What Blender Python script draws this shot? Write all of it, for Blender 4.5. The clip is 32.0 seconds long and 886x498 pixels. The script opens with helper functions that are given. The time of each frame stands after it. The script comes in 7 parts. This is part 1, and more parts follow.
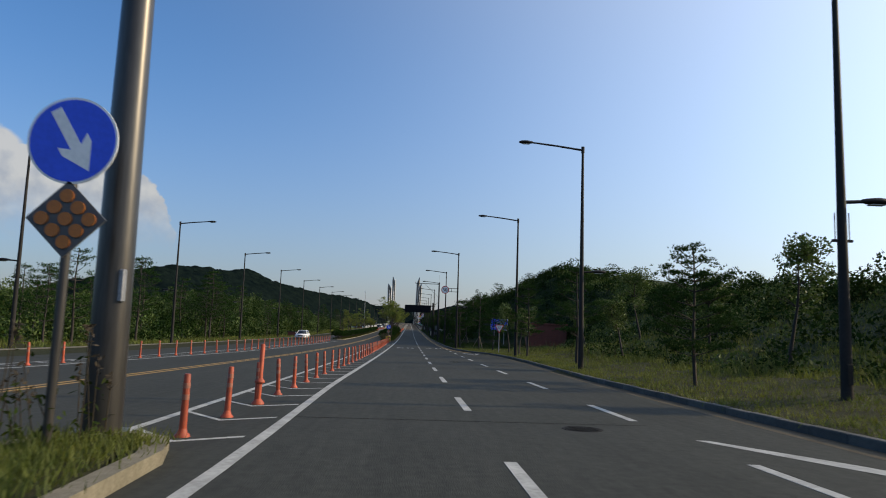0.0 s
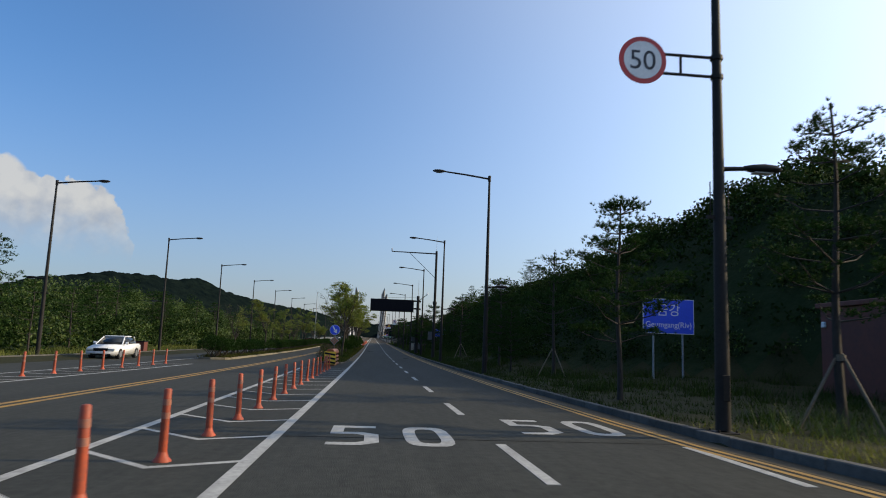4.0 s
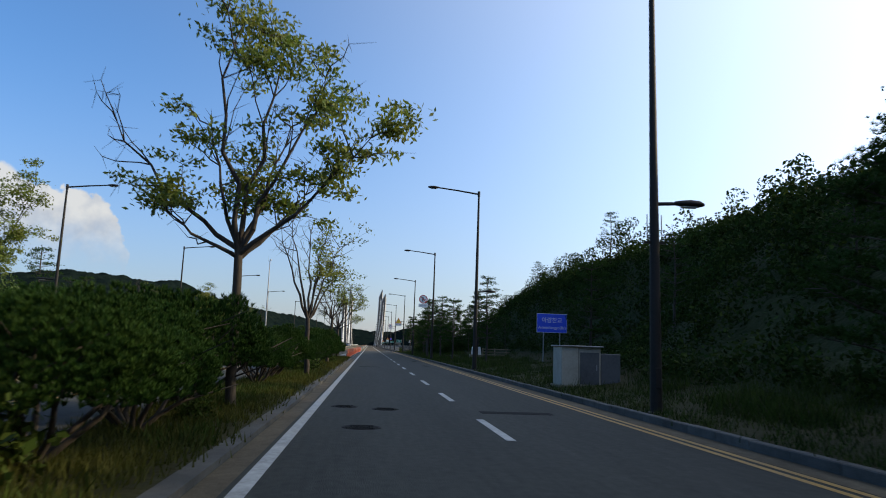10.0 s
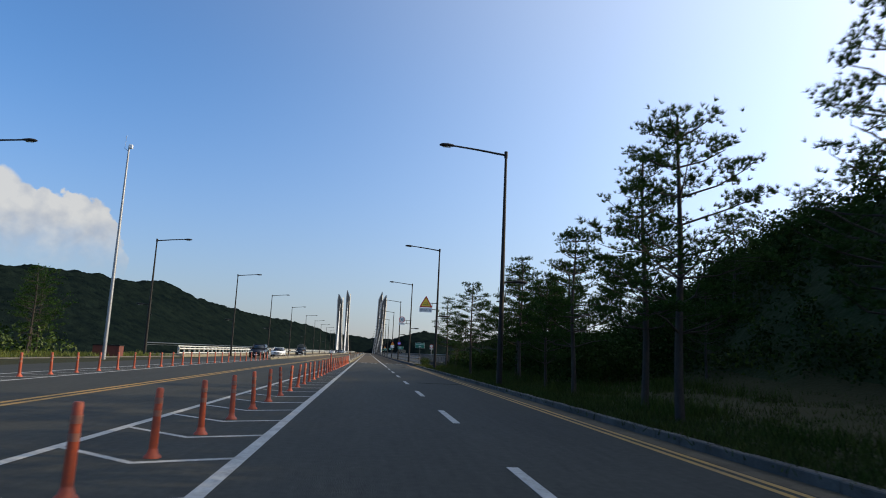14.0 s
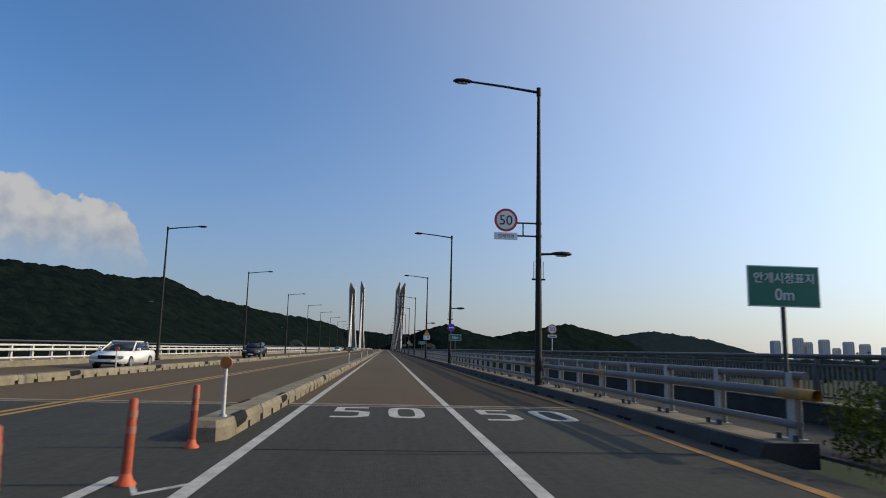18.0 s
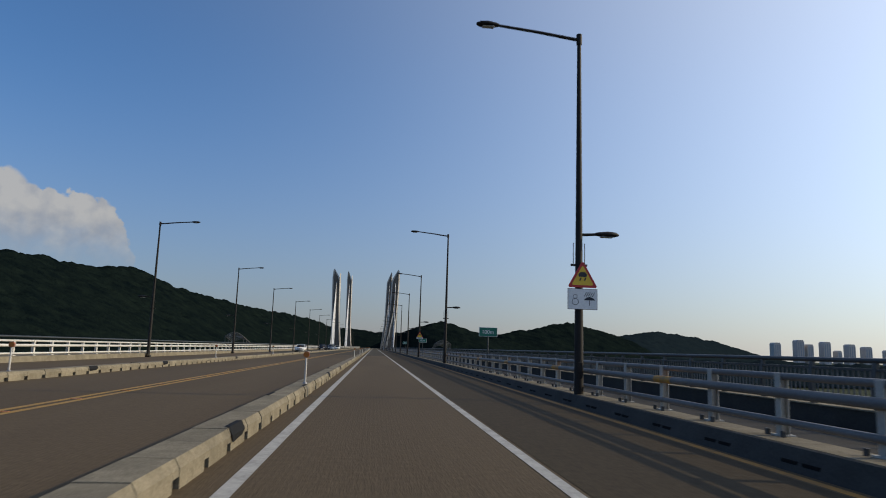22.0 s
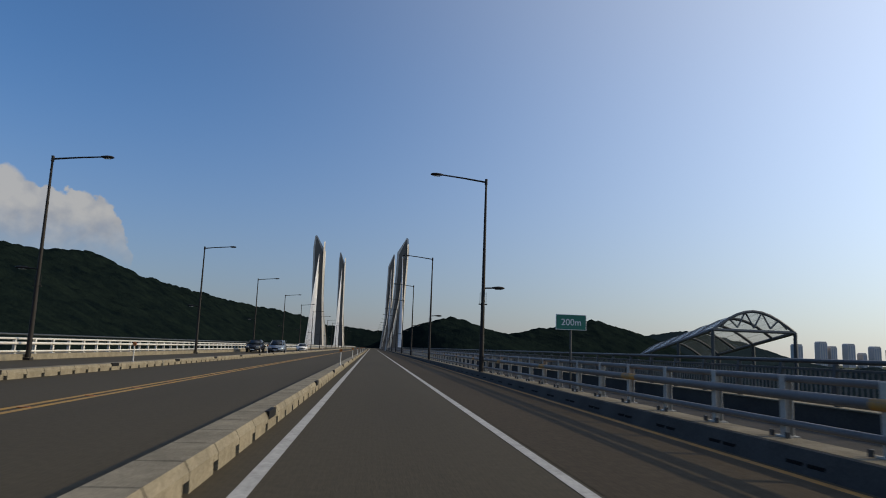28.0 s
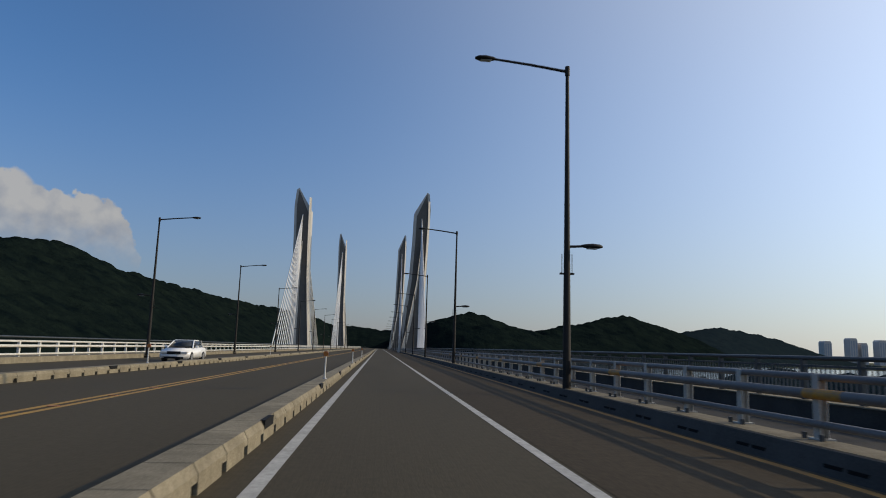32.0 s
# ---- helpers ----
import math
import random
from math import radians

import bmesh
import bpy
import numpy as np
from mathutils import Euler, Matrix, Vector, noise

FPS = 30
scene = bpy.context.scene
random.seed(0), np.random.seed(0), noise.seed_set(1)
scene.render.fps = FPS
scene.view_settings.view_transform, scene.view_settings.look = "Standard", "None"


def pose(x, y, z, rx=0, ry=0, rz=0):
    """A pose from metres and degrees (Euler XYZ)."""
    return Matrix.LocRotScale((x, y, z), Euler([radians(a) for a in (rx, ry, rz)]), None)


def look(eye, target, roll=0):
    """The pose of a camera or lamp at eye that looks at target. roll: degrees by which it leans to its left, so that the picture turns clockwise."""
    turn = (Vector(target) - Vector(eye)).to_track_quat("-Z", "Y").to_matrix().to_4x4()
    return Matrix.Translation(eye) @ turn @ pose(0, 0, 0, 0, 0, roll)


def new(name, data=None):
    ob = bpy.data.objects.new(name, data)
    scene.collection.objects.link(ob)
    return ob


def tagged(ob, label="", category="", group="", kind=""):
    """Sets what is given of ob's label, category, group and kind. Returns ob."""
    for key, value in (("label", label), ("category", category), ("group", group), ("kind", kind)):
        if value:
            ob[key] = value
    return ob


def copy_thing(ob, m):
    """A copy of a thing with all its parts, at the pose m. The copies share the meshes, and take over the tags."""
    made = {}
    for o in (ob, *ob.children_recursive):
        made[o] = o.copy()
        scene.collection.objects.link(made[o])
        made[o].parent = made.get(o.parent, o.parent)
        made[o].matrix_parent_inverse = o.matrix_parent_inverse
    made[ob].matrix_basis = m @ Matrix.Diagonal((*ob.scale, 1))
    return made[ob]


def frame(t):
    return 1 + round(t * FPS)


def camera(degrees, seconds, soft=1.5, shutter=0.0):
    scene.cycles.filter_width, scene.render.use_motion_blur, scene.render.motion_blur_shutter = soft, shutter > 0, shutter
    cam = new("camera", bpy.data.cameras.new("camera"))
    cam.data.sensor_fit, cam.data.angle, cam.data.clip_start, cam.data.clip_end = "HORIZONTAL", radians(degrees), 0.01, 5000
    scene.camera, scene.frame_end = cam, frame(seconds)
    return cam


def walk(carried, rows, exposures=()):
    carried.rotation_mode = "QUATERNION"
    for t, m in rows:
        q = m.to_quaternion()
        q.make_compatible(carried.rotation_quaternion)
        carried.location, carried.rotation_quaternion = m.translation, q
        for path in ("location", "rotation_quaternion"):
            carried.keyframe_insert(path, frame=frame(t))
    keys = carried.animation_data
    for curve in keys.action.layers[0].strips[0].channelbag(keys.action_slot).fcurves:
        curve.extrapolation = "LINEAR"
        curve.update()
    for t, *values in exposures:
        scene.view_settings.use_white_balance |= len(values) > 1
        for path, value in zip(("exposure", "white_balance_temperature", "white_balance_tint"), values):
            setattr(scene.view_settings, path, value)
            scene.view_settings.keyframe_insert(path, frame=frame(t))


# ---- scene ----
cam = camera(66.97, 32.0, soft=1.0, shutter=0.1)
LANE_W = 3.34
DASHES = [-3.7, 4.8, 13.3, 21.8, 29.3, 36.6, 43.9, 50.9, 58.5, 65.9, 72.8, 80.2, 87.5, 95, 102.6, 110.2, 117.8, 126, 133.8, 141, 148.3, 155.6, 163.6, 171.5, 178.9, 186.2, 194.1, 202.3, 210.3, 218.1, 226.8, 235.2, 243.5, 251.9, 260.3, 268.6, 277, 285.3]
MERGE_DASHES = [5.0, 12.3, 20.2, 28.3, 35.5, 43.7, 50.4, 58.3, 65.6, 72.9]
LAMPS_R = [(11.98, 14.8), (10.4, 32.2), (10.5, 52.8), (7.5, 77.05), (7.44, 102), (7.44, 125.9), (7.44, 150.8), (7.44, 175.6), (7.44, 201.5), (7.44, 229.8), (7.44, 260), (7.52, 290.6)] + [(7.13, y) for y in (323.1, 356.3, 390, 427.1, 460.4, 491.5, 524.5, 558.9, 592.2, 625.5, 660.1, 693.5, 727, 760, 793, 826, 860, 893, 926, 960)]
LAMPS_L = [(-19.0, y) for y in (37, 61.3, 85.5, 109.5, 133.2, 156.5, 181.1, 206.3, 234.4, 264.4, 294.9)] + [(-16.8, y) for y in (323.4, 356.9, 390.6, 427.7, 460.4, 491.5, 525.2, 559.1, 592.5, 625.3, 657.1, 690.1, 723, 756, 790, 823, 856, 890, 923, 956)]
EXPOSURES = [(t, e - 0.08, 7650, 4.5 if t < 14 else 6) for t, e in ((0.0, 0.0), (4.0, 0.12), (7.0, 0.28), (11.0, 0.38), (13.0, 0.30), (16.0, 0.0), (19.0, -0.25), (25.0, -0.40), (32.0, -0.45))]
PATH = [
    (0, (2.14, 0.00, 1.35), (2.230, 1.979, 1.621), 1.9),
    (0.5, (1.86, 7.86, 1.35), (1.977, 9.832, 1.630), 1.9),
    (1, (1.52, 15.94, 1.35), (1.667, 17.910, 1.651), 2.1),
    (1.5, (1.39, 24.21, 1.35), (1.558, 26.183, 1.655), 1.6),
    (2, (1.38, 32.64, 1.35), (1.563, 34.608, 1.643), 2.4),
    (2.5, (1.37, 40.77, 1.35), (1.559, 42.740, 1.648), 1.8),
    (3, (1.41, 49.18, 1.35), (1.599, 51.150, 1.642), 2.2),
    (3.5, (1.31, 57.56, 1.35), (1.505, 59.527, 1.640), 1.9),
    (4, (1.38, 65.69, 1.35), (1.574, 67.657, 1.650), 2.1),
    (4.5, (1.27, 73.73, 1.35), (1.470, 75.697, 1.635), 2.0),
    (6.5, (1.30, 105.83, 1.35), (1.489, 107.795, 1.646), 1.7),
    (7, (1.25, 114.08, 1.35), (1.438, 116.048, 1.646), 1.8),
    (7.5, (1.22, 122.12, 1.35), (1.398, 124.083, 1.654), 1.9),
    (8, (1.18, 130.03, 1.35), (1.368, 132.002, 1.650), 2.1),
    (9, (1.10, 145.77, 1.35), (1.294, 147.733, 1.653), 2.0),
    (10, (1.11, 161.15, 1.35), (1.315, 163.121, 1.647), 2.0),
    (11, (1.09, 178.33, 1.35), (1.298, 180.294, 1.638), 2.6),
    (11.5, (1.06, 186.59, 1.35), (1.269, 188.558, 1.651), 2.2),
    (12, (1.07, 194.91, 1.35), (1.277, 196.880, 1.647), 2.2),
    (13, (0.98, 211.76, 1.35), (1.191, 213.733, 1.628), 2.3),
    (13.5, (1.20, 220.67, 1.35), (1.405, 222.632, 1.663), 2.6),
    (16, (1.97, 264.96, 1.35), (2.158, 266.928, 1.648), 1.8),
    (16.5, (2.06, 273.57, 1.35), (2.238, 275.539, 1.637), 1.6),
    (17, (2.07, 282.27, 1.35), (2.235, 284.238, 1.649), 1.7),
    (17.5, (1.96, 291.05, 1.35), (2.112, 293.019, 1.638), 1.8),
    (18, (1.79, 299.70, 1.35), (1.950, 301.670, 1.647), 1.3),
    (18.5, (1.62, 308.38, 1.35), (1.788, 310.351, 1.646), 2.0),
    (19, (1.47, 317.02, 1.35), (1.641, 318.996, 1.636), 2.1),
    (19.5, (1.52, 326.00, 1.35), (1.703, 327.968, 1.658), 1.8),
    (20, (1.49, 334.69, 1.35), (1.674, 336.653, 1.656), 2.0),
    (20.5, (1.35, 343.78, 1.35), (1.538, 345.750, 1.650), 2.0),
    (21, (1.33, 352.88, 1.35), (1.525, 354.850, 1.648), 1.9),
    (21.5, (1.31, 362.01, 1.35), (1.498, 363.982, 1.651), 1.9),
    (22, (1.29, 371.05, 1.35), (1.480, 373.014, 1.645), 1.8),
    (22.5, (1.30, 380.46, 1.35), (1.482, 382.428, 1.645), 1.9),
    (23, (1.28, 389.89, 1.35), (1.467, 391.855, 1.643), 1.9),
    (23.5, (1.36, 399.27, 1.35), (1.554, 401.237, 1.642), 1.9),
    (24, (1.30, 408.68, 1.35), (1.495, 410.654, 1.637), 1.4),
    (24.5, (1.35, 418.50, 1.35), (1.532, 420.473, 1.644), 1.9),
    (25, (1.26, 428.23, 1.35), (1.451, 430.196, 1.646), 1.9),
    (28, (1.11, 487.56, 1.35), (1.306, 489.530, 1.646), 2.1),
    (29, (1.17, 508.09, 1.35), (1.370, 510.058, 1.638), 1.4),
    (30, (1.25, 529.24, 1.35), (1.436, 531.213, 1.647), 1.8),
    (31, (1.17, 549.93, 1.35), (1.356, 551.898, 1.643), 1.6),
    (32, (1.11, 570.81, 1.35), (1.286, 572.777, 1.644), 1.7),
]
# the approach runs down into a long sag and is level from here on
GRADE_END, GRADE_BEND = 185.0, 1.51e-4


def grade(y):
    """Height of the road's long profile above the bridge's level."""
    y = max(y, -60.0)
    if y >= GRADE_END:
        return 0.0
    return 0.5 * GRADE_BEND * (GRADE_END - y) ** 2 if y > 0 else GRADE_BEND * GRADE_END * (GRADE_END / 2 - y)


def on_grade(p):
    return (p[0], p[1], p[2] + grade(p[1]))


walk(cam, [(t, look(on_grade(eye), on_grade(target), roll)) for t, eye, target, roll in PATH], EXPOSURES)

# ---- light ----
SUN_AZ, SUN_EL = 87.0, 23.5
world = bpy.data.worlds.new("world")
scene.world = world
world.use_nodes = True
wn, wl = world.node_tree.nodes, world.node_tree.links
wn.clear()
w_out, w_bg, w_sky = wn.new("ShaderNodeOutputWorld"), wn.new("ShaderNodeBackground"), wn.new("ShaderNodeTexSky")
w_sky.sky_type, w_sky.sun_disc = "NISHITA", False
w_sky.sun_elevation, w_sky.sun_rotation = radians(SUN_EL), radians(SUN_AZ)
w_sky.altitude, w_sky.air_density, w_sky.dust_density, w_sky.ozone_density = 60, 1.0, 0.9, 6.0
w_bg.inputs["Strength"].default_value = 0.17


def wmath(op, a, b=None):
    n = wn.new("ShaderNodeMath")
    n.operation = op
    for k, v in enumerate((a, b)):
        if v is None:
            continue
        if isinstance(v, (int, float)):
            n.inputs[k].default_value = v
        else:
            wl.new(v, n.inputs[k])
    return n.outputs[0]


def wdot(vec, axis):
    n = wn.new("ShaderNodeVectorMath")
    n.operation = "DOT_PRODUCT"
    wl.new(vec, n.inputs[0])
    n.inputs[1].default_value = axis
    return n.outputs["Value"]


# one cumulus bank low over the ridge: round heads in angular coordinates, roughened by noise
w_dir = wn.new("ShaderNodeTexCoord").outputs["Generated"]
c_ahead = Vector((-0.378, 0.911, 0.167)).normalized()
c_right = c_ahead.cross(Vector((0, 0, 1))).normalized()
c_up = c_right.cross(c_ahead)
c_noise = wn.new("ShaderNodeTexNoise")
c_noise.inputs["Scale"].default_value, c_noise.inputs["Detail"].default_value = 55.0, 8.0
wl.new(w_dir, c_noise.inputs["Vector"])
c_wob = wmath("SUBTRACT", c_noise.outputs[0], 0.5)
c_u = wmath("ADD", wmath("ADD", wdot(w_dir, c_right), 0.008), wmath("MULTIPLY", c_wob, 0.034))
c_v = wmath("ADD", wmath("ADD", wdot(w_dir, c_up), 0.005), wmath("MULTIPLY", c_wob, -0.034))
c_all = None
for cu, cv, cr in ((-0.165, 0.020, 0.042), (-0.102, 0.008, 0.036), (-0.070, -0.006, 0.030), (-0.042, -0.002, 0.025), (-0.010, -0.003, 0.026), (0.016, -0.008, 0.023), (0.024, -0.032, 0.026), (0.032, -0.055, 0.024), (-0.06, -0.040, 0.045), (-0.125, -0.035, 0.06), (-0.005, -0.045, 0.03)):
    du, dv = wmath("SUBTRACT", c_u, cu), wmath("SUBTRACT", c_v, cv)
    d = wmath("SQRT", wmath("ADD", wmath("MULTIPLY", du, du), wmath("MULTIPLY", dv, dv)))
    blob = wmath("SUBTRACT", 1.0, wmath("DIVIDE", d, cr * 1.22))
    c_all = blob if c_all is None else wmath("MAXIMUM", c_all, blob)
c_edge = wn.new("ShaderNodeMapRange")
c_edge.interpolation_type = "SMOOTHSTEP"
wl.new(c_all, c_edge.inputs["Value"])
c_edge.inputs["From Min"].default_value, c_edge.inputs["From Max"].default_value = -0.01, 0.13
c_low = wn.new("ShaderNodeMapRange")
c_low.interpolation_type = "SMOOTHSTEP"
wl.new(c_v, c_low.inputs["Value"])
c_low.inputs["From Min"].default_value, c_low.inputs["From Max"].default_value = -0.085, 0.0
c_puff = wn.new("ShaderNodeTexNoise")
c_puff.inputs["Scale"].default_value, c_puff.inputs["Detail"].default_value = 38.0, 5.0
wl.new(w_dir, c_puff.inputs["Vector"])
c_fold = wn.new("ShaderNodeMapRange")
wl.new(wmath("ADD", c_puff.outputs[0], wmath("MULTIPLY", c_v, 3.0)), c_fold.inputs["Value"])
c_fold.inputs["From Min"].default_value, c_fold.inputs["From Max"].default_value = 0.28, 0.62
c_front = wmath("GREATER_THAN", wdot(w_dir, c_ahead), 0.5)
c_mask = wmath("MULTIPLY", wmath("MULTIPLY", c_edge.outputs[0], c_low.outputs[0]), wmath("MULTIPLY", c_front, 0.78))
c_mix = wn.new("ShaderNodeMix")
c_mix.data_type = "RGBA"
wl.new(c_mask, c_mix.inputs["Factor"])
# low-sun haze: the air brightens evenly towards the sun
w_sun = Vector((math.sin(radians(SUN_AZ)) * math.cos(radians(SUN_EL)), math.cos(radians(SUN_AZ)) * math.cos(radians(SUN_EL)), math.sin(radians(SUN_EL))))
w_glow = wmath("MULTIPLY", wmath("POWER", wmath("MAXIMUM", wmath("DIVIDE", wmath("ADD", wdot(w_dir, w_sun), 0.5), 1.5), 0.0), 3.2), 6.7)
w_haze = wn.new("ShaderNodeVectorMath")
w_haze.operation = "SCALE"
w_haze.inputs[0].default_value = (1.03, 1.02, 0.98)
wl.new(w_glow, w_haze.inputs["Scale"])
w_air = wn.new("ShaderNodeVectorMath")
w_air.operation = "ADD"
w_tint = wn.new("ShaderNodeVectorMath")
w_tint.operation = "MULTIPLY"
wl.new(w_sky.outputs[0], w_tint.inputs[0])
w_tint.inputs[1].default_value = (0.68, 0.965, 1.235)
# pale haze along the horizon
w_low = wmath("POWER", wmath("MAXIMUM", wmath("SUBTRACT", 1.0, wmath("DIVIDE", wmath("ABSOLUTE", wdot(w_dir, (0, 0, 1))), 0.42)), 0.0), 2.0)
w_band = wn.new("ShaderNodeMix")
w_band.data_type = "RGBA"
wl.new(wmath("MULTIPLY", w_low, 0.75), w_band.inputs["Factor"])
wl.new(w_tint.outputs[0], w_band.inputs["A"])
w_band.inputs["B"].default_value = (2.22, 2.08, 2.6, 1)
wl.new(w_band.outputs["Result"], w_air.inputs[0])
wl.new(w_haze.outputs[0], w_air.inputs[1])
wl.new(w_air.outputs[0], c_mix.inputs["A"])
c_body = wn.new("ShaderNodeMix")
c_body.data_type = "RGBA"
wl.new(c_fold.outputs[0], c_body.inputs["Factor"])
c_body.inputs["A"].default_value, c_body.inputs["B"].default_value = (2.4, 2.55, 3.1, 1), (3.8, 3.8, 4.0, 1)
wl.new(c_body.outputs["Result"], c_mix.inputs["B"])
wl.new(c_mix.outputs["Result"], w_bg.inputs["Color"])
wl.new(w_bg.outputs[0], w_out.inputs["Surface"])

sun_dir = Vector((math.sin(radians(SUN_AZ)) * math.cos(radians(SUN_EL)), math.cos(radians(SUN_AZ)) * math.cos(radians(SUN_EL)), math.sin(radians(SUN_EL))))
sun = new("sun", bpy.data.lights.new("sun", "SUN"))
sun.data.energy, sun.data.angle, sun.data.color = 3.7, radians(0.6), (1.0, 0.84, 0.63)
sun.matrix_world = look(sun_dir * 300, (0, 0, 0))

# ---- materials ----


def mat(name, a, b=None, rough=0.7, metal=0.0, scale=6.0, fine=80.0, mix=0.5, bump=0.0, bump_scale=60.0, spread=0.0, leaf=0.0, stretch=None, spec=0.5):
    """Two colours mixed by a broad and a fine noise at world size, with relief; spread varies it piece by piece."""
    b = b or tuple(v * 0.75 for v in a)
    m = bpy.data.materials.new(name)
    m.use_nodes = True
    n, k = m.node_tree.nodes, m.node_tree.links
    p = n["Principled BSDF"]
    p.inputs["Roughness"].default_value, p.inputs["Metallic"].default_value = rough, metal
    p.inputs["Specular IOR Level"].default_value = spec
    geo = n.new("ShaderNodeNewGeometry")
    where = geo.outputs["Position"]
    if stretch:
        v = n.new("ShaderNodeVectorMath")
        v.operation = "MULTIPLY"
        k.new(where, v.inputs[0])
        v.inputs[1].default_value = stretch
        where = v.outputs[0]
    broad, small = n.new("ShaderNodeTexNoise"), n.new("ShaderNodeTexNoise")
    for t, s in ((broad, 1.0 / scale), (small, fine)):
        k.new(where, t.inputs["Vector"])
        t.inputs["Scale"].default_value, t.inputs["Detail"].default_value = s, 5.0
    f = n.new("ShaderNodeMath")
    f.operation = "ADD"
    k.new(broad.outputs[0], f.inputs[0])
    k.new(small.outputs[0], f.inputs[1])
    r = n.new("ShaderNodeMapRange")
    k.new(f.outputs[0], r.inputs["Value"])
    r.inputs["From Min"].default_value, r.inputs["From Max"].default_value = 1.0 - mix * 0.5, 1.0 + mix * 0.5
    c = n.new("ShaderNodeMix")
    c.data_type = "RGBA"
    k.new(r.outputs[0], c.inputs["Factor"])
    c.inputs["A"].default_value, c.inputs["B"].default_value = (*a, 1), (*b, 1)
    colour = c.outputs["Result"]
    if spread:
        info = n.new("ShaderNodeNewGeometry").outputs["Random Per Island"] if leaf else n.new("ShaderNodeObjectInfo").outputs["Random"]
        h = n.new("ShaderNodeHueSaturation")
        vr = n.new("ShaderNodeMapRange")
        k.new(info, vr.inputs["Value"])
        vr.inputs["To Min"].default_value, vr.inputs["To Max"].default_value = 1 - spread, 1 + spread
        k.new(vr.outputs[0], h.inputs["Value"])
        k.new(colour, h.inputs["Color"])
        colour = h.outputs["Color"]
    k.new(colour, p.inputs["Base Color"])
    if bump:
        t = n.new("ShaderNodeTexNoise")
        k.new(where, t.inputs["Vector"])
        t.inputs["Scale"].default_value, t.inputs["Detail"].default_value = bump_scale, 4.0
        u = n.new("ShaderNodeBump")
        u.inputs["Strength"].default_value, u.inputs["Distance"].default_value = bump, 0.5 / bump_scale
        k.new(t.outputs[0], u.inputs["Height"])
        k.new(u.outputs[0], p.inputs["Normal"])
    if leaf:
        tr, ad = n.new("ShaderNodeBsdfTranslucent"), n.new("ShaderNodeMixShader")
        k.new(colour, tr.inputs["Color"])
        ad.inputs[0].default_value = leaf
        k.new(p.outputs[0], ad.inputs[1])
        k.new(tr.outputs[0], ad.inputs[2])
        k.new(ad.outputs[0], n["Material Output"].inputs["Surface"])
    return m


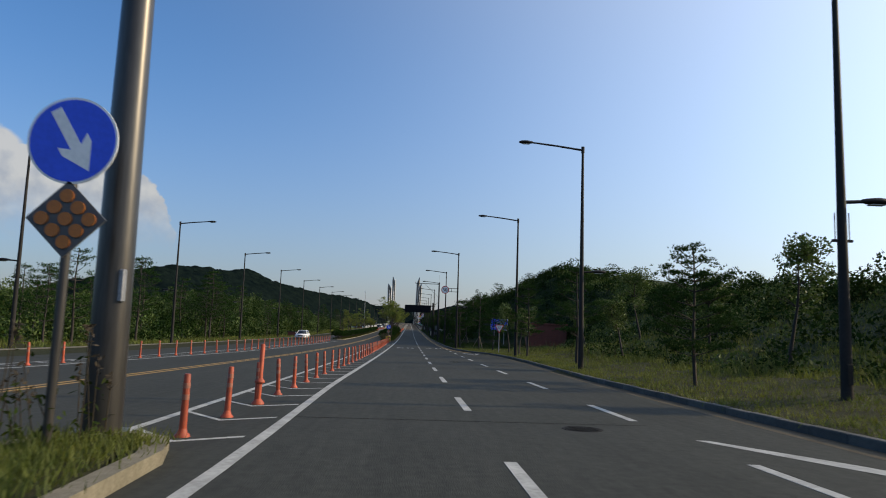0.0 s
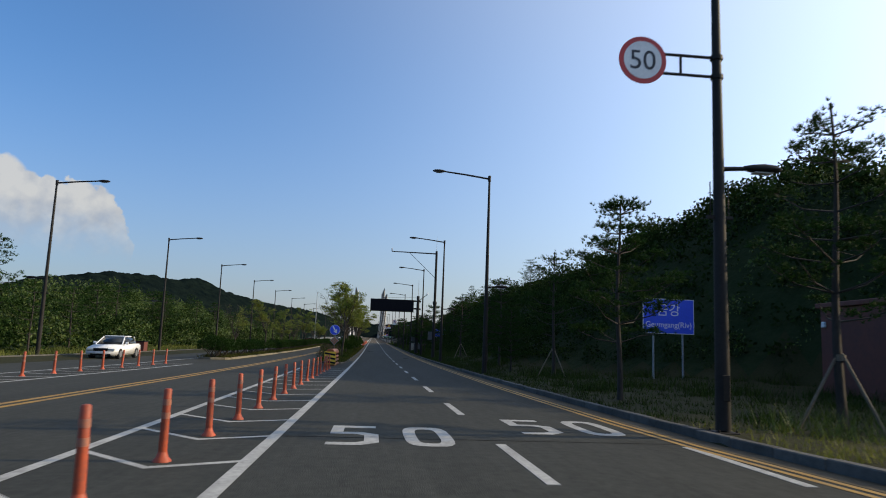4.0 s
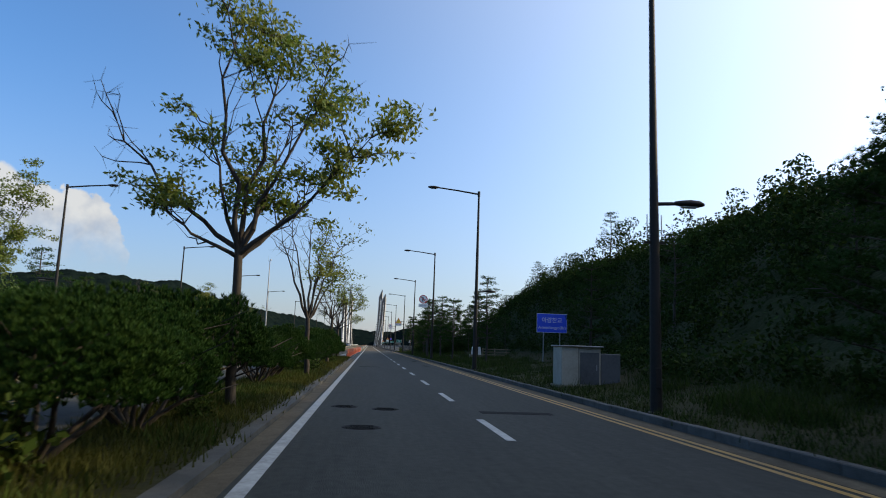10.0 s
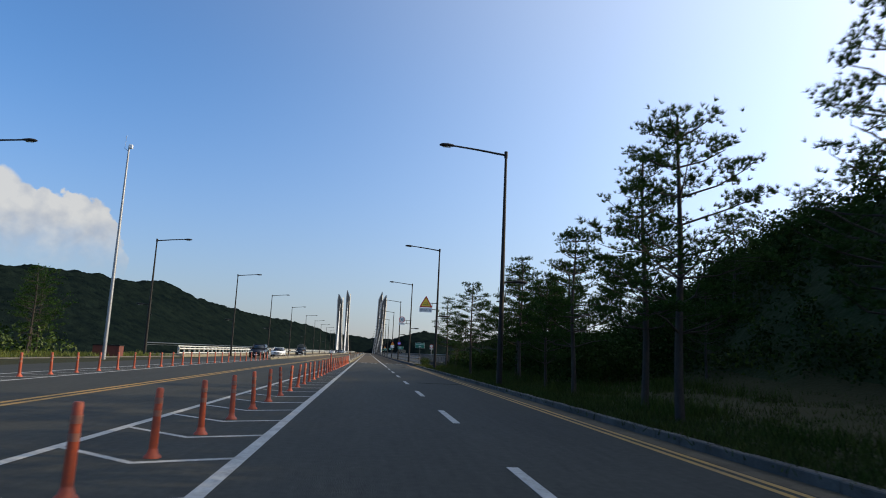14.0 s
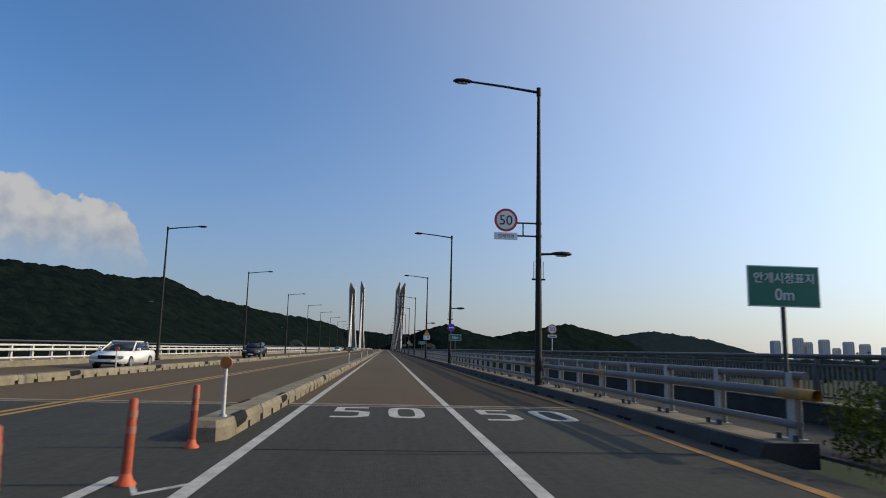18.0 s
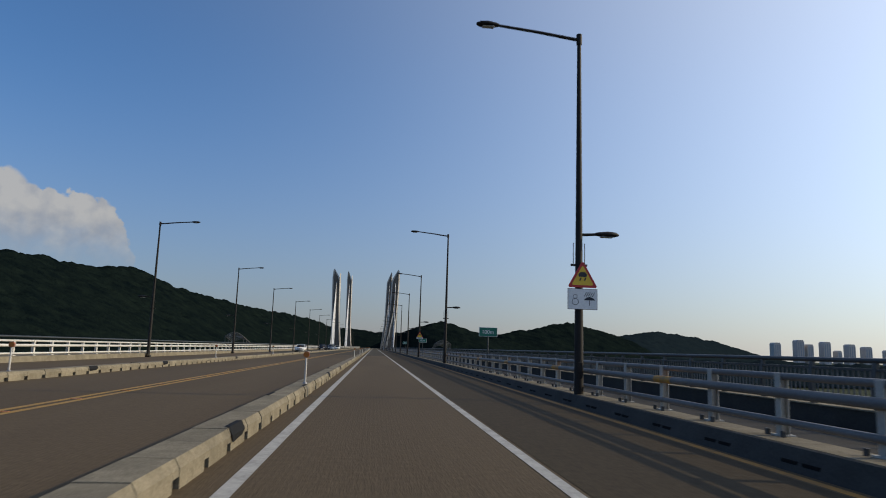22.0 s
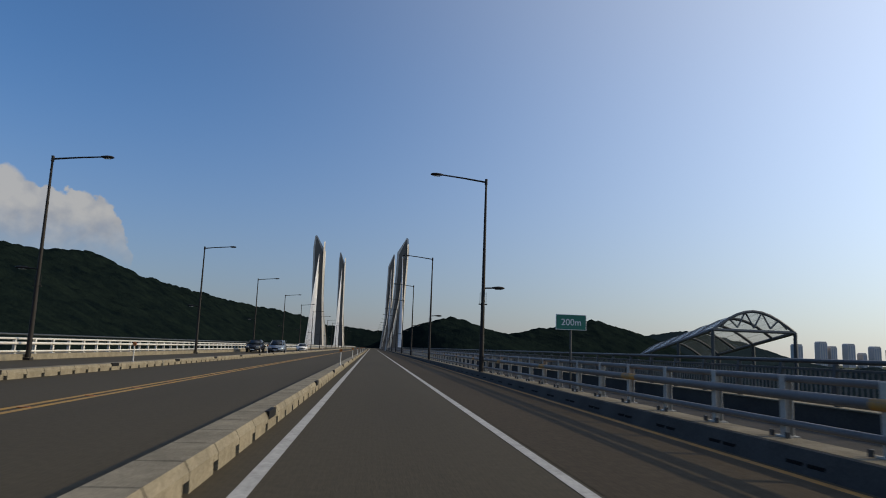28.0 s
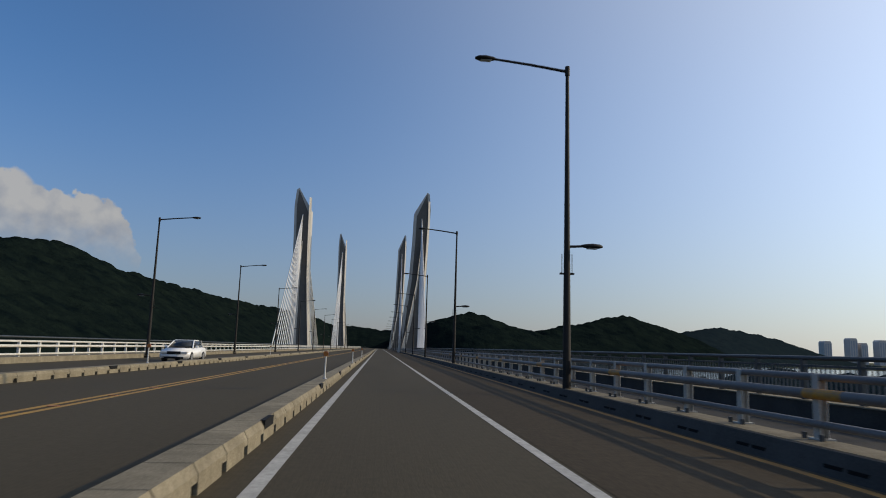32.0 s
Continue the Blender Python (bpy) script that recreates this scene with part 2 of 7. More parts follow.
M = dict(
    asphalt=mat("asphalt", (0.054, 0.0545, 0.046), (0.034, 0.0345, 0.029), 0.85, scale=1.1, fine=9, mix=0.85, bump=0.5, bump_scale=90, stretch=(1.0, 0.09, 1.0), spec=0.12),
    deck=mat("grooved_concrete", (0.114, 0.083, 0.049), (0.079, 0.057, 0.034), 0.85, scale=3.0, fine=60, mix=0.7, bump=0.4, bump_scale=40, stretch=(1.0, 0.12, 1.0), spec=0.14),
    white_paint=mat("white_road_paint", (0.56, 0.55, 0.51), (0.20, 0.195, 0.18), 0.7, scale=0.45, fine=14, mix=1.0, spec=0.12),
    yellow_paint=mat("yellow_road_paint", (0.46, 0.25, 0.03), (0.22, 0.13, 0.04), 0.7, scale=0.6, fine=25, mix=0.7),
    faded_yellow=mat("faded_yellow_paint", (0.42, 0.19, 0.018), (0.15, 0.085, 0.025), 0.8, scale=0.5, fine=9, mix=0.8),
    kerb=mat("kerb_granite", (0.12, 0.115, 0.105), (0.07, 0.067, 0.06), 0.85, scale=0.8, fine=90, bump=0.3, bump_scale=80, spread=0.15, spec=0.12),
    gutter=mat("gutter_concrete", (0.13, 0.103, 0.068), (0.075, 0.060, 0.040), 0.9, scale=0.9, fine=50, bump=0.3, bump_scale=50, spec=0.12),
    concrete=mat("cast_concrete", (0.255, 0.222, 0.160), (0.150, 0.130, 0.094), 0.85, scale=0.6, fine=40, bump=0.25, bump_scale=50, spread=0.10, spec=0.12),
    # concrete darkened to hold the shade on the near kerb, upstand and footway
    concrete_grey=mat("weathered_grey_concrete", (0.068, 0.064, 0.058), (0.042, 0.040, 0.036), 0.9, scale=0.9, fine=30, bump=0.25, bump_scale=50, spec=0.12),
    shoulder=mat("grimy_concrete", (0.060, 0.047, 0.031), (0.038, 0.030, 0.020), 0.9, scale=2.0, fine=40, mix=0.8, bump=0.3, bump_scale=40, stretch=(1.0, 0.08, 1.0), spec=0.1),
    iron=mat("cast_iron", (0.012, 0.011, 0.010), (0.020, 0.018, 0.016), 0.85, scale=0.2, fine=50, spec=0.15),
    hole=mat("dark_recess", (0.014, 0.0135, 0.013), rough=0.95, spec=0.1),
    pole=mat("dark_brown_paint", (0.026, 0.022, 0.020), (0.017, 0.015, 0.013), 0.6, scale=0.7, fine=20, spec=0.2),
    steel=mat("brushed_steel", (0.085, 0.076, 0.068), (0.055, 0.05, 0.045), 0.36, 0.6, scale=0.4, fine=30, stretch=(1, 1, 0.1)),
    galv=mat("galvanised_steel", (0.33, 0.33, 0.34), (0.24, 0.24, 0.25), 0.5, 0.6, scale=0.3, fine=30),
    rail=mat("rail_grey_paint", (0.150, 0.146, 0.142), (0.105, 0.102, 0.10), 0.5, scale=1.2, fine=25, spec=0.35),
    rail_post=mat("cream_post_paint", (0.44, 0.42, 0.37), (0.32, 0.30, 0.27), 0.5, scale=0.6, fine=25),
    rail_white=mat("rail_white_paint", (0.62, 0.60, 0.55), (0.48, 0.46, 0.42), 0.5, scale=1.2, fine=25),
    rail_dark=mat("rail_dark_paint", (0.045, 0.050, 0.052), (0.03, 0.033, 0.035), 0.5, scale=1.0, fine=25),
    orange=mat("orange_rubber", (0.50, 0.075, 0.022), (0.30, 0.06, 0.03), 0.6, scale=0.25, fine=22, spread=0.18),
    orange_band=mat("worn_reflector_band", (0.42, 0.14, 0.08), (0.26, 0.12, 0.09), 0.5, scale=0.1, fine=40),
    barrier=mat("orange_plastic", (0.30, 0.085, 0.022), (0.20, 0.06, 0.018), 0.5, scale=1.3, fine=18, spread=0.06, bump=0.15, bump_scale=9),
    black=mat("black_plastic", (0.012, 0.012, 0.012), rough=0.8, spec=0.15),
    screen=mat("dark_led_screen", (0.007, 0.007, 0.010), (0.011, 0.011, 0.014), 0.8, scale=0.4, fine=60, spec=0.1),
    blue=mat("blue_sign_sheet", (0.015, 0.085, 0.72), (0.012, 0.07, 0.62), 0.4, scale=0.4, fine=20),
    green=mat("green_sign_sheet", (0.010, 0.16, 0.105), (0.008, 0.13, 0.09), 0.4, scale=0.4, fine=20),
    red=mat("red_sign_sheet", (0.55, 0.03, 0.03), (0.45, 0.03, 0.03), 0.4, scale=0.4, fine=20),
    white=mat("white_sign_sheet", (0.78, 0.78, 0.77), (0.66, 0.66, 0.66), 0.4, scale=0.4, fine=20),
    yellow=mat("yellow_sign_sheet", (0.80, 0.52, 0.04), (0.70, 0.44, 0.04), 0.4, scale=0.4, fine=20),
    ink=mat("dark_sign_print", (0.02, 0.02, 0.03), rough=0.45),
    sleeve=mat("worn_yellow_sleeve", (0.55, 0.24, 0.015), (0.26, 0.15, 0.06), 0.6, scale=0.35, fine=9, mix=0.5),
    amber=mat("amber_reflector", (0.42, 0.13, 0.015), (0.32, 0.10, 0.015), 0.4, scale=0.05, fine=60),
    soil=mat("grassy_soil", (0.042, 0.036, 0.015), (0.024, 0.028, 0.009), 0.95, scale=2.5, fine=8, mix=0.8, bump=0.6, bump_scale=9, spec=0.12),
    scrub=mat("scrub_ground", (0.014, 0.026, 0.008), (0.028, 0.036, 0.013), 0.95, scale=3.0, fine=2.5, mix=0.8, bump=0.8, bump_scale=3, spec=0.12),
    # both far canopies carry a bluish distance haze in their base colours
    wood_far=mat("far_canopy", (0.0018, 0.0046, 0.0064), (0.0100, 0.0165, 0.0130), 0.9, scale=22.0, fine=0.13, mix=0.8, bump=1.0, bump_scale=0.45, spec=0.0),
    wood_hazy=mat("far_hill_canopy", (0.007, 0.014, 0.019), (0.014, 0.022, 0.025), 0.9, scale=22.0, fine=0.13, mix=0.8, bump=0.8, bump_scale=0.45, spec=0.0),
    water=mat("river_water", (0.09, 0.11, 0.11), (0.07, 0.09, 0.09), 0.12, scale=40, fine=0.4, bump=0.15, bump_scale=1.2),
    grass=mat("grass_blades", (0.150, 0.160, 0.024), (0.075, 0.100, 0.016), 0.7, scale=3.0, fine=2.0, spread=0.35, leaf=0.4),
    straw=mat("dry_weed_stems", (0.062, 0.042, 0.022), (0.036, 0.026, 0.014), 0.8, scale=1.0, fine=5, spread=0.3, leaf=0.15),
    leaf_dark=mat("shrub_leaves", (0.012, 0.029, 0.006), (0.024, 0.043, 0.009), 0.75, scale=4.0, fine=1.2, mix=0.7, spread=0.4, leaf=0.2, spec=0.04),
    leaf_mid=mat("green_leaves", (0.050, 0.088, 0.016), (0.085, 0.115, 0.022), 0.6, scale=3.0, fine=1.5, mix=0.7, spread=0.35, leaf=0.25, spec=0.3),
    leaf_slope=mat("slope_leaves", (0.020, 0.044, 0.008), (0.044, 0.060, 0.012), 0.65, scale=5.0, fine=1.0, mix=0.6, spread=0.5, leaf=0.3, spec=0.06),
    leaf_gold=mat("yellowing_leaves", (0.085, 0.15, 0.024), (0.19, 0.185, 0.034), 0.6, scale=1.2, fine=1.2, mix=0.8, spread=0.3, leaf=0.45, spec=0.3),
    needle=mat("pine_needles", (0.015, 0.046, 0.008), (0.030, 0.062, 0.011), 0.7, scale=1.5, fine=2.0, spread=0.35, leaf=0.2, spec=0.1),
    bark=mat("tree_bark", (0.046, 0.035, 0.026), (0.024, 0.019, 0.015), 0.9, scale=0.25, fine=25, bump=0.6, bump_scale=30, stretch=(1, 1, 0.3)),
    stake=mat("weathered_stake", (0.20, 0.16, 0.11), (0.13, 0.10, 0.07), 0.9, scale=0.3, fine=30),
    rust=mat("red_brown_brickwork", (0.16, 0.038, 0.022), (0.10, 0.027, 0.018), 0.7, scale=0.8, fine=6, mix=0.7),
    cabinet=mat("beige_cabinet_paint", (0.36, 0.33, 0.27), (0.28, 0.26, 0.21), 0.6, scale=0.6, fine=12),
    cabinet_grey=mat("grey_cabinet_paint", (0.085, 0.088, 0.092), (0.06, 0.062, 0.066), 0.6, scale=0.6, fine=12),
    tower=mat("tower_concrete", (0.50, 0.48, 0.44), (0.42, 0.40, 0.37), 0.8, scale=8.0, fine=1.2, bump=0.1, bump_scale=4),
    tower_face=mat("tower_steel_face", (0.13, 0.115, 0.098), (0.10, 0.09, 0.078), 0.6, scale=8.0, fine=1.0),
    cable=mat("cable_sheath", (0.66, 0.65, 0.62), (0.58, 0.57, 0.55), 0.5, scale=6.0, fine=1.0),
    facade=mat("apartment_wall", (0.50, 0.46, 0.43), (0.43, 0.40, 0.38), 0.8, scale=12, fine=0.4),
    facade_dark=mat("apartment_glass", (0.30, 0.33, 0.38), rough=0.4),
    grass_isle=mat("median_grass_blades", (0.066, 0.068, 0.014), (0.040, 0.048, 0.010), 0.75, scale=3.0, fine=2.0, spread=0.35, leaf=0.4, spec=0.15),
    # darker copy of the grass, with the slope's shade put into its colour
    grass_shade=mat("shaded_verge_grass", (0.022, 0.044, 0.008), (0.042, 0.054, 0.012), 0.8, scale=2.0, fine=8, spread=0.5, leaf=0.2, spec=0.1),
    tyre=mat("tyre_rubber", (0.02, 0.02, 0.02), rough=0.85),
    car_white=mat("white_car_paint", (0.78, 0.78, 0.77), (0.72, 0.72, 0.72), 0.25, scale=1.0, fine=3),
    car_dark=mat("dark_car_paint", (0.02, 0.022, 0.028), (0.015, 0.016, 0.02), 0.2, scale=1.0, fine=3),
    car_silver=mat("silver_blue_car_paint", (0.22, 0.27, 0.33), (0.18, 0.22, 0.28), 0.25, 0.4, scale=1.0, fine=3),
    car_glass=mat("tinted_car_glass", (0.02, 0.025, 0.03), rough=0.08),
    glass=mat("clear_canopy_glass", (0.5, 0.53, 0.55), (0.4, 0.43, 0.45), 0.15, scale=1.5, fine=3),
    deck_dark=mat("worn_grey_concrete_deck", (0.070, 0.058, 0.037), (0.051, 0.042, 0.027), 0.85, scale=3.0, fine=60, mix=0.7, bump=0.15, bump_scale=40, stretch=(1.0, 0.12, 1.0), spec=0.14),
    lens=mat("lamp_lens", (0.55, 0.55, 0.52), rough=0.2),
)

g_nodes, g_links = M["glass"].node_tree.nodes, M["glass"].node_tree.links
g_clear, g_mix = g_nodes.new("ShaderNodeBsdfTransparent"), g_nodes.new("ShaderNodeMixShader")
g_mix.inputs[0].default_value = 0.72
g_links.new(g_nodes["Principled BSDF"].outputs[0], g_mix.inputs[1])
g_links.new(g_clear.outputs[0], g_mix.inputs[2])
g_links.new(g_mix.outputs[0], g_nodes["Material Output"].inputs["Surface"])



def worn(m, speckle, groove=0.0):
    """Multiplies a surface's colour by a fine speckle and, for the deck, by lengthwise grooves."""
    n, k = m.node_tree.nodes, m.node_tree.links
    p = n["Principled BSDF"]
    old = p.inputs["Base Color"].links[0].from_socket
    pos = n.new("ShaderNodeNewGeometry").outputs["Position"]
    t = n.new("ShaderNodeTexNoise")
    t.inputs["Scale"].default_value, t.inputs["Detail"].default_value, t.inputs["Roughness"].default_value = 7.0, 9.0, 0.75
    k.new(pos, t.inputs["Vector"])
    r = n.new("ShaderNodeMapRange")
    k.new(t.outputs[0], r.inputs["Value"])
    r.inputs["From Min"].default_value, r.inputs["From Max"].default_value = 0.3, 0.7
    r.inputs["To Min"].default_value, r.inputs["To Max"].default_value = 1 - speckle, 1 + speckle
    factor = r.outputs[0]
    if groove:
        sep = n.new("ShaderNodeSeparateXYZ")
        k.new(pos, sep.inputs[0])
        sine = None
        for op, v in (("MULTIPLY", 2 * math.pi / 0.075), ("SINE", None), ("MULTIPLY", groove), ("ADD", 1.0)):
            q = n.new("ShaderNodeMath")
            q.operation = op
            k.new(sine if sine else sep.outputs["X"], q.inputs[0])
            if v is not None:
                q.inputs[1].default_value = v
            sine = q.outputs[0]
        q = n.new("ShaderNodeMath")
        q.operation = "MULTIPLY"
        k.new(factor, q.inputs[0])
        k.new(sine, q.inputs[1])
        factor = q.outputs[0]
    s = n.new("ShaderNodeVectorMath")
    s.operation = "SCALE"
    k.new(old, s.inputs[0])
    k.new(factor, s.inputs["Scale"])
    k.new(s.outputs[0], p.inputs["Base Color"])


worn(M["asphalt"], 0.28)
worn(M["deck"], 0.20, 0.05)
worn(M["deck_dark"], 0.18, 0.03)
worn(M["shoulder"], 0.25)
worn(M["concrete"], 0.22)
worn(M["gutter"], 0.25)
worn(M["kerb"], 0.2)

# ---- mesh helpers ----


class Geo:
    """Collects faces for one mesh."""

    def __init__(self):
        self.v, self.f, self.s = [], [], []

    def add(self, verts, faces, smooth=False):
        o = len(self.v)
        self.v += [tuple(v) for v in verts]
        self.f += [tuple(i + o for i in f) for f in faces]
        self.s += [smooth] * len(faces)
        return self

    def box(self, x0, x1, y0, y1, z0, z1, c=0.0):
        """A box, its twelve edges chamfered by c."""
        if not c:
            v = [(x, y, z) for z in (z0, z1) for y in (y0, y1) for x in (x0, x1)]
            return self.add(v, [(0, 2, 3, 1), (4, 5, 7, 6), (0, 1, 5, 4), (2, 6, 7, 3), (0, 4, 6, 2), (1, 3, 7, 5)])
        bm = bmesh.new()
        bmesh.ops.create_cube(bm, size=1.0)
        bmesh.ops.scale(bm, vec=(x1 - x0, y1 - y0, z1 - z0), verts=bm.verts)
        bmesh.ops.translate(bm, vec=((x0 + x1) / 2, (y0 + y1) / 2, (z0 + z1) / 2), verts=bm.verts)
        bmesh.ops.bevel(bm, geom=bm.edges[:], offset=c, segments=1, affect="EDGES")
        bm.verts.index_update()
        self.add([v.co[:] for v in bm.verts], [[v.index for v in f.verts] for f in bm.faces])
        bm.free()
        return self

    def tube(self, pts, radii, n=10, caps=True):
        """A round bar along points, with a radius at each."""
        pts = [Vector(p) for p in pts]
        if isinstance(radii, (int, float)):
            radii = [radii] * len(pts)
        rings = []
        for i, p in enumerate(pts):
            d = (pts[min(i + 1, len(pts) - 1)] - pts[max(i - 1, 0)]).normalized()
            s = d.orthogonal().normalized() if i == 0 else (s - d * s.dot(d)).normalized()
            u = d.cross(s)
            rings.append([p + (s * math.cos(2 * math.pi * k / n) + u * math.sin(2 * math.pi * k / n)) * radii[i] for k in range(n)])
        faces = [(i * n + k, i * n + (k + 1) % n, (i + 1) * n + (k + 1) % n, (i + 1) * n + k) for i in range(len(pts) - 1) for k in range(n)]
        self.add([v for r in rings for v in r], faces, True)
        if caps:
            self.add(rings[0], [tuple(range(n - 1, -1, -1))])
            self.add(rings[-1], [tuple(range(n))])
        return self

    def prism(self, poly, y0, y1):
        """A polygon of (x, z) carried from y0 to y1."""
        n = len(poly)
        v = [(x, y0, z) for x, z in poly] + [(x, y1, z) for x, z in poly]
        return self.add(v, [tuple(range(n)), tuple(range(2 * n - 1, n - 1, -1))] + [(i, i + n, (i + 1) % n + n, (i + 1) % n) for i in range(n)])

    def sweep(self, poly, path):
        """A profile of (x, z) set at each (x, y, z) of a path that runs along y."""
        n = len(poly)
        v = [(px + x, py, pz + z) for px, py, pz in path for x, z in poly]
        f = [(j * n + i, (j + 1) * n + i, (j + 1) * n + (i + 1) % n, j * n + (i + 1) % n) for j in range(len(path) - 1) for i in range(n)]
        return self.add(v, f + [tuple(range(n)), tuple(range(len(v) - 1, len(v) - n - 1, -1))])

    def slab(self, poly, z0, z1):
        """A polygon of (x, y) from z0 up to z1."""
        n = len(poly)
        v = [(x, y, z0) for x, y in poly] + [(x, y, z1) for x, y in poly]
        return self.add(v, [tuple(range(n - 1, -1, -1)), tuple(range(n, 2 * n))] + [(i, (i + 1) % n, (i + 1) % n + n, i + n) for i in range(n)])

    def mesh(self, name, material):
        me = bpy.data.meshes.new(name)
        me.from_pydata(self.v, [], self.f)
        me.polygons.foreach_set("use_smooth", self.s)
        me.materials.append(material)
        me.update()
        return me


def put(name, data, material=None, parent=None, at=(0, 0, 0), label="", **tags):
    """Links a Geo, a bmesh or a mesh as one object, under its parent if there is one."""
    if isinstance(data, Geo):
        data = data.mesh(name, material)
    ob = new(name, data)
    ob.location = at
    if parent:
        ob.parent = parent
    return tagged(ob, label=label, **tags)


def part(name, data, material, parent, label="", at=(0, 0, 0)):
    return put(name, data, material, parent, at, label)


def thing(name, at, label, category, group="", turn=0.0):
    ob = new(name)
    ob.matrix_basis = pose(*at, 0, 0, turn)
    ob.empty_display_size = 0.3
    return tagged(ob, label, category, group)


def text_mesh(body, size, material, depth=0.0):
    """Lettering in the built-in font as a mesh that faces -y, centred on its origin."""
    cu = bpy.data.curves.new("lettering", "FONT")
    cu.body, cu.size, cu.align_x, cu.align_y, cu.extrude = body, size, "CENTER", "CENTER", depth
    ob = new("lettering", cu)
    bpy.context.view_layer.update()
    me = bpy.data.meshes.new_from_object(ob.evaluated_get(bpy.context.evaluated_depsgraph_get()))
    bpy.data.objects.remove(ob)
    bpy.data.curves.remove(cu)
    co = np.empty(len(me.vertices) * 3)
    me.vertices.foreach_get("co", co)
    co = co.reshape(-1, 3)
    mid = (co.min(0) + co.max(0)) / 2 if len(co) else np.zeros(3)
    co = np.stack([co[:, 0] - mid[0], -co[:, 2], co[:, 1] - mid[1]], 1)
    me.vertices.foreach_set("co", co.ravel())
    me.materials.clear()
    me.materials.append(material)
    me.update()
    return me


def lerp(table, y):
    return float(np.interp(y, [r[0] for r in table], [r[1] for r in table]))

# posts stand at even steps between these (y, number)
POST_KEYS = ((9.1, 0), (24.5, 7), (40.2, 14), (56.0, 21), (73.8, 29), (105.3, 43))
POST_KEYS2 = ((229.0, 0), (275.0, 20), (290.7, 27), (306.6, 34))
POST_YS = [float(np.interp(k, [b for _, b in keys], [a for a, _ in keys])) for keys in (POST_KEYS, POST_KEYS2) for k in range(keys[-1][1] + 1)]
POST_X = ((9, -0.77), (24.5, -0.85), (40, -0.78), (56, -0.83), (74, -0.93), (90, -1.03), (110, -1.05), (229, -1.04), (275, -0.86), (291, -0.66), (310, -0.65))

# ---- plan of the road: x of each line along y ----
KERB_R = ((-60, 8.6), (8, 8.75), (25, 8.9), (43, 9.65), (50, 9.75), (56, 9.65), (60, 9.3), (62.6, 8.85), (68, 7.75), (77, 7.0), (90, 6.87), (300, 6.87), (316, 7.0))
KERB_L = ((-60, -18.4), (270, -18.4), (300, -17.2), (316, -17.0))
CENTRE = ((-60, -7.2), (15, -6.4), (48, -5.65), (130, -5.8), (280, -5.75), (296, -5.4), (305, -5.25), (1400, -5.25))
HATCH = ((-60, -1.5), (10, -1.65), (40, -1.75), (75, -2.1), (108, -2.7), (228, -2.6), (272, -1.6), (308, -0.85))
RIGHT_TOP = ((-80, 5.0), (30, 5.2), (60, 5.6), (76, 5.6), (86, 6.3), (91, 7.6), (97, 10.0), (104, 11.0), (116, 9.6), (130, 8.8), (160, 9.0), (200, 9.2), (215, 9.4), (255, 9.2), (266, 6.6), (278, 2.5), (292, 0.6), (312, 0.0), (330, 0.0))
RIGHT_TOE = ((-80, 15.0), (55, 15.5), (70, 18.5), (80, 22.0), (91, 22.5), (98, 17.0), (110, 11.0), (188, 11.5), (203, 17.5), (240, 18.0), (262, 15.0), (300, 16.0))
LEFT_RIDGE = ((520, -4), (600, 14), (680, 34), (760, 49), (850, 61), (935, 66), (1030, 69), (1110, 75), (1180, 82), (1222, 80), (1246, 66), (1300, 68), (1340, 65), (1440, 64), (1575, 61), (1760, 62), (1830, 63), (2000, 61), (2100, 58), (2250, 46), (2400, 27), (2520, -6))
LEFT_CREST = ((520, -345), (680, -318), (850, -300), (1030, -292), (1190, -287), (1225, -280), (1246, -266), (1340, -250), (1440, -235), (1575, -215), (1760, -190), (2100, -140), (2250, -112), (2400, -88), (2520, -70))
RIVER_Z = -9.0


def smooth(a, b, x):
    t = np.clip((x - a) / (b - a), 0, 1)
    return t * t * (3 - 2 * t)


def ground_z(x, y):
    """Height of the natural ground: a cut slope beside the approach, low banks, and the river plain beyond."""
    toe, top = lerp(RIGHT_TOE, y), lerp(RIGHT_TOP, y)
    top *= 1 + 0.30 * noise.noise((x * 0.06, y * 0.055, 9.0)) * (1 - smooth(80, 110, y))
    k_r, k_l = lerp(KERB_R, min(y, 316)), lerp(KERB_L, min(y, 316))
    land = 1 - smooth(304, 326, y)
    rough = 0.35 * noise.noise((x * 0.16, y * 0.16, 0.3)) + 0.12 * noise.noise((x * 0.6, y * 0.6, 4.0))
    if x > k_r:
        z = 0.10 + 0.35 * smooth(k_r, toe, x) + rough * smooth(k_r + 0.5, toe, x)
        z += 0.75 * abs(noise.noise((x * 0.42, y * 0.38, 3.0))) * smooth(toe, toe + 2.5, x)
        z += max(top, 0) * smooth(toe - 2, 25.0 + 11.0 * (1 - smooth(60, 88, y)), x) - 0.05 * max(x - 27 - 10 * (1 - smooth(60, 88, y)), 0) * (top > 0)
        z = max(z, -6) if y < 300 else z
        drop = smooth(k_r + 6, k_r + 22, x) * smooth(286, 312, y)
    elif x < k_l:
        z = 0.10 + rough * smooth(0.5, 5, k_l - x) + 2.2 * smooth(6, 26, k_l - x) * smooth(60, 190, y)
        drop = smooth(3.5, 16, k_l - x) * smooth(268, 300, y)
    else:
        z, drop = -0.12, 0.0
    z = z * (1 - drop) + (RIVER_Z - 0.8) * drop
    return z * land + (RIVER_Z - 0.8) * (1 - land)


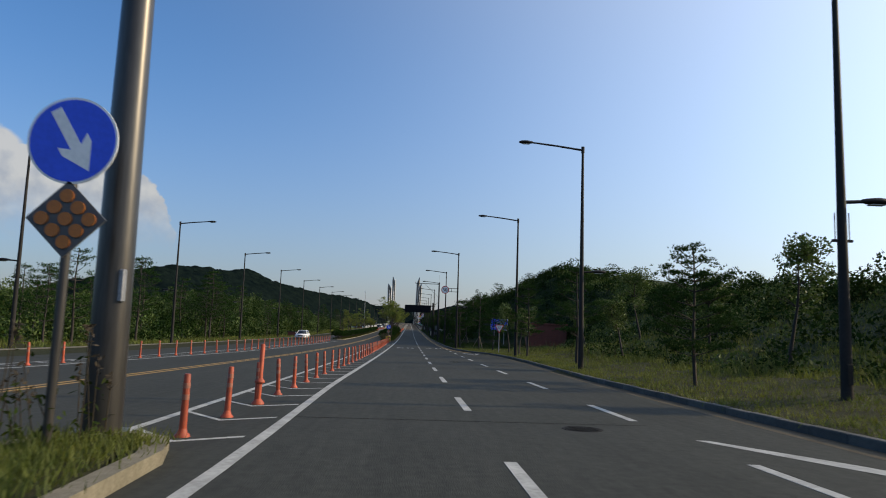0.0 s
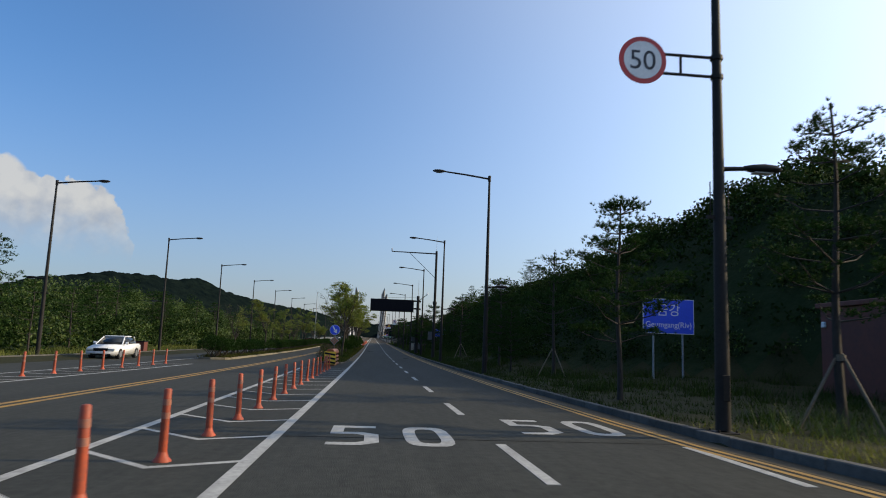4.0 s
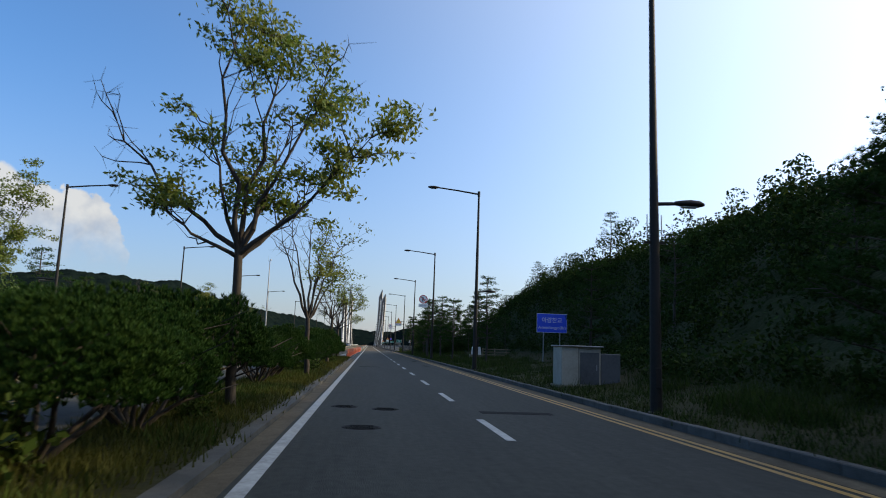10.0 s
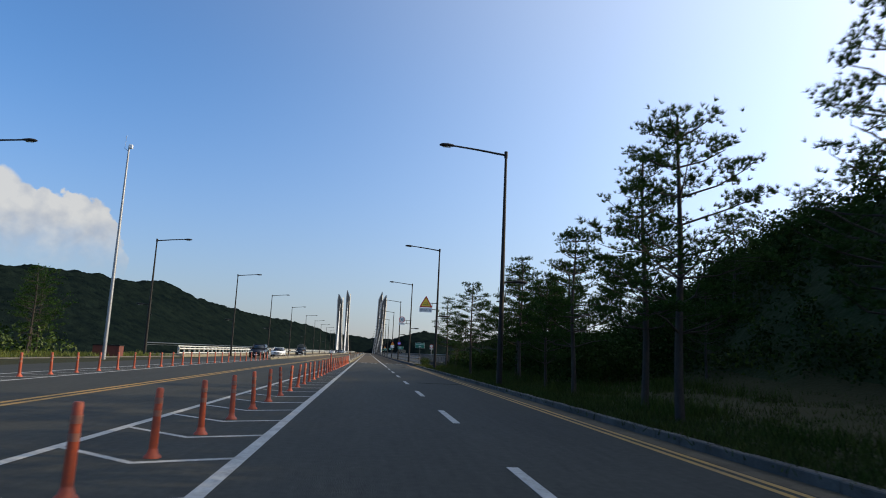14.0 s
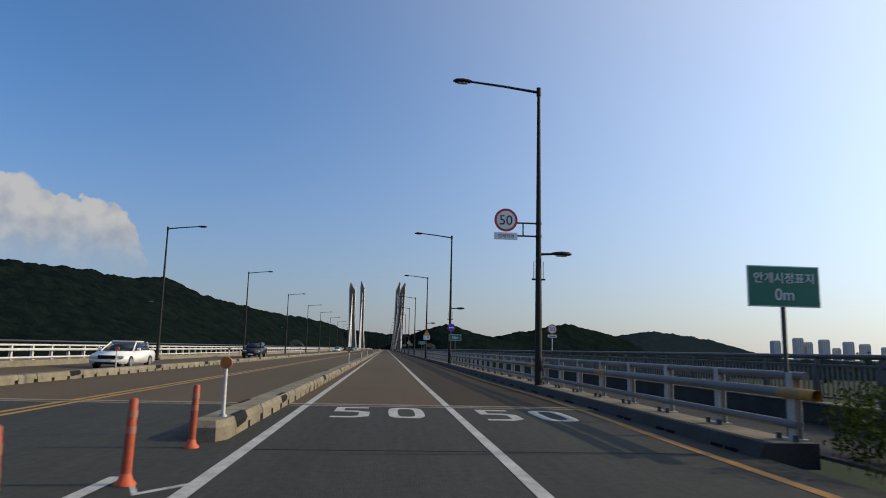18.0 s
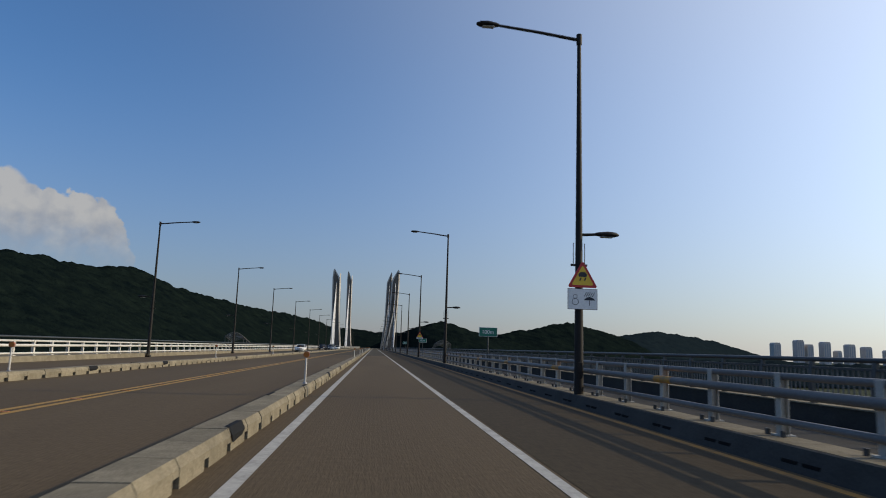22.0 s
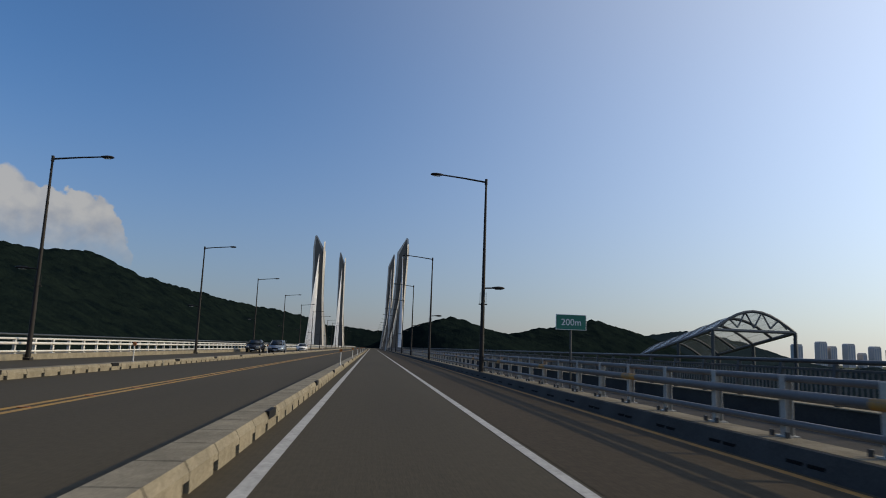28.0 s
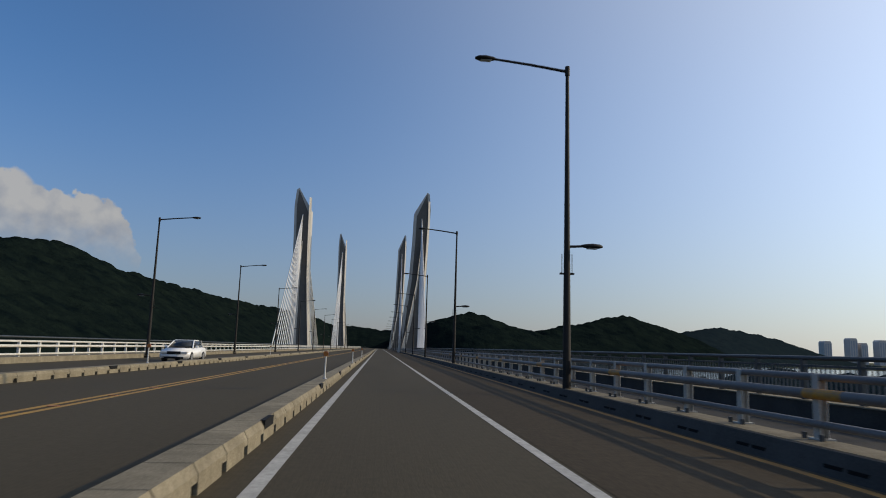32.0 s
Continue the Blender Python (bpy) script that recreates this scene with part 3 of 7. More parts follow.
def sheet(xs, ys, height):
    v = [(x, y, height(x, y)) for y in ys for x in xs]
    n = len(xs)
    f = [(j * n + i, j * n + i + 1, (j + 1) * n + i + 1, (j + 1) * n + i) for j in range(len(ys) - 1) for i in range(n - 1)]
    return Geo().add(v, f, True)


xs = [-4800, -2500, -1200, -600, -300, -150, -90, -60] + list(np.arange(-48, -18.5, 1.5)) + [-18.45, -12, -5.8, 0, 6.85] + list(np.arange(7.1, 12, 0.7)) + list(np.arange(12, 36, 0.9)) + [40, 48, 60, 90, 150, 300, 600, 1200, 2500, 4800]
ys = [-900, -300, -120] + list(np.arange(-60, 330, 1.8)) + [345, 380, 450, 600, 900, 1500, 2500, 4900]
ground_me = sheet(sorted(xs), ys, ground_z).mesh("ground", M["soil"])
ground_me.materials.append(M["scrub"])
for f in ground_me.polygons:
    c = f.center
    if c.y > 300 or c.x < lerp(KERB_L, min(c.y, 316)) - 5 or c.x > lerp(RIGHT_TOE, c.y) - 0.5:
        f.material_index = 1
ground = put("ground", ground_me, None, label="grassy verge and earth bank beside the road", category="ground", kind="structure")
put("water", Geo().add([(-4700, 660, RIVER_Z + 0.4), (4700, 760, RIVER_Z + 0.4), (4700, 1300, RIVER_Z + 0.4), (-4700, 1200, RIVER_Z + 0.4)], [(0, 1, 2, 3)]), M["water"], label="calm grey river below the bridge", category="river", kind="structure")

# approach road and bridge deck
ROAD_END = 316.0


def strip(left, right, y0, y1, z, step=4.0):
    yy = list(np.arange(y0, y1, step)) + [y1]
    v = [(f(y), y, zz) for y in yy for zz in (z - 0.3, z) for f in (left, right)]
    f = []
    for j in range(len(yy) - 1):
        a, b = 4 * j, 4 * j + 4
        f += [(a + 2, a + 3, b + 3, b + 2), (a, b, b + 1, a + 1), (a, a + 2, b + 2, b), (a + 1, b + 1, b + 3, a + 3)]
    return Geo().add(v, f)


put("road", strip(lambda y: lerp(KERB_L, y), lambda y: lerp(KERB_R, y), -60, ROAD_END, 0.0), M["asphalt"], label="worn dark grey asphalt carriageway with faint tyre tracks", category="road", kind="structure")


def deck_fall(x, y):
    """The right lane falls towards the kerb."""
    return -0.09 * float(smooth(316, 334, y)) * min(max((x - 3.34) / 3.4, 0.0), 1.0)


def deck_geo(y0, y1):
    """A box-girder deck swept along y, its lane beside the right kerb falling outwards."""
    ys = [y for y in (316.05, 320, 325, 330, 334, 478, 478.002, 1250) if y0 <= y <= y1]
    n, v, f = 9, [], []
    for y in ys:
        v += [(x, y, z + deck_fall(x, y)) for x, z in ((-20.8, -0.35), (-20.8, 0.0), (3.34, 0.0), (6.8, 0.0), (10.9, 0.0), (10.9, -0.45), (2.0, -3.2), (-12.0, -3.2), (-17.5, -2.2))]
    for j in range(len(ys) - 1):
        f += [(j * n + i, (j + 1) * n + i, (j + 1) * n + (i + 1) % n, j * n + (i + 1) % n) for i in range(n)]
    return Geo().add(v, f + [tuple(range(n))[::-1], tuple(range(len(v) - n, len(v)))])


put("bridge_deck", deck_geo(478.001, 1250), M["deck_dark"], label="darker grey concrete deck of the river spans", category="bridge deck", kind="structure")
put("bridge_deck", deck_geo(316, 478), M["deck"], label="tan concrete bridge deck with fine lengthwise grooves", category="bridge deck", kind="structure")
# the strip's dark colour holds the parapet's shade along with some dirt
shade_grime = Geo()
shade_grime_y = (316.5, 320, 325, 330, 334, 1250)
shade_grime.add([(x, y, deck_fall(x, y) + 0.004) for y in shade_grime_y for x in (3.42, 6.42)], [(2 * j, 2 * j + 1, 2 * j + 3, 2 * j + 2) for j in range(len(shade_grime_y) - 1)])
put("shoulder", shade_grime, M["shoulder"], label="grimy concrete shoulder, darkened to carry the parapet's shade", category="road shoulder", kind="structure")
put("joint_band", Geo().box(-17.0, 7.0, ROAD_END - 0.28, ROAD_END + 0.42, -0.02, 0.0035), M["concrete"], label="pale concrete band at the bridge joint", category="joint", kind="structure")
for y in (ROAD_END, 478):
    put("expansion_joint", Geo().box(-17.0, 3.4 if y > 400 else 7.0, y - 0.05, y + 0.05, -0.02, 0.0075), M["hole"], label="narrow dark joint across the carriageway", category="joint", kind="structure")

# ---- markings ----
PAINT = 0.005


def band(xf, y0, y1, w, z=PAINT, step=3.0):
    yy = list(np.arange(y0, y1, step)) + [y1]
    v = [(xf(y) + s * w / 2, y, z) for y in yy for s in (-1, 1)]
    return Geo().add(v, [(2 * j, 2 * j + 1, 2 * j + 3, 2 * j + 2) for j in range(len(yy) - 1)])


def marking(name, geo, paint, label):
    return put(name, geo, M[paint], label=label, category="road marking", kind="structure")


marking("edge_line", band(lambda y: 0.30 * (1 - smooth(4, 22, y)), 4, 1250, 0.17), "white_paint", "solid white edge line along the inner lane")
lane = LANE_W
dash = Geo().box(-0.075, 0.075, 0, 3.0, 0.0005, PAINT)
dash_mesh = dash.mesh("dash", M["white_paint"])
lane_line = tagged(new("lane_line"), "broken white lane line", "road marking", kind="structure")
for y in DASHES:
    put("dash", dash_mesh, parent=lane_line, at=(lane, y, 0))
merge_line = tagged(new("merge_line"), "broken white line of the merging lane", "road marking", kind="structure")
for y in MERGE_DASHES:
    put("dash", dash_mesh, parent=merge_line, at=(6.28, y, 0))
marking("lane_line_solid", band(lambda y: lane - 0.06 * float(smooth(300, 330, y)), 294, 1250, 0.16), "white_paint", "solid white lane line over the bridge")
for s in (-0.16, 0.16):
    marking("centre_line", band(lambda y: lerp(CENTRE, y) + s, -55, 1250, 0.16), "yellow_paint", "worn double yellow centre line")
for s in (0, 0.21):
    marking("kerb_line", band(lambda y: lerp(KERB_R, min(y, 316)) - 0.75 + s, 64, 304, 0.11), "yellow_paint", "double yellow line beside the kerb")
bridge_line = band(lambda y: 6.2 + 0.36 * float(smooth(304, 322, y)), 304, 1250, 0.17)
bridge_line.v = [(x, y, z + deck_fall(x, y)) for x, y, z in bridge_line.v]
marking("kerb_line", bridge_line, "faded_yellow", "worn yellow line beside the bridge kerb")
marking("edge_line", band(lambda y: 2 * lerp(CENTRE, y) - 0.0, 4, 1250, 0.15), "white_paint", "solid white edge line of the far carriageway")
for y0, y1 in ((-10, 106), (230, 307)):
    marking("hatch_line", band(lambda y: lerp(HATCH, y), y0, y1, 0.15), "white_paint", "white border line of the hatched strip")
    marking("hatch_line", band(lambda y: 2 * lerp(CENTRE, y) - lerp(HATCH, y), y0, y1, 0.15), "white_paint", "white border line of the far hatched strip")


def chevron(y, mirror=False):
    """A bent bar between the edge line and the hatch border."""
    a, b, m = 0.0, lerp(HATCH, y), lerp(HATCH, y) * 0.47
    g = Geo()
    pts = ((a, y + 0.55), (m, y), (b, y + 1.1))
    for (xa, ya), (xb, yb) in zip(pts, pts[1:]):
        v = [(xa, ya - 0.07, PAINT - 0.002), (xa, ya + 0.07, PAINT - 0.002), (xb, yb + 0.07, PAINT - 0.002), (xb, yb - 0.07, PAINT - 0.002)]
        if mirror:
            v = [(2 * lerp(CENTRE, y) - x, yy, z) for x, yy, z in v][::-1]
        g.add(v, [(0, 3, 2, 1)] if not mirror else [(0, 3, 2, 1)])
    return g


for side in (False, True):
    hatch = tagged(new("hatching"), "white chevron bars of the hatched strip", "road marking", kind="structure")
    for y in [q - 0.4 for q in POST_YS]:
        put("chevron", chevron(y, side), M["white_paint"], parent=hatch)

# speed figures painted on the lanes
digit5 = [(0.0, 2.3), (0.72, 2.3), (0.72, 2.02), (0.2, 2.02), (0.2, 1.45), (0.5, 1.45), (0.76, 1.2), (0.76, 0.3), (0.5, 0.0), (0.0, 0.0), (0.0, 0.26), (0.42, 0.26), (0.54, 0.42), (0.54, 1.05), (0.42, 1.2), (0.0, 1.2)]
for y, x0 in ((75.4, 0.78), (77.1, 4.0), (313.2, 0.74), (313.0, 3.85)):
    figure = tagged(new("painted_speed_figure"), "white speed figure 50 painted on the lane", "road marking", kind="structure")
    put("figure_five", Geo().add([(x, yy, PAINT) for x, yy in digit5], [tuple(range(len(digit5)))[::-1]]), M["white_paint"], parent=figure, at=(x0, y, 0))
    ring = []
    for r in (1.0, 0.0):
        for k in range(20):
            a = 2 * math.pi * k / 20
            sx, sy = (0.38, 1.15) if r else (0.18, 0.85)
            c, s = math.cos(a), math.sin(a)
            ring.append((0.38 + sx * math.copysign(abs(c) ** 0.55, c), 1.15 + sy * math.copysign(abs(s) ** 0.55, s), PAINT))
    put("figure_zero", Geo().add(ring, [(k, (k + 1) % 20, 20 + (k + 1) % 20, 20 + k) for k in range(20)]), M["white_paint"], parent=figure, at=(x0 + 1.15, y, 0))
# gore line where the side lane joins
gore = [(6.42, 9.95), (6.60, 9.95), (7.65, 8.1), (8.60, 6.0), (8.28, 6.0), (7.30, 8.0)]
marking("gore_line", Geo().add([(x, y, PAINT) for x, y in gore], [tuple(range(6))[::-1]]), "white_paint", "white gore line where the side lane joins")
# yield triangle
tri = Geo()
for a, b in (((7.08, 61.7), (8.5, 61.5)), ((8.5, 61.5), (7.8, 57.6)), ((7.8, 57.6), (7.08, 61.7))):
    d = Vector((b[0] - a[0], b[1] - a[1], 0)).normalized()
    s = Vector((-d.y, d.x, 0)) * 0.09
    tri.add([(a[0] - s.x, a[1] - s.y, PAINT), (b[0] - s.x, b[1] - s.y, PAINT), (b[0] + s.x, b[1] + s.y, PAINT), (a[0] + s.x, a[1] + s.y, PAINT)], [(0, 1, 2, 3)])
marking("yield_mark", tri, "white_paint", "white outlined give-way triangle on the merging lane")

# ---- kerbs, gutters, islands ----
random.seed(5)


def kerb_row(name, xf, y0, y1, inner, label, w=0.18, h=0.15):
    """Kerb stones 1 m long; inner is +1 where the road lies on the -x side."""
    row = tagged(new(name), label, "kerb", kind="structure")
    me = Geo().box(-w / 2, w / 2, 0.004, 0.996, -0.15, h, 0.015).mesh("kerb_stone", M["kerb"])
    y = y0
    while y < y1:
        x = (xf(y) + xf(y + 1)) / 2 + inner * w / 2
        ob = put("kerb_stone", me, parent=row, at=(x, y, random.uniform(-0.008, 0.008)))
        ob.rotation_euler[2] = -math.atan2(xf(y + 1) - xf(y), 1.0)
        y += 1.0
    return row


kerb_row("kerb", lambda y: lerp(KERB_R, y), -10, 306, 1, "grey granite kerb along the verge")
put("kerb", Geo().sweep([(0, -0.15), (0, 0.16), (-0.2, 0.16), (-0.2, -0.15)], [(lerp(KERB_L, y), y, 0) for y in range(-60, 317, 4)]), M["kerb"], label="pale kerb along the far verge", category="kerb", kind="structure")
put("gutter", band(lambda y: lerp(KERB_R, y) - 0.22, -10, 306, 0.44, 0.003), M["gutter"], label="dusty concrete gutter beside the kerb", category="gutter", kind="structure")


def island(name, pts, label, rim=0.2, high=0.15, stone="concrete"):
    """A raised planted island inside a kerb."""
    inner = []
    c = Vector((sum(p[0] for p in pts) / len(pts), sum(p[1] for p in pts) / len(pts)))
    for x, y in pts:
        d = Vector((x, y)) - c
        inner.append((x - math.copysign(rim, d.x), y - math.copysign(min(rim, abs(d.y)), d.y)))
    n = len(pts)
    g = Geo().add([(x, y, z) for z in (-0.1, high) for x, y in pts] + [(x, y, high) for x, y in inner], [(i, (i + 1) % n, n + (i + 1) % n, n + i) for i in range(n)] + [(n + i, n + (i + 1) % n, 2 * n + (i + 1) % n, 2 * n + i) for i in range(n)])
    top = put(name, g, M[stone], label=label, category="kerb", kind="structure")
    lo, hi = min(p[1] for p in inner), max(p[1] for p in inner)
    rows = []
    for y in np.linspace(lo + 0.02, hi - 0.02, int((hi - lo) / 2.5) + 2):
        cut = [x0 + (x1 - x0) * (y - y0) / (y1 - y0) for (x0, y0), (x1, y1) in zip(inner, inner[1:] + inner[:1]) if (y0 - y) * (y1 - y) <= 0 and y0 != y1]
        rows.append((min(cut), max(cut), float(y)))
    soil = Geo().add([(x, y, high - 0.02) for x0, x1, y in rows for x in (x0, x1)], [(2 * j, 2 * j + 1, 2 * j + 3, 2 * j + 2) for j in range(len(rows) - 1)])
    put(name + "_soil", soil, M["soil"], label="grassy soil of the traffic island", category="ground", kind="structure")
    return top


def isl(x0, x1, y0, y1):
    """Outline of a long island with rounded ends, counter-clockwise; x0, x1 as functions of y."""
    out = [(x1(y), y) for y in np.arange(y0 + 1.2, y1 - 1.0, 6.0)]
    out += [(x1(y1) - 0.25, y1 - 0.4), ((x0(y1) + x1(y1)) / 2, y1), (x0(y1) + 0.25, y1 - 0.4)]
    out += [(x0(y), y) for y in np.arange(y1 - 1.2, y0 + 1.0, -6.0)]
    return out + [(x0(y0) + 0.25, y0 + 0.4), ((x0(y0) + x1(y0)) / 2, y0), (x1(y0) - 0.25, y0 + 0.4)]


island("island_kerb", isl(lambda y: -2.9, lambda y: -0.46 if y > 122 else -0.62, 115.6, 227.0), "weathered grey concrete kerb of the planted median island", 0.24, 0.08, "kerb")
put("gutter", band(lambda y: -0.30, 122.5, 225.5, 0.30, 0.003), M["gutter"], label="dusty concrete gutter along the median island", category="gutter", kind="structure")
island("island_kerb", isl(lambda y: -11.3, lambda y: -8.9, 115.6, 246.0), "concrete kerb of the far planted island")
island("island_kerb", isl(lambda y: -2.2, lambda y: -0.34 if y > 5 else -0.1, -12.0, 8.5), "concrete kerb of the small island round the pole")

# ---- street lamps ----


def lamp_head(parent, s, z, reach, label):
    """A flat oval luminaire on the end of an arm; s is the side that the arm points to."""
    g = Geo()
    prof = ((0.0, 0.06, 0.05), (0.12, 0.12, 0.075), (0.35, 0.17, 0.10), (0.58, 0.15, 0.085), (0.70, 0.05, 0.04))
    n = 12
    v, f = [], []
    for d, w, h in prof:
        for k in range(n):
            a = 2 * math.pi * k / n
            v.append((s * (reach + d), w * math.cos(a), z + h * (math.sin(a) if math.sin(a) > 0 else 0.75 * math.sin(a))))
    for i in range(len(prof) - 1):
        for k in range(n):
            q = (i * n + k, i * n + (k + 1) % n, (i + 1) * n + (k + 1) % n, (i + 1) * n + k)
            f.append(q if s > 0 else q[::-1])
    g.add(v, f, True)
    g.add(v[:n], [tuple(range(n))]).add(v[-n:], [tuple(range(n))])
    head = part("luminaire", g, M["pole"], parent, label)
    part("lens", Geo().box(min(s * (reach + 0.16), s * (reach + 0.52)), max(s * (reach + 0.16), s * (reach + 0.52)), -0.085, 0.085, z - 0.088, z - 0.06, 0.01), M["lens"], head, "pale glass lens")
    return head


def street_lamp(s, foot, second=True, height=10.9):
    """A tapered pole with a long arm over the road and a short one over the footway; s: the side that the long arm points to."""
    lamp = thing("street_lamp", (0, 0, 0), "dark tapered street lamp with a road arm and a footway arm", "street lamp", "street lamps along the road")
    part("pole", Geo().tube([(0, 0, foot), (0, 0, foot + 1.6), (0, 0, height * 0.5), (0, 0, height + 0.12)], [0.135, 0.125, 0.095, 0.058], 12), M["pole"], lamp)
    part("base_plate", Geo().box(-0.2, 0.2, -0.2, 0.2, foot - 0.15, foot - 0.02, 0.01), M["pole"], lamp)
    bolts = [(a, b) for a in (-0.16, 0.16) for b in (-0.16, 0.16)]
    for a, b in bolts:
        part("bolt", Geo().tube([(a, b, foot - 0.03), (a, b, foot + 0.02)], 0.018, 6), M["pole"], lamp)
    part("access_door", Geo().box(-0.07, 0.07, -0.142, -0.12, foot + 0.5, foot + 0.95, 0.01), M["pole"], lamp)
    part("arm", Geo().tube([(0, 0, height - 0.02), (s * 1.3, 0, height + 0.14), (s * 2.55, 0, height + 0.26)], [0.055, 0.048, 0.042], 8), M["pole"], lamp)
    part("collar", Geo().tube([(0, 0, height - 0.16), (0, 0, height + 0.16)], 0.085, 10), M["pole"], lamp)
    lamp_head(lamp, s, height + 0.26, 2.5, "dark oval road luminaire")
    if second:
        part("footway_arm", Geo().tube([(0, 0, 4.80), (-s * 0.6, 0, 4.84)], [0.045, 0.04], 8), M["pole"], lamp)
        lamp_head(lamp, -s, 4.84, 0.5, "small footway luminaire")
        for q in (-0.17, 0.17):
            part("flag_rod", Geo().tube([(q, 0, 3.9), (q, 0, 4.55)], 0.012, 5), M["pole"], lamp)
        part("flag_bracket", Geo().box(-0.24, 0.24, -0.03, 0.03, 3.87, 3.93), M["pole"], lamp)
    return lamp


lamp_r, lamp_l = street_lamp(-1, 0.15), street_lamp(1, 0.15)
lamp_r.matrix_basis, lamp_l.matrix_basis = pose(*LAMPS_R[0], 0), pose(*LAMPS_L[0], 0)
for x, y in LAMPS_R[1:]:
    copy_thing(lamp_r, pose(x, y, 0.0))
for x, y in LAMPS_L[1:]:
    copy_thing(lamp_l, pose(x, y, 0.0))

# ---- flexible posts on the hatching ----


def post():
    ob = thing("delineator_post", (0, 0, 0), "orange flexible traffic post with worn reflective bands", "traffic post", "orange posts along the hatching")
    part("base", Geo().tube([(0, 0, 0.0), (0, 0, 0.02), (0, 0, 0.05), (0, 0, 0.11)], [0.105, 0.10, 0.07, 0.05], 12), M["orange"], ob)
    part("stem", Geo().tube([(0, 0, 0.10), (0, 0, 0.5), (0, 0, 0.80), (0, 0, 0.815)], [0.050, 0.046, 0.043, 0.03], 12), M["orange"], ob)
    for z in (0.48, 0.63):
        part("band", Geo().tube([(0, 0, z), (0, 0, z + 0.07)], 0.049, 12, False), M["orange_band"], ob)
    return ob


random.seed(11)
first = post()
spots = [(lerp(POST_X, y), y) for y in POST_YS]
first.matrix_basis = pose(*spots[0], 0, 2, 1, 20)
for x, y in spots[1:]:
    copy_thing(first, pose(x, y, 0, random.gauss(0, 1.6), random.gauss(0, 1.6), random.uniform(0, 360)))
tall_post = thing("delineator_post", (0, 0, 0), "tall orange traffic post with a collar at half height", "traffic post", "orange posts along the hatching")
part("base", Geo().tube([(0, 0, 0.0), (0, 0, 0.03), (0, 0, 0.11)], [0.125, 0.12, 0.055], 12), M["orange"], tall_post)
part("stem", Geo().tube([(0, 0, 0.10), (0, 0, 1.15), (0, 0, 1.17)], [0.052, 0.046, 0.03], 12), M["orange"], tall_post)
part("collar", Geo().tube([(0, 0, 0.40), (0, 0, 0.42), (0, 0, 0.45), (0, 0, 0.5)], [0.06, 0.10, 0.10, 0.055], 12), M["orange"], tall_post)
tall_post.matrix_basis = pose(-0.77, 13.5, 0, 1, 2, 0)
copy_thing(tall_post, pose(-0.87, 274.4, 0, 0, -1, 40))
copy_thing(first, pose(-0.72, 309.05, 0, 1, 1, 70))
for y in POST_YS[3:]:
    copy_thing(first, pose(2 * lerp(CENTRE, y) - lerp(POST_X, y) + 0.3, y, 0, random.gauss(0, 1.5), random.gauss(0, 1.5), random.uniform(0, 360)))

# ---- precast barrier blocks on the bridge ----
PITCH = 1.14
blk = [(0.27, 0.0), (0.265, 0.19), (0.215, 0.28), (-0.215, 0.28), (-0.265, 0.19), (-0.27, 0.0)]
over = [(0.27, 0.12), (0.265, 0.19), (0.215, 0.28), (-0.215, 0.28), (-0.265, 0.19), (-0.27, 0.12)]


def block_geo(g, y):
    """One precast kerb block with a drain notch at its far lower corners."""
    g.prism(blk, y + 0.014, y + PITCH - 0.21)
    g.prism(over, y + PITCH - 0.21, y + PITCH - 0.014)
    return g


block_me = block_geo(Geo(), 0).mesh("block", M["concrete"])
plate_me = Geo().add([(0.275, 0.08, 0.10), (0.275, 0.70, 0.13), (0.271, 0.86, 0.192), (0.271, 0.02, 0.192), (0.213, 0.92, 0.287), (0.213, 0.08, 0.287), (0.14, 0.88, 0.288), (0.14, 0.16, 0.288)], [(0, 1, 2, 3), (3, 2, 4, 5), (5, 4, 6, 7)]).mesh("rubber_plate", M["black"])
left_plate_me = Geo().box(-0.225, -0.16, 0.1, 1.0, 0.272, 0.288).mesh("rubber_plate", M["black"])
reflect_me = Geo().box(-0.11, 0.11, -0.05, 0.05, 0, 0.012, 0.004).mesh("stud", M["amber"])
random.seed(77)
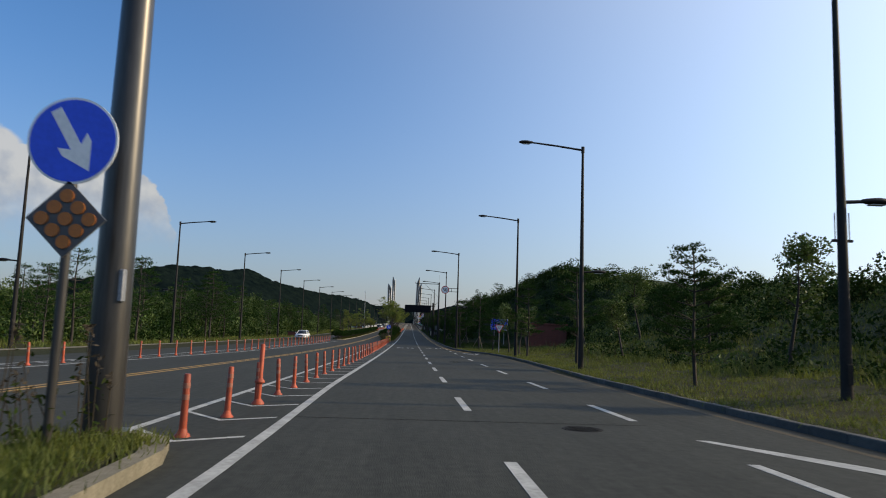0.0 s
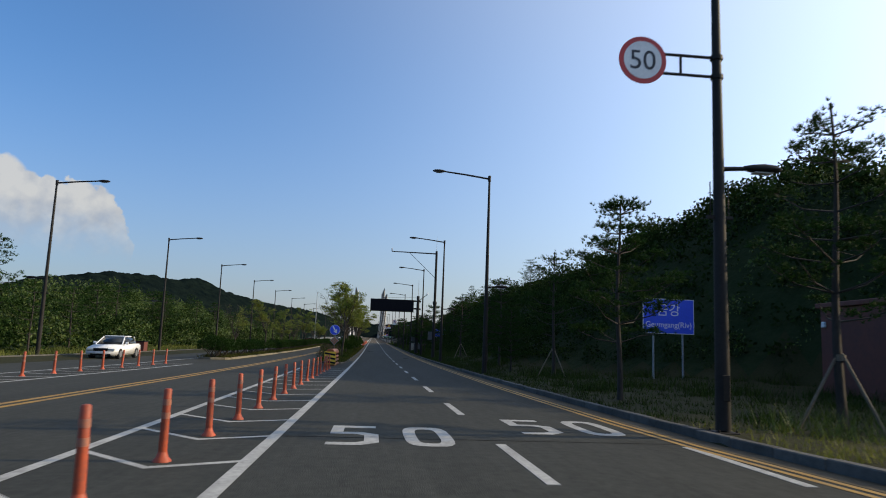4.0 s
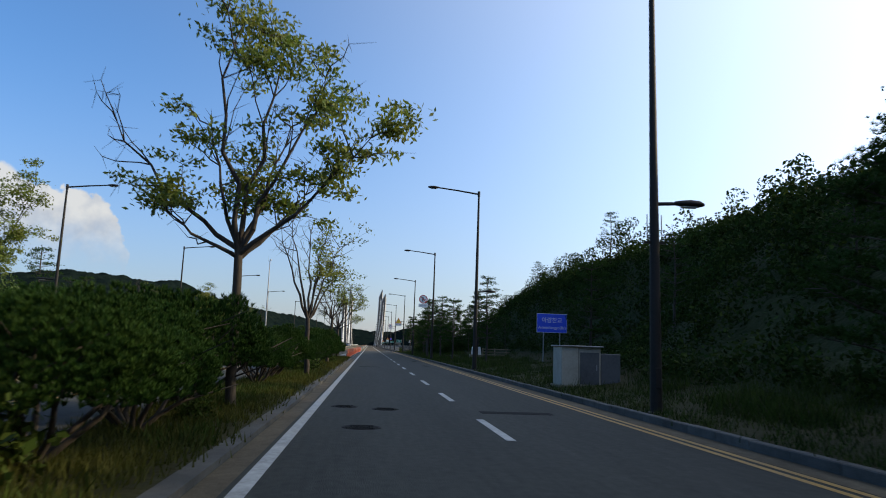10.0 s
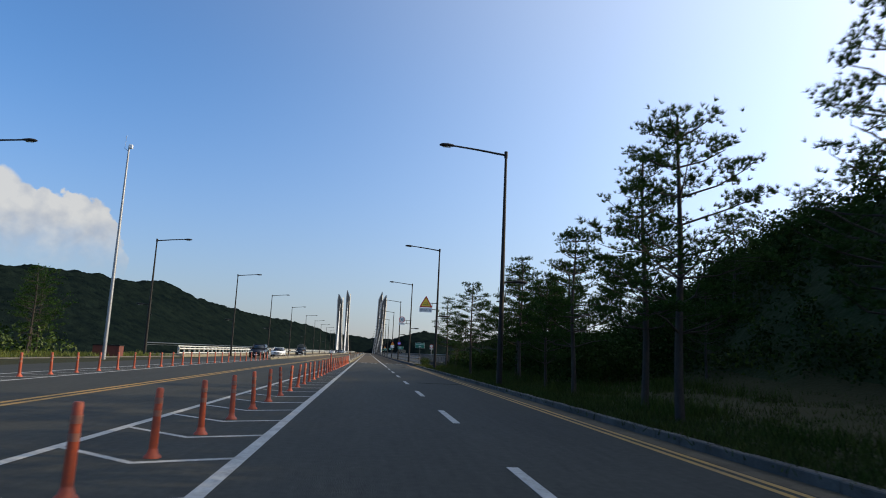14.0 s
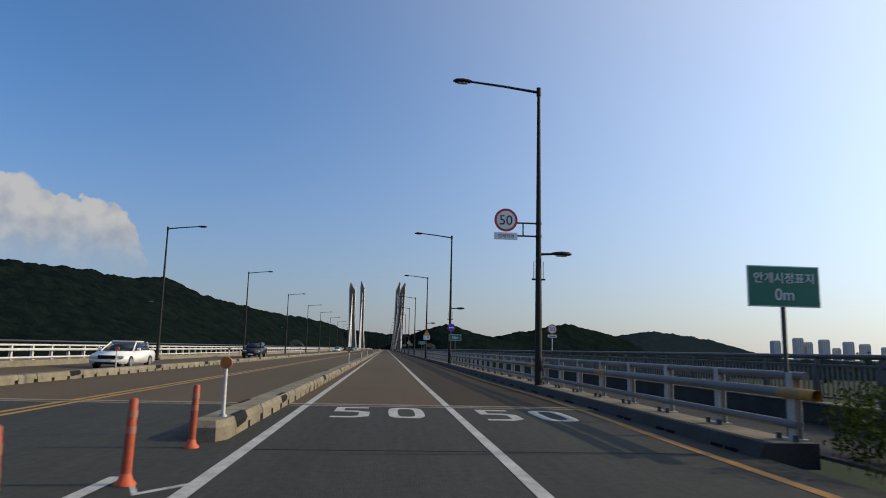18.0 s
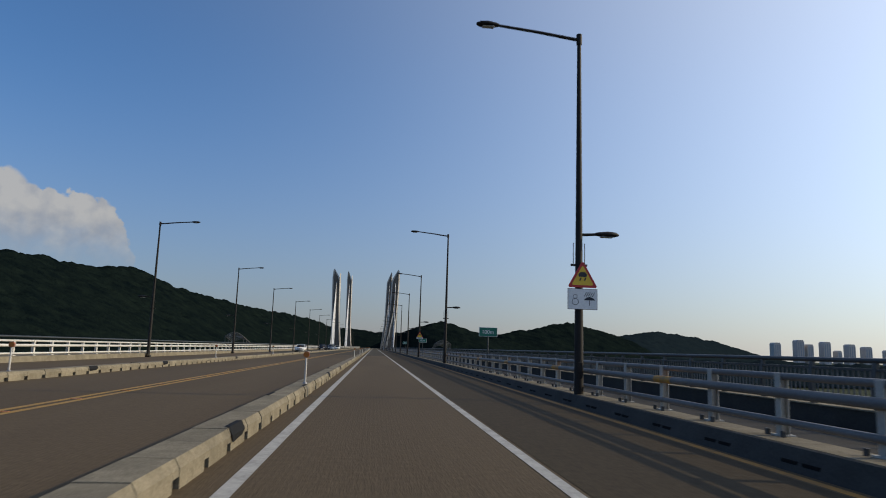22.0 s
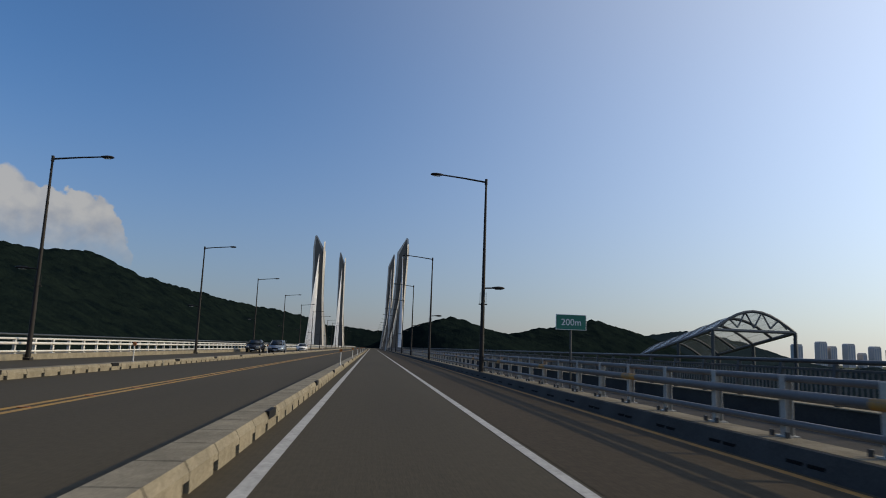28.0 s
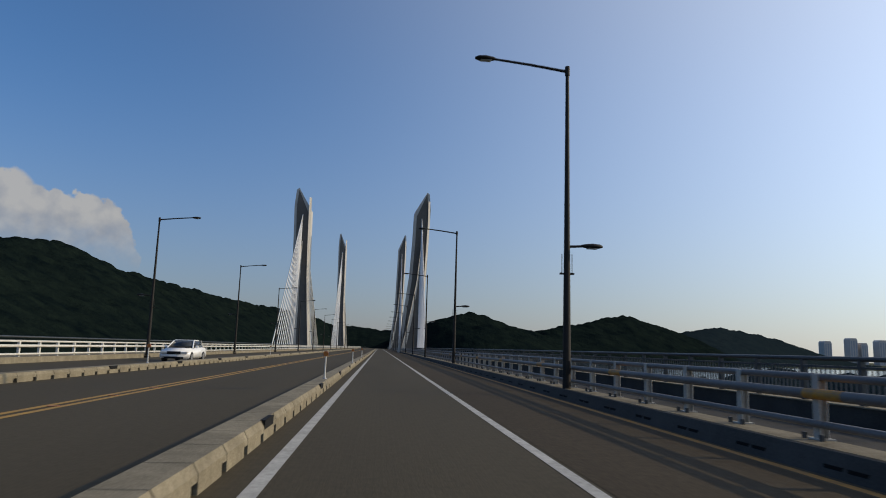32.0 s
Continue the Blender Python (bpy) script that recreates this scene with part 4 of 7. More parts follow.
for bx, first_y in ((-0.71, 310.4), (-9.75, 310.4)):
    wall = thing("block_barrier", (bx, first_y, 0), "low barrier of pale precast concrete blocks", "barrier")
    near = 150 if bx > -5 else 120
    for k in range(near):
        part("block", block_me, None, wall, at=(random.gauss(0, 0.006), k * PITCH, random.uniform(-0.006, 0.0)))
    end = [(-0.16, -0.78), (0.16, -0.78), (0.27, -0.5), (0.27, 0.0), (-0.27, 0.0), (-0.27, -0.5)]
    part("end_block", Geo().add([(x, y, 0.0) for x, y in end] + [(x, y, 0.19) for x, y in end] + [(x * 0.8, y * 0.9, 0.28) for x, y in end], [(i, (i + 1) % 6, 6 + (i + 1) % 6, 6 + i) for i in range(6)] + [(6 + i, 6 + (i + 1) % 6, 12 + (i + 1) % 6, 12 + i) for i in range(6)] + [tuple(range(12, 18))]), M["concrete"], wall, "rounded end block")
    far = Geo()
    for k in range(near, 525):
        block_geo(far, k * PITCH)
    tagged(part("block_run", far, M["concrete"], wall), kind="stuff")
    # near-black fill inside the modelled gaps deepens their shade by colour
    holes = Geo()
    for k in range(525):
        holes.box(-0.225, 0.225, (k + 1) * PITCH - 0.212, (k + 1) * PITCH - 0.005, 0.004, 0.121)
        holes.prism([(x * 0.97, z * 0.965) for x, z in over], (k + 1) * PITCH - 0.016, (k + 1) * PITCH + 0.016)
    tagged(part("joint_shade", holes, M["hole"], wall, "dark fill for the shade in drain notches and joints"), kind="stuff")
    for k in [0, 4] + list(range(13, 150, 8)):
        part("rubber_plate", plate_me, None, wall, "black rubber plate", at=(0, k * PITCH, 0))
    for k in range(2, 150, 16):
        part("rubber_plate", left_plate_me, None, wall, "black rubber plate", at=(0, k * PITCH, 0))
    rest = Geo()
    for k in range(157, 525, 8):
        rest.box(0.20, 0.275, k * PITCH + 0.05, k * PITCH + 0.8, 0.16, 0.288)
    tagged(part("rubber_edging", rest, M["black"], wall, "black rubber plates"), kind="stuff")


def marker_stick():
    ob = thing("marker_stick", (0, 0, 0), "slim white marker stick with a round amber reflector", "marker post", "white marker sticks on the barrier")
    part("stick", Geo().tube([(0, 0, 0), (0, 0, 0.86)], [0.03, 0.026], 8), M["rail_white"], ob)
    part("foot", Geo().tube([(0, 0, 0), (0, 0, 0.04)], [0.07, 0.05], 8), M["galv"], ob)
    d = part("reflector", Geo().tube([(0, -0.035, 0.80), (0, 0.035, 0.80)], 0.078, 16), M["amber"], ob, "round amber reflector")
    part("reflector_rim", Geo().tube([(0, -0.028, 0.80), (0, 0.028, 0.80)], 0.09, 16), M["orange_band"], d)
    return ob


stick = marker_stick()
stick_ys = [310.1, 344.2, 368.2, 390, 436.7, 462.5, 480, 525.3, 548.9, 570, 592.5, 615, 638]
stick.matrix_basis = pose(-0.62, stick_ys[0] + 0.2, 0.28)
for y in stick_ys[1:]:
    copy_thing(stick, pose(-0.60, y + 0.45, 0.28))
for y in (309.8, 330, 351, 393, 420, 447, 474, 520, 560, 604, 640):
    copy_thing(stick, pose(-9.75, y, 0.28))

# dirt gathered along the far foot of the barrier
random.seed(19)
dirt = Geo()
for k in range(230):
    y = 312 + k * 1.14
    w0, w1 = random.uniform(0.03, 0.12), random.uniform(0.03, 0.12)
    dirt.add([(-0.985, y, 0.004), (-0.985, y + 1.14, 0.004), (-0.985 - w1, y + 1.14, 0.004), (-0.985 - w0, y, 0.004)], [(0, 1, 2, 3)])
put("dirt_line", dirt, M["soil"], label="dark dirt gathered along the barrier foot", category="dirt", kind="structure")

# raised studs along the centre line
studs = tagged(new("road_studs"), "yellow raised studs along the centre line", "road stud", kind="structure")
for k, y in enumerate(np.arange(318, 760, 3.0)):
    put("stud", reflect_me, parent=studs, at=(-5.25, float(y), 0.002))

# ---- bridge parapets ----


def rail_post_geo(h):
    g = Geo()
    g.box(-0.05, 0.05, -0.011, 0.011, 0.0, h)
    g.box(-0.07, -0.05, -0.075, 0.075, 0.0, h, 0.004).box(0.05, 0.07, -0.075, 0.075, 0.0, h, 0.004)
    g.box(-0.12, 0.12, -0.14, 0.14, 0.0, 0.03)
    return g


def parapet(name, x, y0, y1, s, label, split):
    """A kerb upstand with drain slots, posts and three round rails; s points to the road."""
    near = s < 0
    foot = 0.20 if near else 0.30
    prof = [(x - 0.80, -0.14), (x - 0.79, -0.10), (x - 0.62, foot), (x + 0.14, foot), (x + 0.14, -0.14)] if near else [(x + 0.50, 0.0), (x + 0.46, 0.30), (x - 0.35, 0.30), (x - 0.35, 0.0)][::-1]
    # near kerb: shade in the dark body colour, sunlight in the pale cap
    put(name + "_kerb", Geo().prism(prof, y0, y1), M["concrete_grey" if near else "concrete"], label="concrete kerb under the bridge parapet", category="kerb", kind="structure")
    put(name + "_cap", Geo().box(x - 0.50 if near else x - 0.33, x + 0.12 if near else x + 0.45, y0, y1, foot - 0.004, foot + 0.006), M["concrete"], label="pale concrete top of the parapet kerb", category="kerb", kind="structure")
    rail = thing(name, (x, y0, foot), label, "guard rail")
    lift = 0.30 - foot
    tall = 0.84 + lift
    # near paints hold light: rails dark as if shaded, posts cream as if sunlit
    paint = M["rail" if near else "rail_white"]
    me = rail_post_geo(tall).mesh("post", M["rail_post"] if near else paint)
    bracket = Geo().box(-0.16, -0.10, -0.03, 0.03, 0.0, 0.10, 0.006).mesh("bracket", M["rail_dark"])
    rest = Geo()
    n = int((y1 - y0) / 2.12)
    for k in range(n):
        if k < split:
            p = part("post", me, None, rail, at=(0, 0.3 + k * 2.12, 0))
            if near:
                for q in (-0.20, 0.20):
                    part("bracket", bracket, None, p, at=(0, q, 0))
        else:
            yy = 0.3 + k * 2.12
            rest.box(-0.06, 0.06, yy - 0.07, yy + 0.07, 0.0, tall)
    tagged(part("far_posts", rest, paint, rail), kind="stuff")
    L = y1 - y0
    for nm, z, r, dx in (("top_rail", 0.80, 0.055, 0.0), ("middle_rail", 0.56, 0.075, s * 0.13), ("lower_rail", 0.14, 0.055, s * 0.13)):
        bar = Geo()
        for k in range(int(L / 8.48)):
            bar.tube([(dx, k * 8.48 + 0.01, z + lift), (dx, (k + 1) * 8.48 - 0.01, z + lift)], r, 10)
        part(nm, bar, paint, rail)
    if near:
        for k in range(40):
            part("warning_sleeve", Geo().tube([(s * 0.13, k * 8.48 - 0.42, 0.56 + lift), (s * 0.13, k * 8.48 + 0.42, 0.56 + lift)], 0.077, 12, False), M["sleeve"], rail, "worn yellow reflective sleeve")
        slots = Geo()
        for k in range(int(L / 2.12)):
            for q in (0.55, 1.0):
                slots.box(-0.735, -0.70, k * 2.12 + q, k * 2.12 + q + 0.34, -0.21, -0.155)
        tagged(part("drain_slotting", slots, M["hole"], rail, "dark drain slots in the kerb"), kind="stuff")
    return rail


parapet("parapet", 7.55, 308.6, 1250, -1, "grey steel bridge parapet with three round rails", 150)
parapet("far_parapet", -17.45, 300.0, 1250, 1, "white steel bridge parapet across the carriageway", 120)


def footway_rail(x, y0, y1, label):
    """A dark railing on the outer edge of the footway: stout posts, a round hand rail, a flat rail under it and pale upright bars."""
    rail = thing("footway_railing", (x, y0, 0.0), label, "railing")
    bay, low = 1.84, 0.47
    post_me = Geo().prism([(-0.05, low), (-0.075, 1.0), (-0.03, 1.36), (0.04, 1.36), (0.0, 1.0), (0.05, low)][::-1], -0.055, 0.055).mesh("post", M["rail_dark"])
    n = int((y1 - y0) / bay)
    rest = Geo()
    for k in range(n):
        if k < 150:
            part("post", post_me, None, rail, at=(0, k * bay, 0))
        else:
            rest.box(-0.05, 0.05, k * bay - 0.055, k * bay + 0.055, low, 1.36)
    tagged(part("far_posts", rest, M["rail_dark"], rail), kind="stuff")
    L = y1 - y0
    part("hand_rail", Geo().tube([(0, -0.05, 1.385), (0, L, 1.385)], 0.05, 8), M["rail_dark"], rail)
    part("upper_rail", Geo().box(-0.04, 0.04, 0, L, 1.19, 1.23), M["rail_dark"], rail)
    # lighter colour here imitates light on the rail's upper side
    part("rail_strip", Geo().box(-0.042, 0.042, 0, L, 1.231, 1.24), M["rail"], rail, "lighter strip for the lit top of the flat rail")
    part("bottom_rail", Geo().box(-0.03, 0.03, 0, L, 0.56, 0.60), M["rail_dark"], rail)
    bars = Geo()
    for k in range(int(min(L, 330) / 0.153)):
        bars.box(-0.016, 0.004, k * 0.153 - 0.012, k * 0.153 + 0.012, 0.60, 1.19)
    tagged(part("bar_infill", bars, M["rail"], rail, "pale upright bars"), kind="stuff")
    return rail


# pale concrete strip paints the sunlit top of the dark upstand
put("edge_strip", Geo().box(10.41, 10.80, 307.3, 1250, 0.451, 0.475), M["concrete"], label="thin pale strip for the lit top of the footway upstand", category="coping", kind="structure")
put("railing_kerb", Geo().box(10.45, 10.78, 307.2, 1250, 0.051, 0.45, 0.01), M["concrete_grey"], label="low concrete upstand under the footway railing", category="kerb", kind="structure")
put("railing_pier", Geo().box(10.42, 10.80, 306.85, 307.2, -0.2, 1.40, 0.02), M["concrete_grey"], label="plain concrete pier at the end of the footway railing", category="pier", kind="structure")
footway_rail(10.6, 307.4, 1250, "dark steel footway railing along the river side")
put("footway", Geo().box(7.70, 10.8, 307, 1250, 0.004, 0.05), M["concrete_grey"], label="plain concrete footway behind the parapet", category="footway", kind="structure")
put("footway", Geo().box(-20.7, -17.82, 300, 1250, 0.004, 0.20), M["concrete"], label="plain concrete footway across the carriageway", category="footway", kind="structure")
side = thing("footway_railing", (-20.5, 300, 0.2), "dark railing at the far edge of the bridge", "railing")
part("hand_rail", Geo().tube([(0, 0, 1.12), (0, 950, 1.12)], 0.06, 8), M["rail_dark"], side)
part("upper_rail", Geo().box(-0.025, 0.025, 0, 950, 0.90, 0.95), M["rail_dark"], side)
for k in range(160):
    part("post", Geo().box(-0.04, 0.04, -0.06, 0.06, 0, 1.1) if k == 0 else side_post, M["rail_dark"], side, at=(0, k * 2.6, 0))
    if k == 0:
        side_post = side.children[-1].data

# footpath from the bridge end across the verge
path = Geo()
way = ((307.0, 8.55, 10.40), (304.0, 8.6, 10.45), (301.0, 8.9, 10.7), (298.0, 9.6, 11.3), (295.0, 10.6, 12.2))
path.add([(x, y, z) for y, a, b in way for x, z in ((a, -0.2), (a, 0.14), (b, 0.14), (b, -0.2))], [(4 * j + i, 4 * j + 4 + i, 4 * j + 5 + i, 4 * j + 1 + i) for j in range(len(way) - 1) for i in range(3)] + [(0, 1, 2, 3), (19, 18, 17, 16)])
put("footpath", path, M["gutter"], label="pale concrete footpath leading off the bridge through the grass", category="footpath", kind="structure")

# ---- cable-stayed towers ----


def tower(y, s, cx, k, label):
    """A leaning blade with a slanted top, its bright edge, and fans of cables; s: the side it leans to, k: its size."""
    ob = thing("bridge_tower", (cx, y, -9.0), label, "bridge tower", "bridge towers")

    def spine(q, z):
        return (s * q, z + 9.0)

    outer = [(2.9, -9), (3.0, 0.8), (3.6, 12), (4.4, 22), (4.75, 33 * k), (5.1, 41.5 * k), (4.7, 46.2 * k), (4.0, 46.8 * k)]
    inner = [(0.4, 40.5 * k), (0.2, 33 * k), (-0.4, 22), (-1.6, 12), (-2.9, 0.8), (-3.4, -9)]
    if s < 0:
        outer = [(4.0, -9), (4.1, 0.8), (4.3, 12), (4.6, 22), (4.85, 33 * k), (5.1, 41.5 * k), (4.7, 46.2 * k), (4.0, 46.8 * k)]
        inner = [(0.4, 40.5 * k), (0.3, 33 * k), (0.1, 22), (-0.5, 12), (-1.5, 0.8), (-1.9, -9)]
    poly = [spine(q, z) for q, z in outer + inner]
    part("blade", Geo().prism(poly if s < 0 else poly[::-1], -2.4, 2.4), M["tower"], ob)
    edge = [(q - 0.7, z) for q, z in outer[:-1]] + [(q + 0.7, z - 1.0) for q, z in inner]
    poly = [spine(q, z) for q, z in edge]
    left_e = sorted((z, s * q) for q, z in (inner if s > 0 else outer))
    right_e = sorted((z, s * q) for q, z in (outer if s > 0 else inner))
    # added wedges, turned sunward, shape the bright lit streaks on the blade
    bands = [(31.0 * k, 0.0, 0.12), (20.0, 0.0, 0.6), (8.0, 0.0, 1.1), (-2.0, 0.0, 1.5)]
    fin, rim = Geo(), Geo()
    apex = (lerp(left_e, 31 * k) + lerp(right_e, 31 * k)) / 2
    rows, rows2 = [], []
    for z, _, wide in bands:
        f = max(0.0, (z + 2) / (31 * k + 2))
        x0 = lerp(left_e, z) * (1 - f) + apex * f + 0.25
        rows.append([(x0, -3.3, z + 9), (x0 + wide, -2.35, z + 9), (x0, -2.35, z + 9)])
    for z in (44.0 * k, 38 * k, 30 * k, 20.0, 10.0, -2.0):
        x1 = lerp(right_e, z)
        rows2.append([(x1 - 0.55, -3.0, z + 9), (x1 + 0.05, -2.35, z + 9), (x1 - 0.55, -2.35, z + 9)])
    for g, rr in ((fin, rows), (rim, rows2)):
        n = len(rr)
        g.add([v for row in rr for v in row], [(3 * i + a, 3 * i + b, 3 * i + 3 + b, 3 * i + 3 + a) for i in range(n - 1) for a, b in ((0, 1), (1, 2), (2, 0))] + [(0, 2, 1), (3 * n - 3, 3 * n - 2, 3 * n - 1)])
    part("slot_fin", fin, M["tower"], ob, "pale fin added to catch the sun like a lit leg")
    part("edge_rim", rim, M["tower"], ob, "pale wedge added to catch the sun along the edge")
    # darker plate colour imitates the blade's front lying in shade
    part("face_plate", Geo().prism(poly if s < 0 else poly[::-1], -2.46, -2.38), M["tower_face"], ob, "dark plate that puts shade on the tower's front")
    for d in (-1, 1):
        for i in range(11):
            top = 39.0 * k - i * 1.15 * k
            reach = 52 - i * 3.2
            a, b = spine(2.6, top), spine(1.6 if s > 0 else 1.2, 0.6)
            part("cable", Geo().tube([(a[0], d * 2.2, a[1]), (b[0], d * reach * (1.0 if k < 1.2 else 1.5), b[1])], 0.11, 6), M["cable"], ob)
    return ob


tower(766, 1, 9.3, 1.0, "leaning pale concrete bridge tower with white stay cables")
tower(762, -1, -19.4, 0.97, "leaning pale concrete bridge tower with a slanted top")
tower(962, 1, 9.3, 1.43, "tall leaning concrete bridge tower further along the bridge")
tower(968, -1, -20.3, 1.435, "tall leaning bridge tower behind the first pair")

# ---- signs ----


def disc(r, y0, y1, n=36):
    return Geo().tube([(0, y0, 0), (0, y1, 0)], r, n)


def round_sign(parent, z, r, rim, face, body="", ink="ink", x=0.0, y=-0.1, size=None):
    plate = part("sign_plate", disc(r, 0, 0.02), M[rim], parent, at=(x, y, z))
    part("sign_face", disc(r * 0.80, -0.004, 0.0), M[face], plate)
    if body:
        part("lettering", text_mesh(body, size or r * 1.05, M[ink], 0.002), None, plate, at=(0, -0.008, 0))
    part("sign_back", disc(r * 0.98, 0.02, 0.024), M["galv"], plate)
    return plate


def plate_sign(parent, x, z, w, h, rim, face, lines, ink, y=-0.1, border=0.02):
    plate = part("sign_plate", Geo().box(-w / 2, w / 2, 0, 0.02, -h / 2, h / 2, 0.004), M[rim], parent, at=(x, y, z))
    part("sign_face", Geo().box(-w / 2 + border, w / 2 - border, -0.004, 0.0, -h / 2 + border, h / 2 - border), M[face], plate)
    for body, size, dz in lines:
        part("lettering", text_mesh(body, size, M[ink], 0.002), None, plate, at=(0, -0.008, dz))
    part("sign_back", Geo().box(-w / 2 + 0.01, w / 2 - 0.01, 0.02, 0.024, -h / 2 + 0.01, h / 2 - 0.01), M["galv"], plate)
    return plate


def tri_sign(parent, x, z, w, up=True, rim="red", face="yellow", y=-0.1):
    h = w * 0.88
    q = 1 if up else -1

    def tri_poly(k):
        c = -h / 6 * q
        pts = []
        for px, pz in ((-w / 2, -h / 2 * q), (w / 2, -h / 2 * q), (0, h / 2 * q)):
            for f in (0.06, -0.06):
                a = math.atan2(pz - c, px)
                rr = math.hypot(px, pz - c) * 0.97
                pts.append((k * rr * math.cos(a - f * q if up else a + f * -q), c + k * rr * math.sin(a - f * q if up else a + f * -q)))
        return pts

    a, b = tri_poly(1.0), tri_poly(0.74)
    plate = part("sign_plate", Geo().prism(a, 0, 0.02), M[rim], parent, at=(x, y, z))
    part("sign_face", Geo().prism(b, -0.004, 0.0), M[face], plate)
    part("sign_back", Geo().prism(tri_poly(0.96), 0.02, 0.024), M["galv"], plate)
    return plate


def arms(parent, x0, x1, zs):
    for z in zs:
        part("bracket_arm", Geo().tube([(x0, 0, z), (x1, 0, z)], 0.03, 8), M["pole"], parent)
    part("bracket_brace", Geo().tube([((x0 * 2 + x1) / 3, 0, min(zs)), ((x0 * 2 + x1) / 3, 0, max(zs))], 0.025, 6), M["pole"], parent)
    for z in zs:
        part("clamp", Geo().tube([(x1 + 0.0, 0, z - 0.04), (x1, 0, z + 0.04)], 0.115, 10), M["pole"], parent)


s50 = thing("speed_sign", (7.5, 77.05, 0.0), "round speed limit sign 50 on a lamp post bracket", "road sign")
arms(s50, -1.05, 0.0, (6.55, 6.92))
round_sign(s50, 6.75, 0.45, "red", "white", "50", "ink", -1.45, -0.06, 0.52)

noover = thing("no_overtaking_sign", (7.44, 229.8, 0.0), "round no-overtaking sign with a white plate below it", "road sign")
arms(noover, -0.70, 0.0, (5.62, 6.14))
pl = round_sign(noover, 6.18, 0.44, "red", "white", "", "ink", -1.04, -0.06)
part("arrow_symbol", Geo().prism([(-0.10, -0.25), (0.02, -0.25), (0.0, -0.05), (0.05, 0.08), (-0.01, 0.2), (0.06, 0.18), (-0.06, 0.3), (-0.15, 0.15), (-0.09, 0.17), (-0.06, 0.08), (-0.12, -0.04)], -0.008, -0.004), M["ink"], pl)
part("slash", Geo().prism([(-0.27, 0.22), (-0.22, 0.27), (0.27, -0.22), (0.22, -0.27)], -0.011, -0.007), M["red"], pl)
part("car_symbol", Geo().box(0.06, 0.24, -0.008, -0.004, -0.08, 0.0, 0.0015), M["red"], pl)
plate_sign(noover, -1.04, 5.55, 0.92, 0.34, "white", "white", (("교량구간", 0.21, 0.0),), "ink", -0.06)

fog = thing("danger_sign", (7.52, 290.6, 0.0), "yellow danger triangle with a red rim over a white fog-area plate", "warning sign")
arms(fog, -0.72, 0.0, (5.42, 6.0))
pl = tri_sign(fog, -1.05, 6.12, 1.15, True, "red", "yellow", -0.06)
part("lettering", text_mesh("위 험", 0.17, M["ink"], 0.002), None, pl, at=(0, -0.008, -0.10))
part("lettering", text_mesh("DANGER", 0.125, M["ink"], 0.002), None, pl, at=(0, -0.008, -0.27))
plate_sign(fog, -1.05, 5.36, 1.15, 0.42, "white", "white", (("안개지역", 0.27, 0.0),), "ink", -0.06)

s50b = thing("speed_sign", (7.13, 323.1, 0.0), "round speed limit sign 50 over a small white plate", "road sign")
arms(s50b, -0.85, 0.0, (5.45, 5.92))
round_sign(s50b, 6.0, 0.42, "red", "white", "50", "ink", -1.2, -0.06, 0.5)
plate_sign(s50b, -1.2, 5.42, 0.84, 0.26, "white", "white", (("안개지역", 0.16, 0.0),), "ink", -0.06)

for y, top, big in ((309.0, "안개시정표지", "0m"), (355.8, "", "50m"), (408.0, "", "100m"), (459.0, "", "150m"), (509.0, "", "200m")):
    g = thing("distance_sign", (7.52, y, 0.25), "green fog-distance sign reading %s on a thin post" % big, "road sign", "green distance signs")
    part("post", Geo().tube([(0, 0, 0), (0, 0, 1.95)], 0.035, 8), M["rail_dark"], g)
    lines = ((big, 0.30, 0.0),) if not top else ((top, 0.17, 0.12), (big, 0.24, -0.12))
    if not top:
        plate_sign(g, 0.0, 2.12, 1.02, 0.50, "white", "green", lines, "white", -0.05, 0.018)
    else:
        plate_sign(g, 0.0, 2.12, 1.10, 0.60, "white", "green", lines, "white", -0.05, 0.018)

s20 = thing("speed_sign", (11.75, 339.7, 0.2), "small round speed limit sign 20 on a post behind the railing", "road sign")
part("post", Geo().tube([(0, 0, 0), (0, 0, 2.75)], 0.04, 8), M["galv"], s20)
round_sign(s20, 2.52, 0.29, "red", "white", "20", "ink", 0, -0.06, 0.32)
plate_sign(s20, 0, 2.1, 0.55, 0.17, "white", "white", (), "ink", -0.06)
part("plate_print", Geo().box(-0.2, 0.2, -0.075, -0.068, 2.07, 2.13), M["ink"], s20, "unreadable dark print")

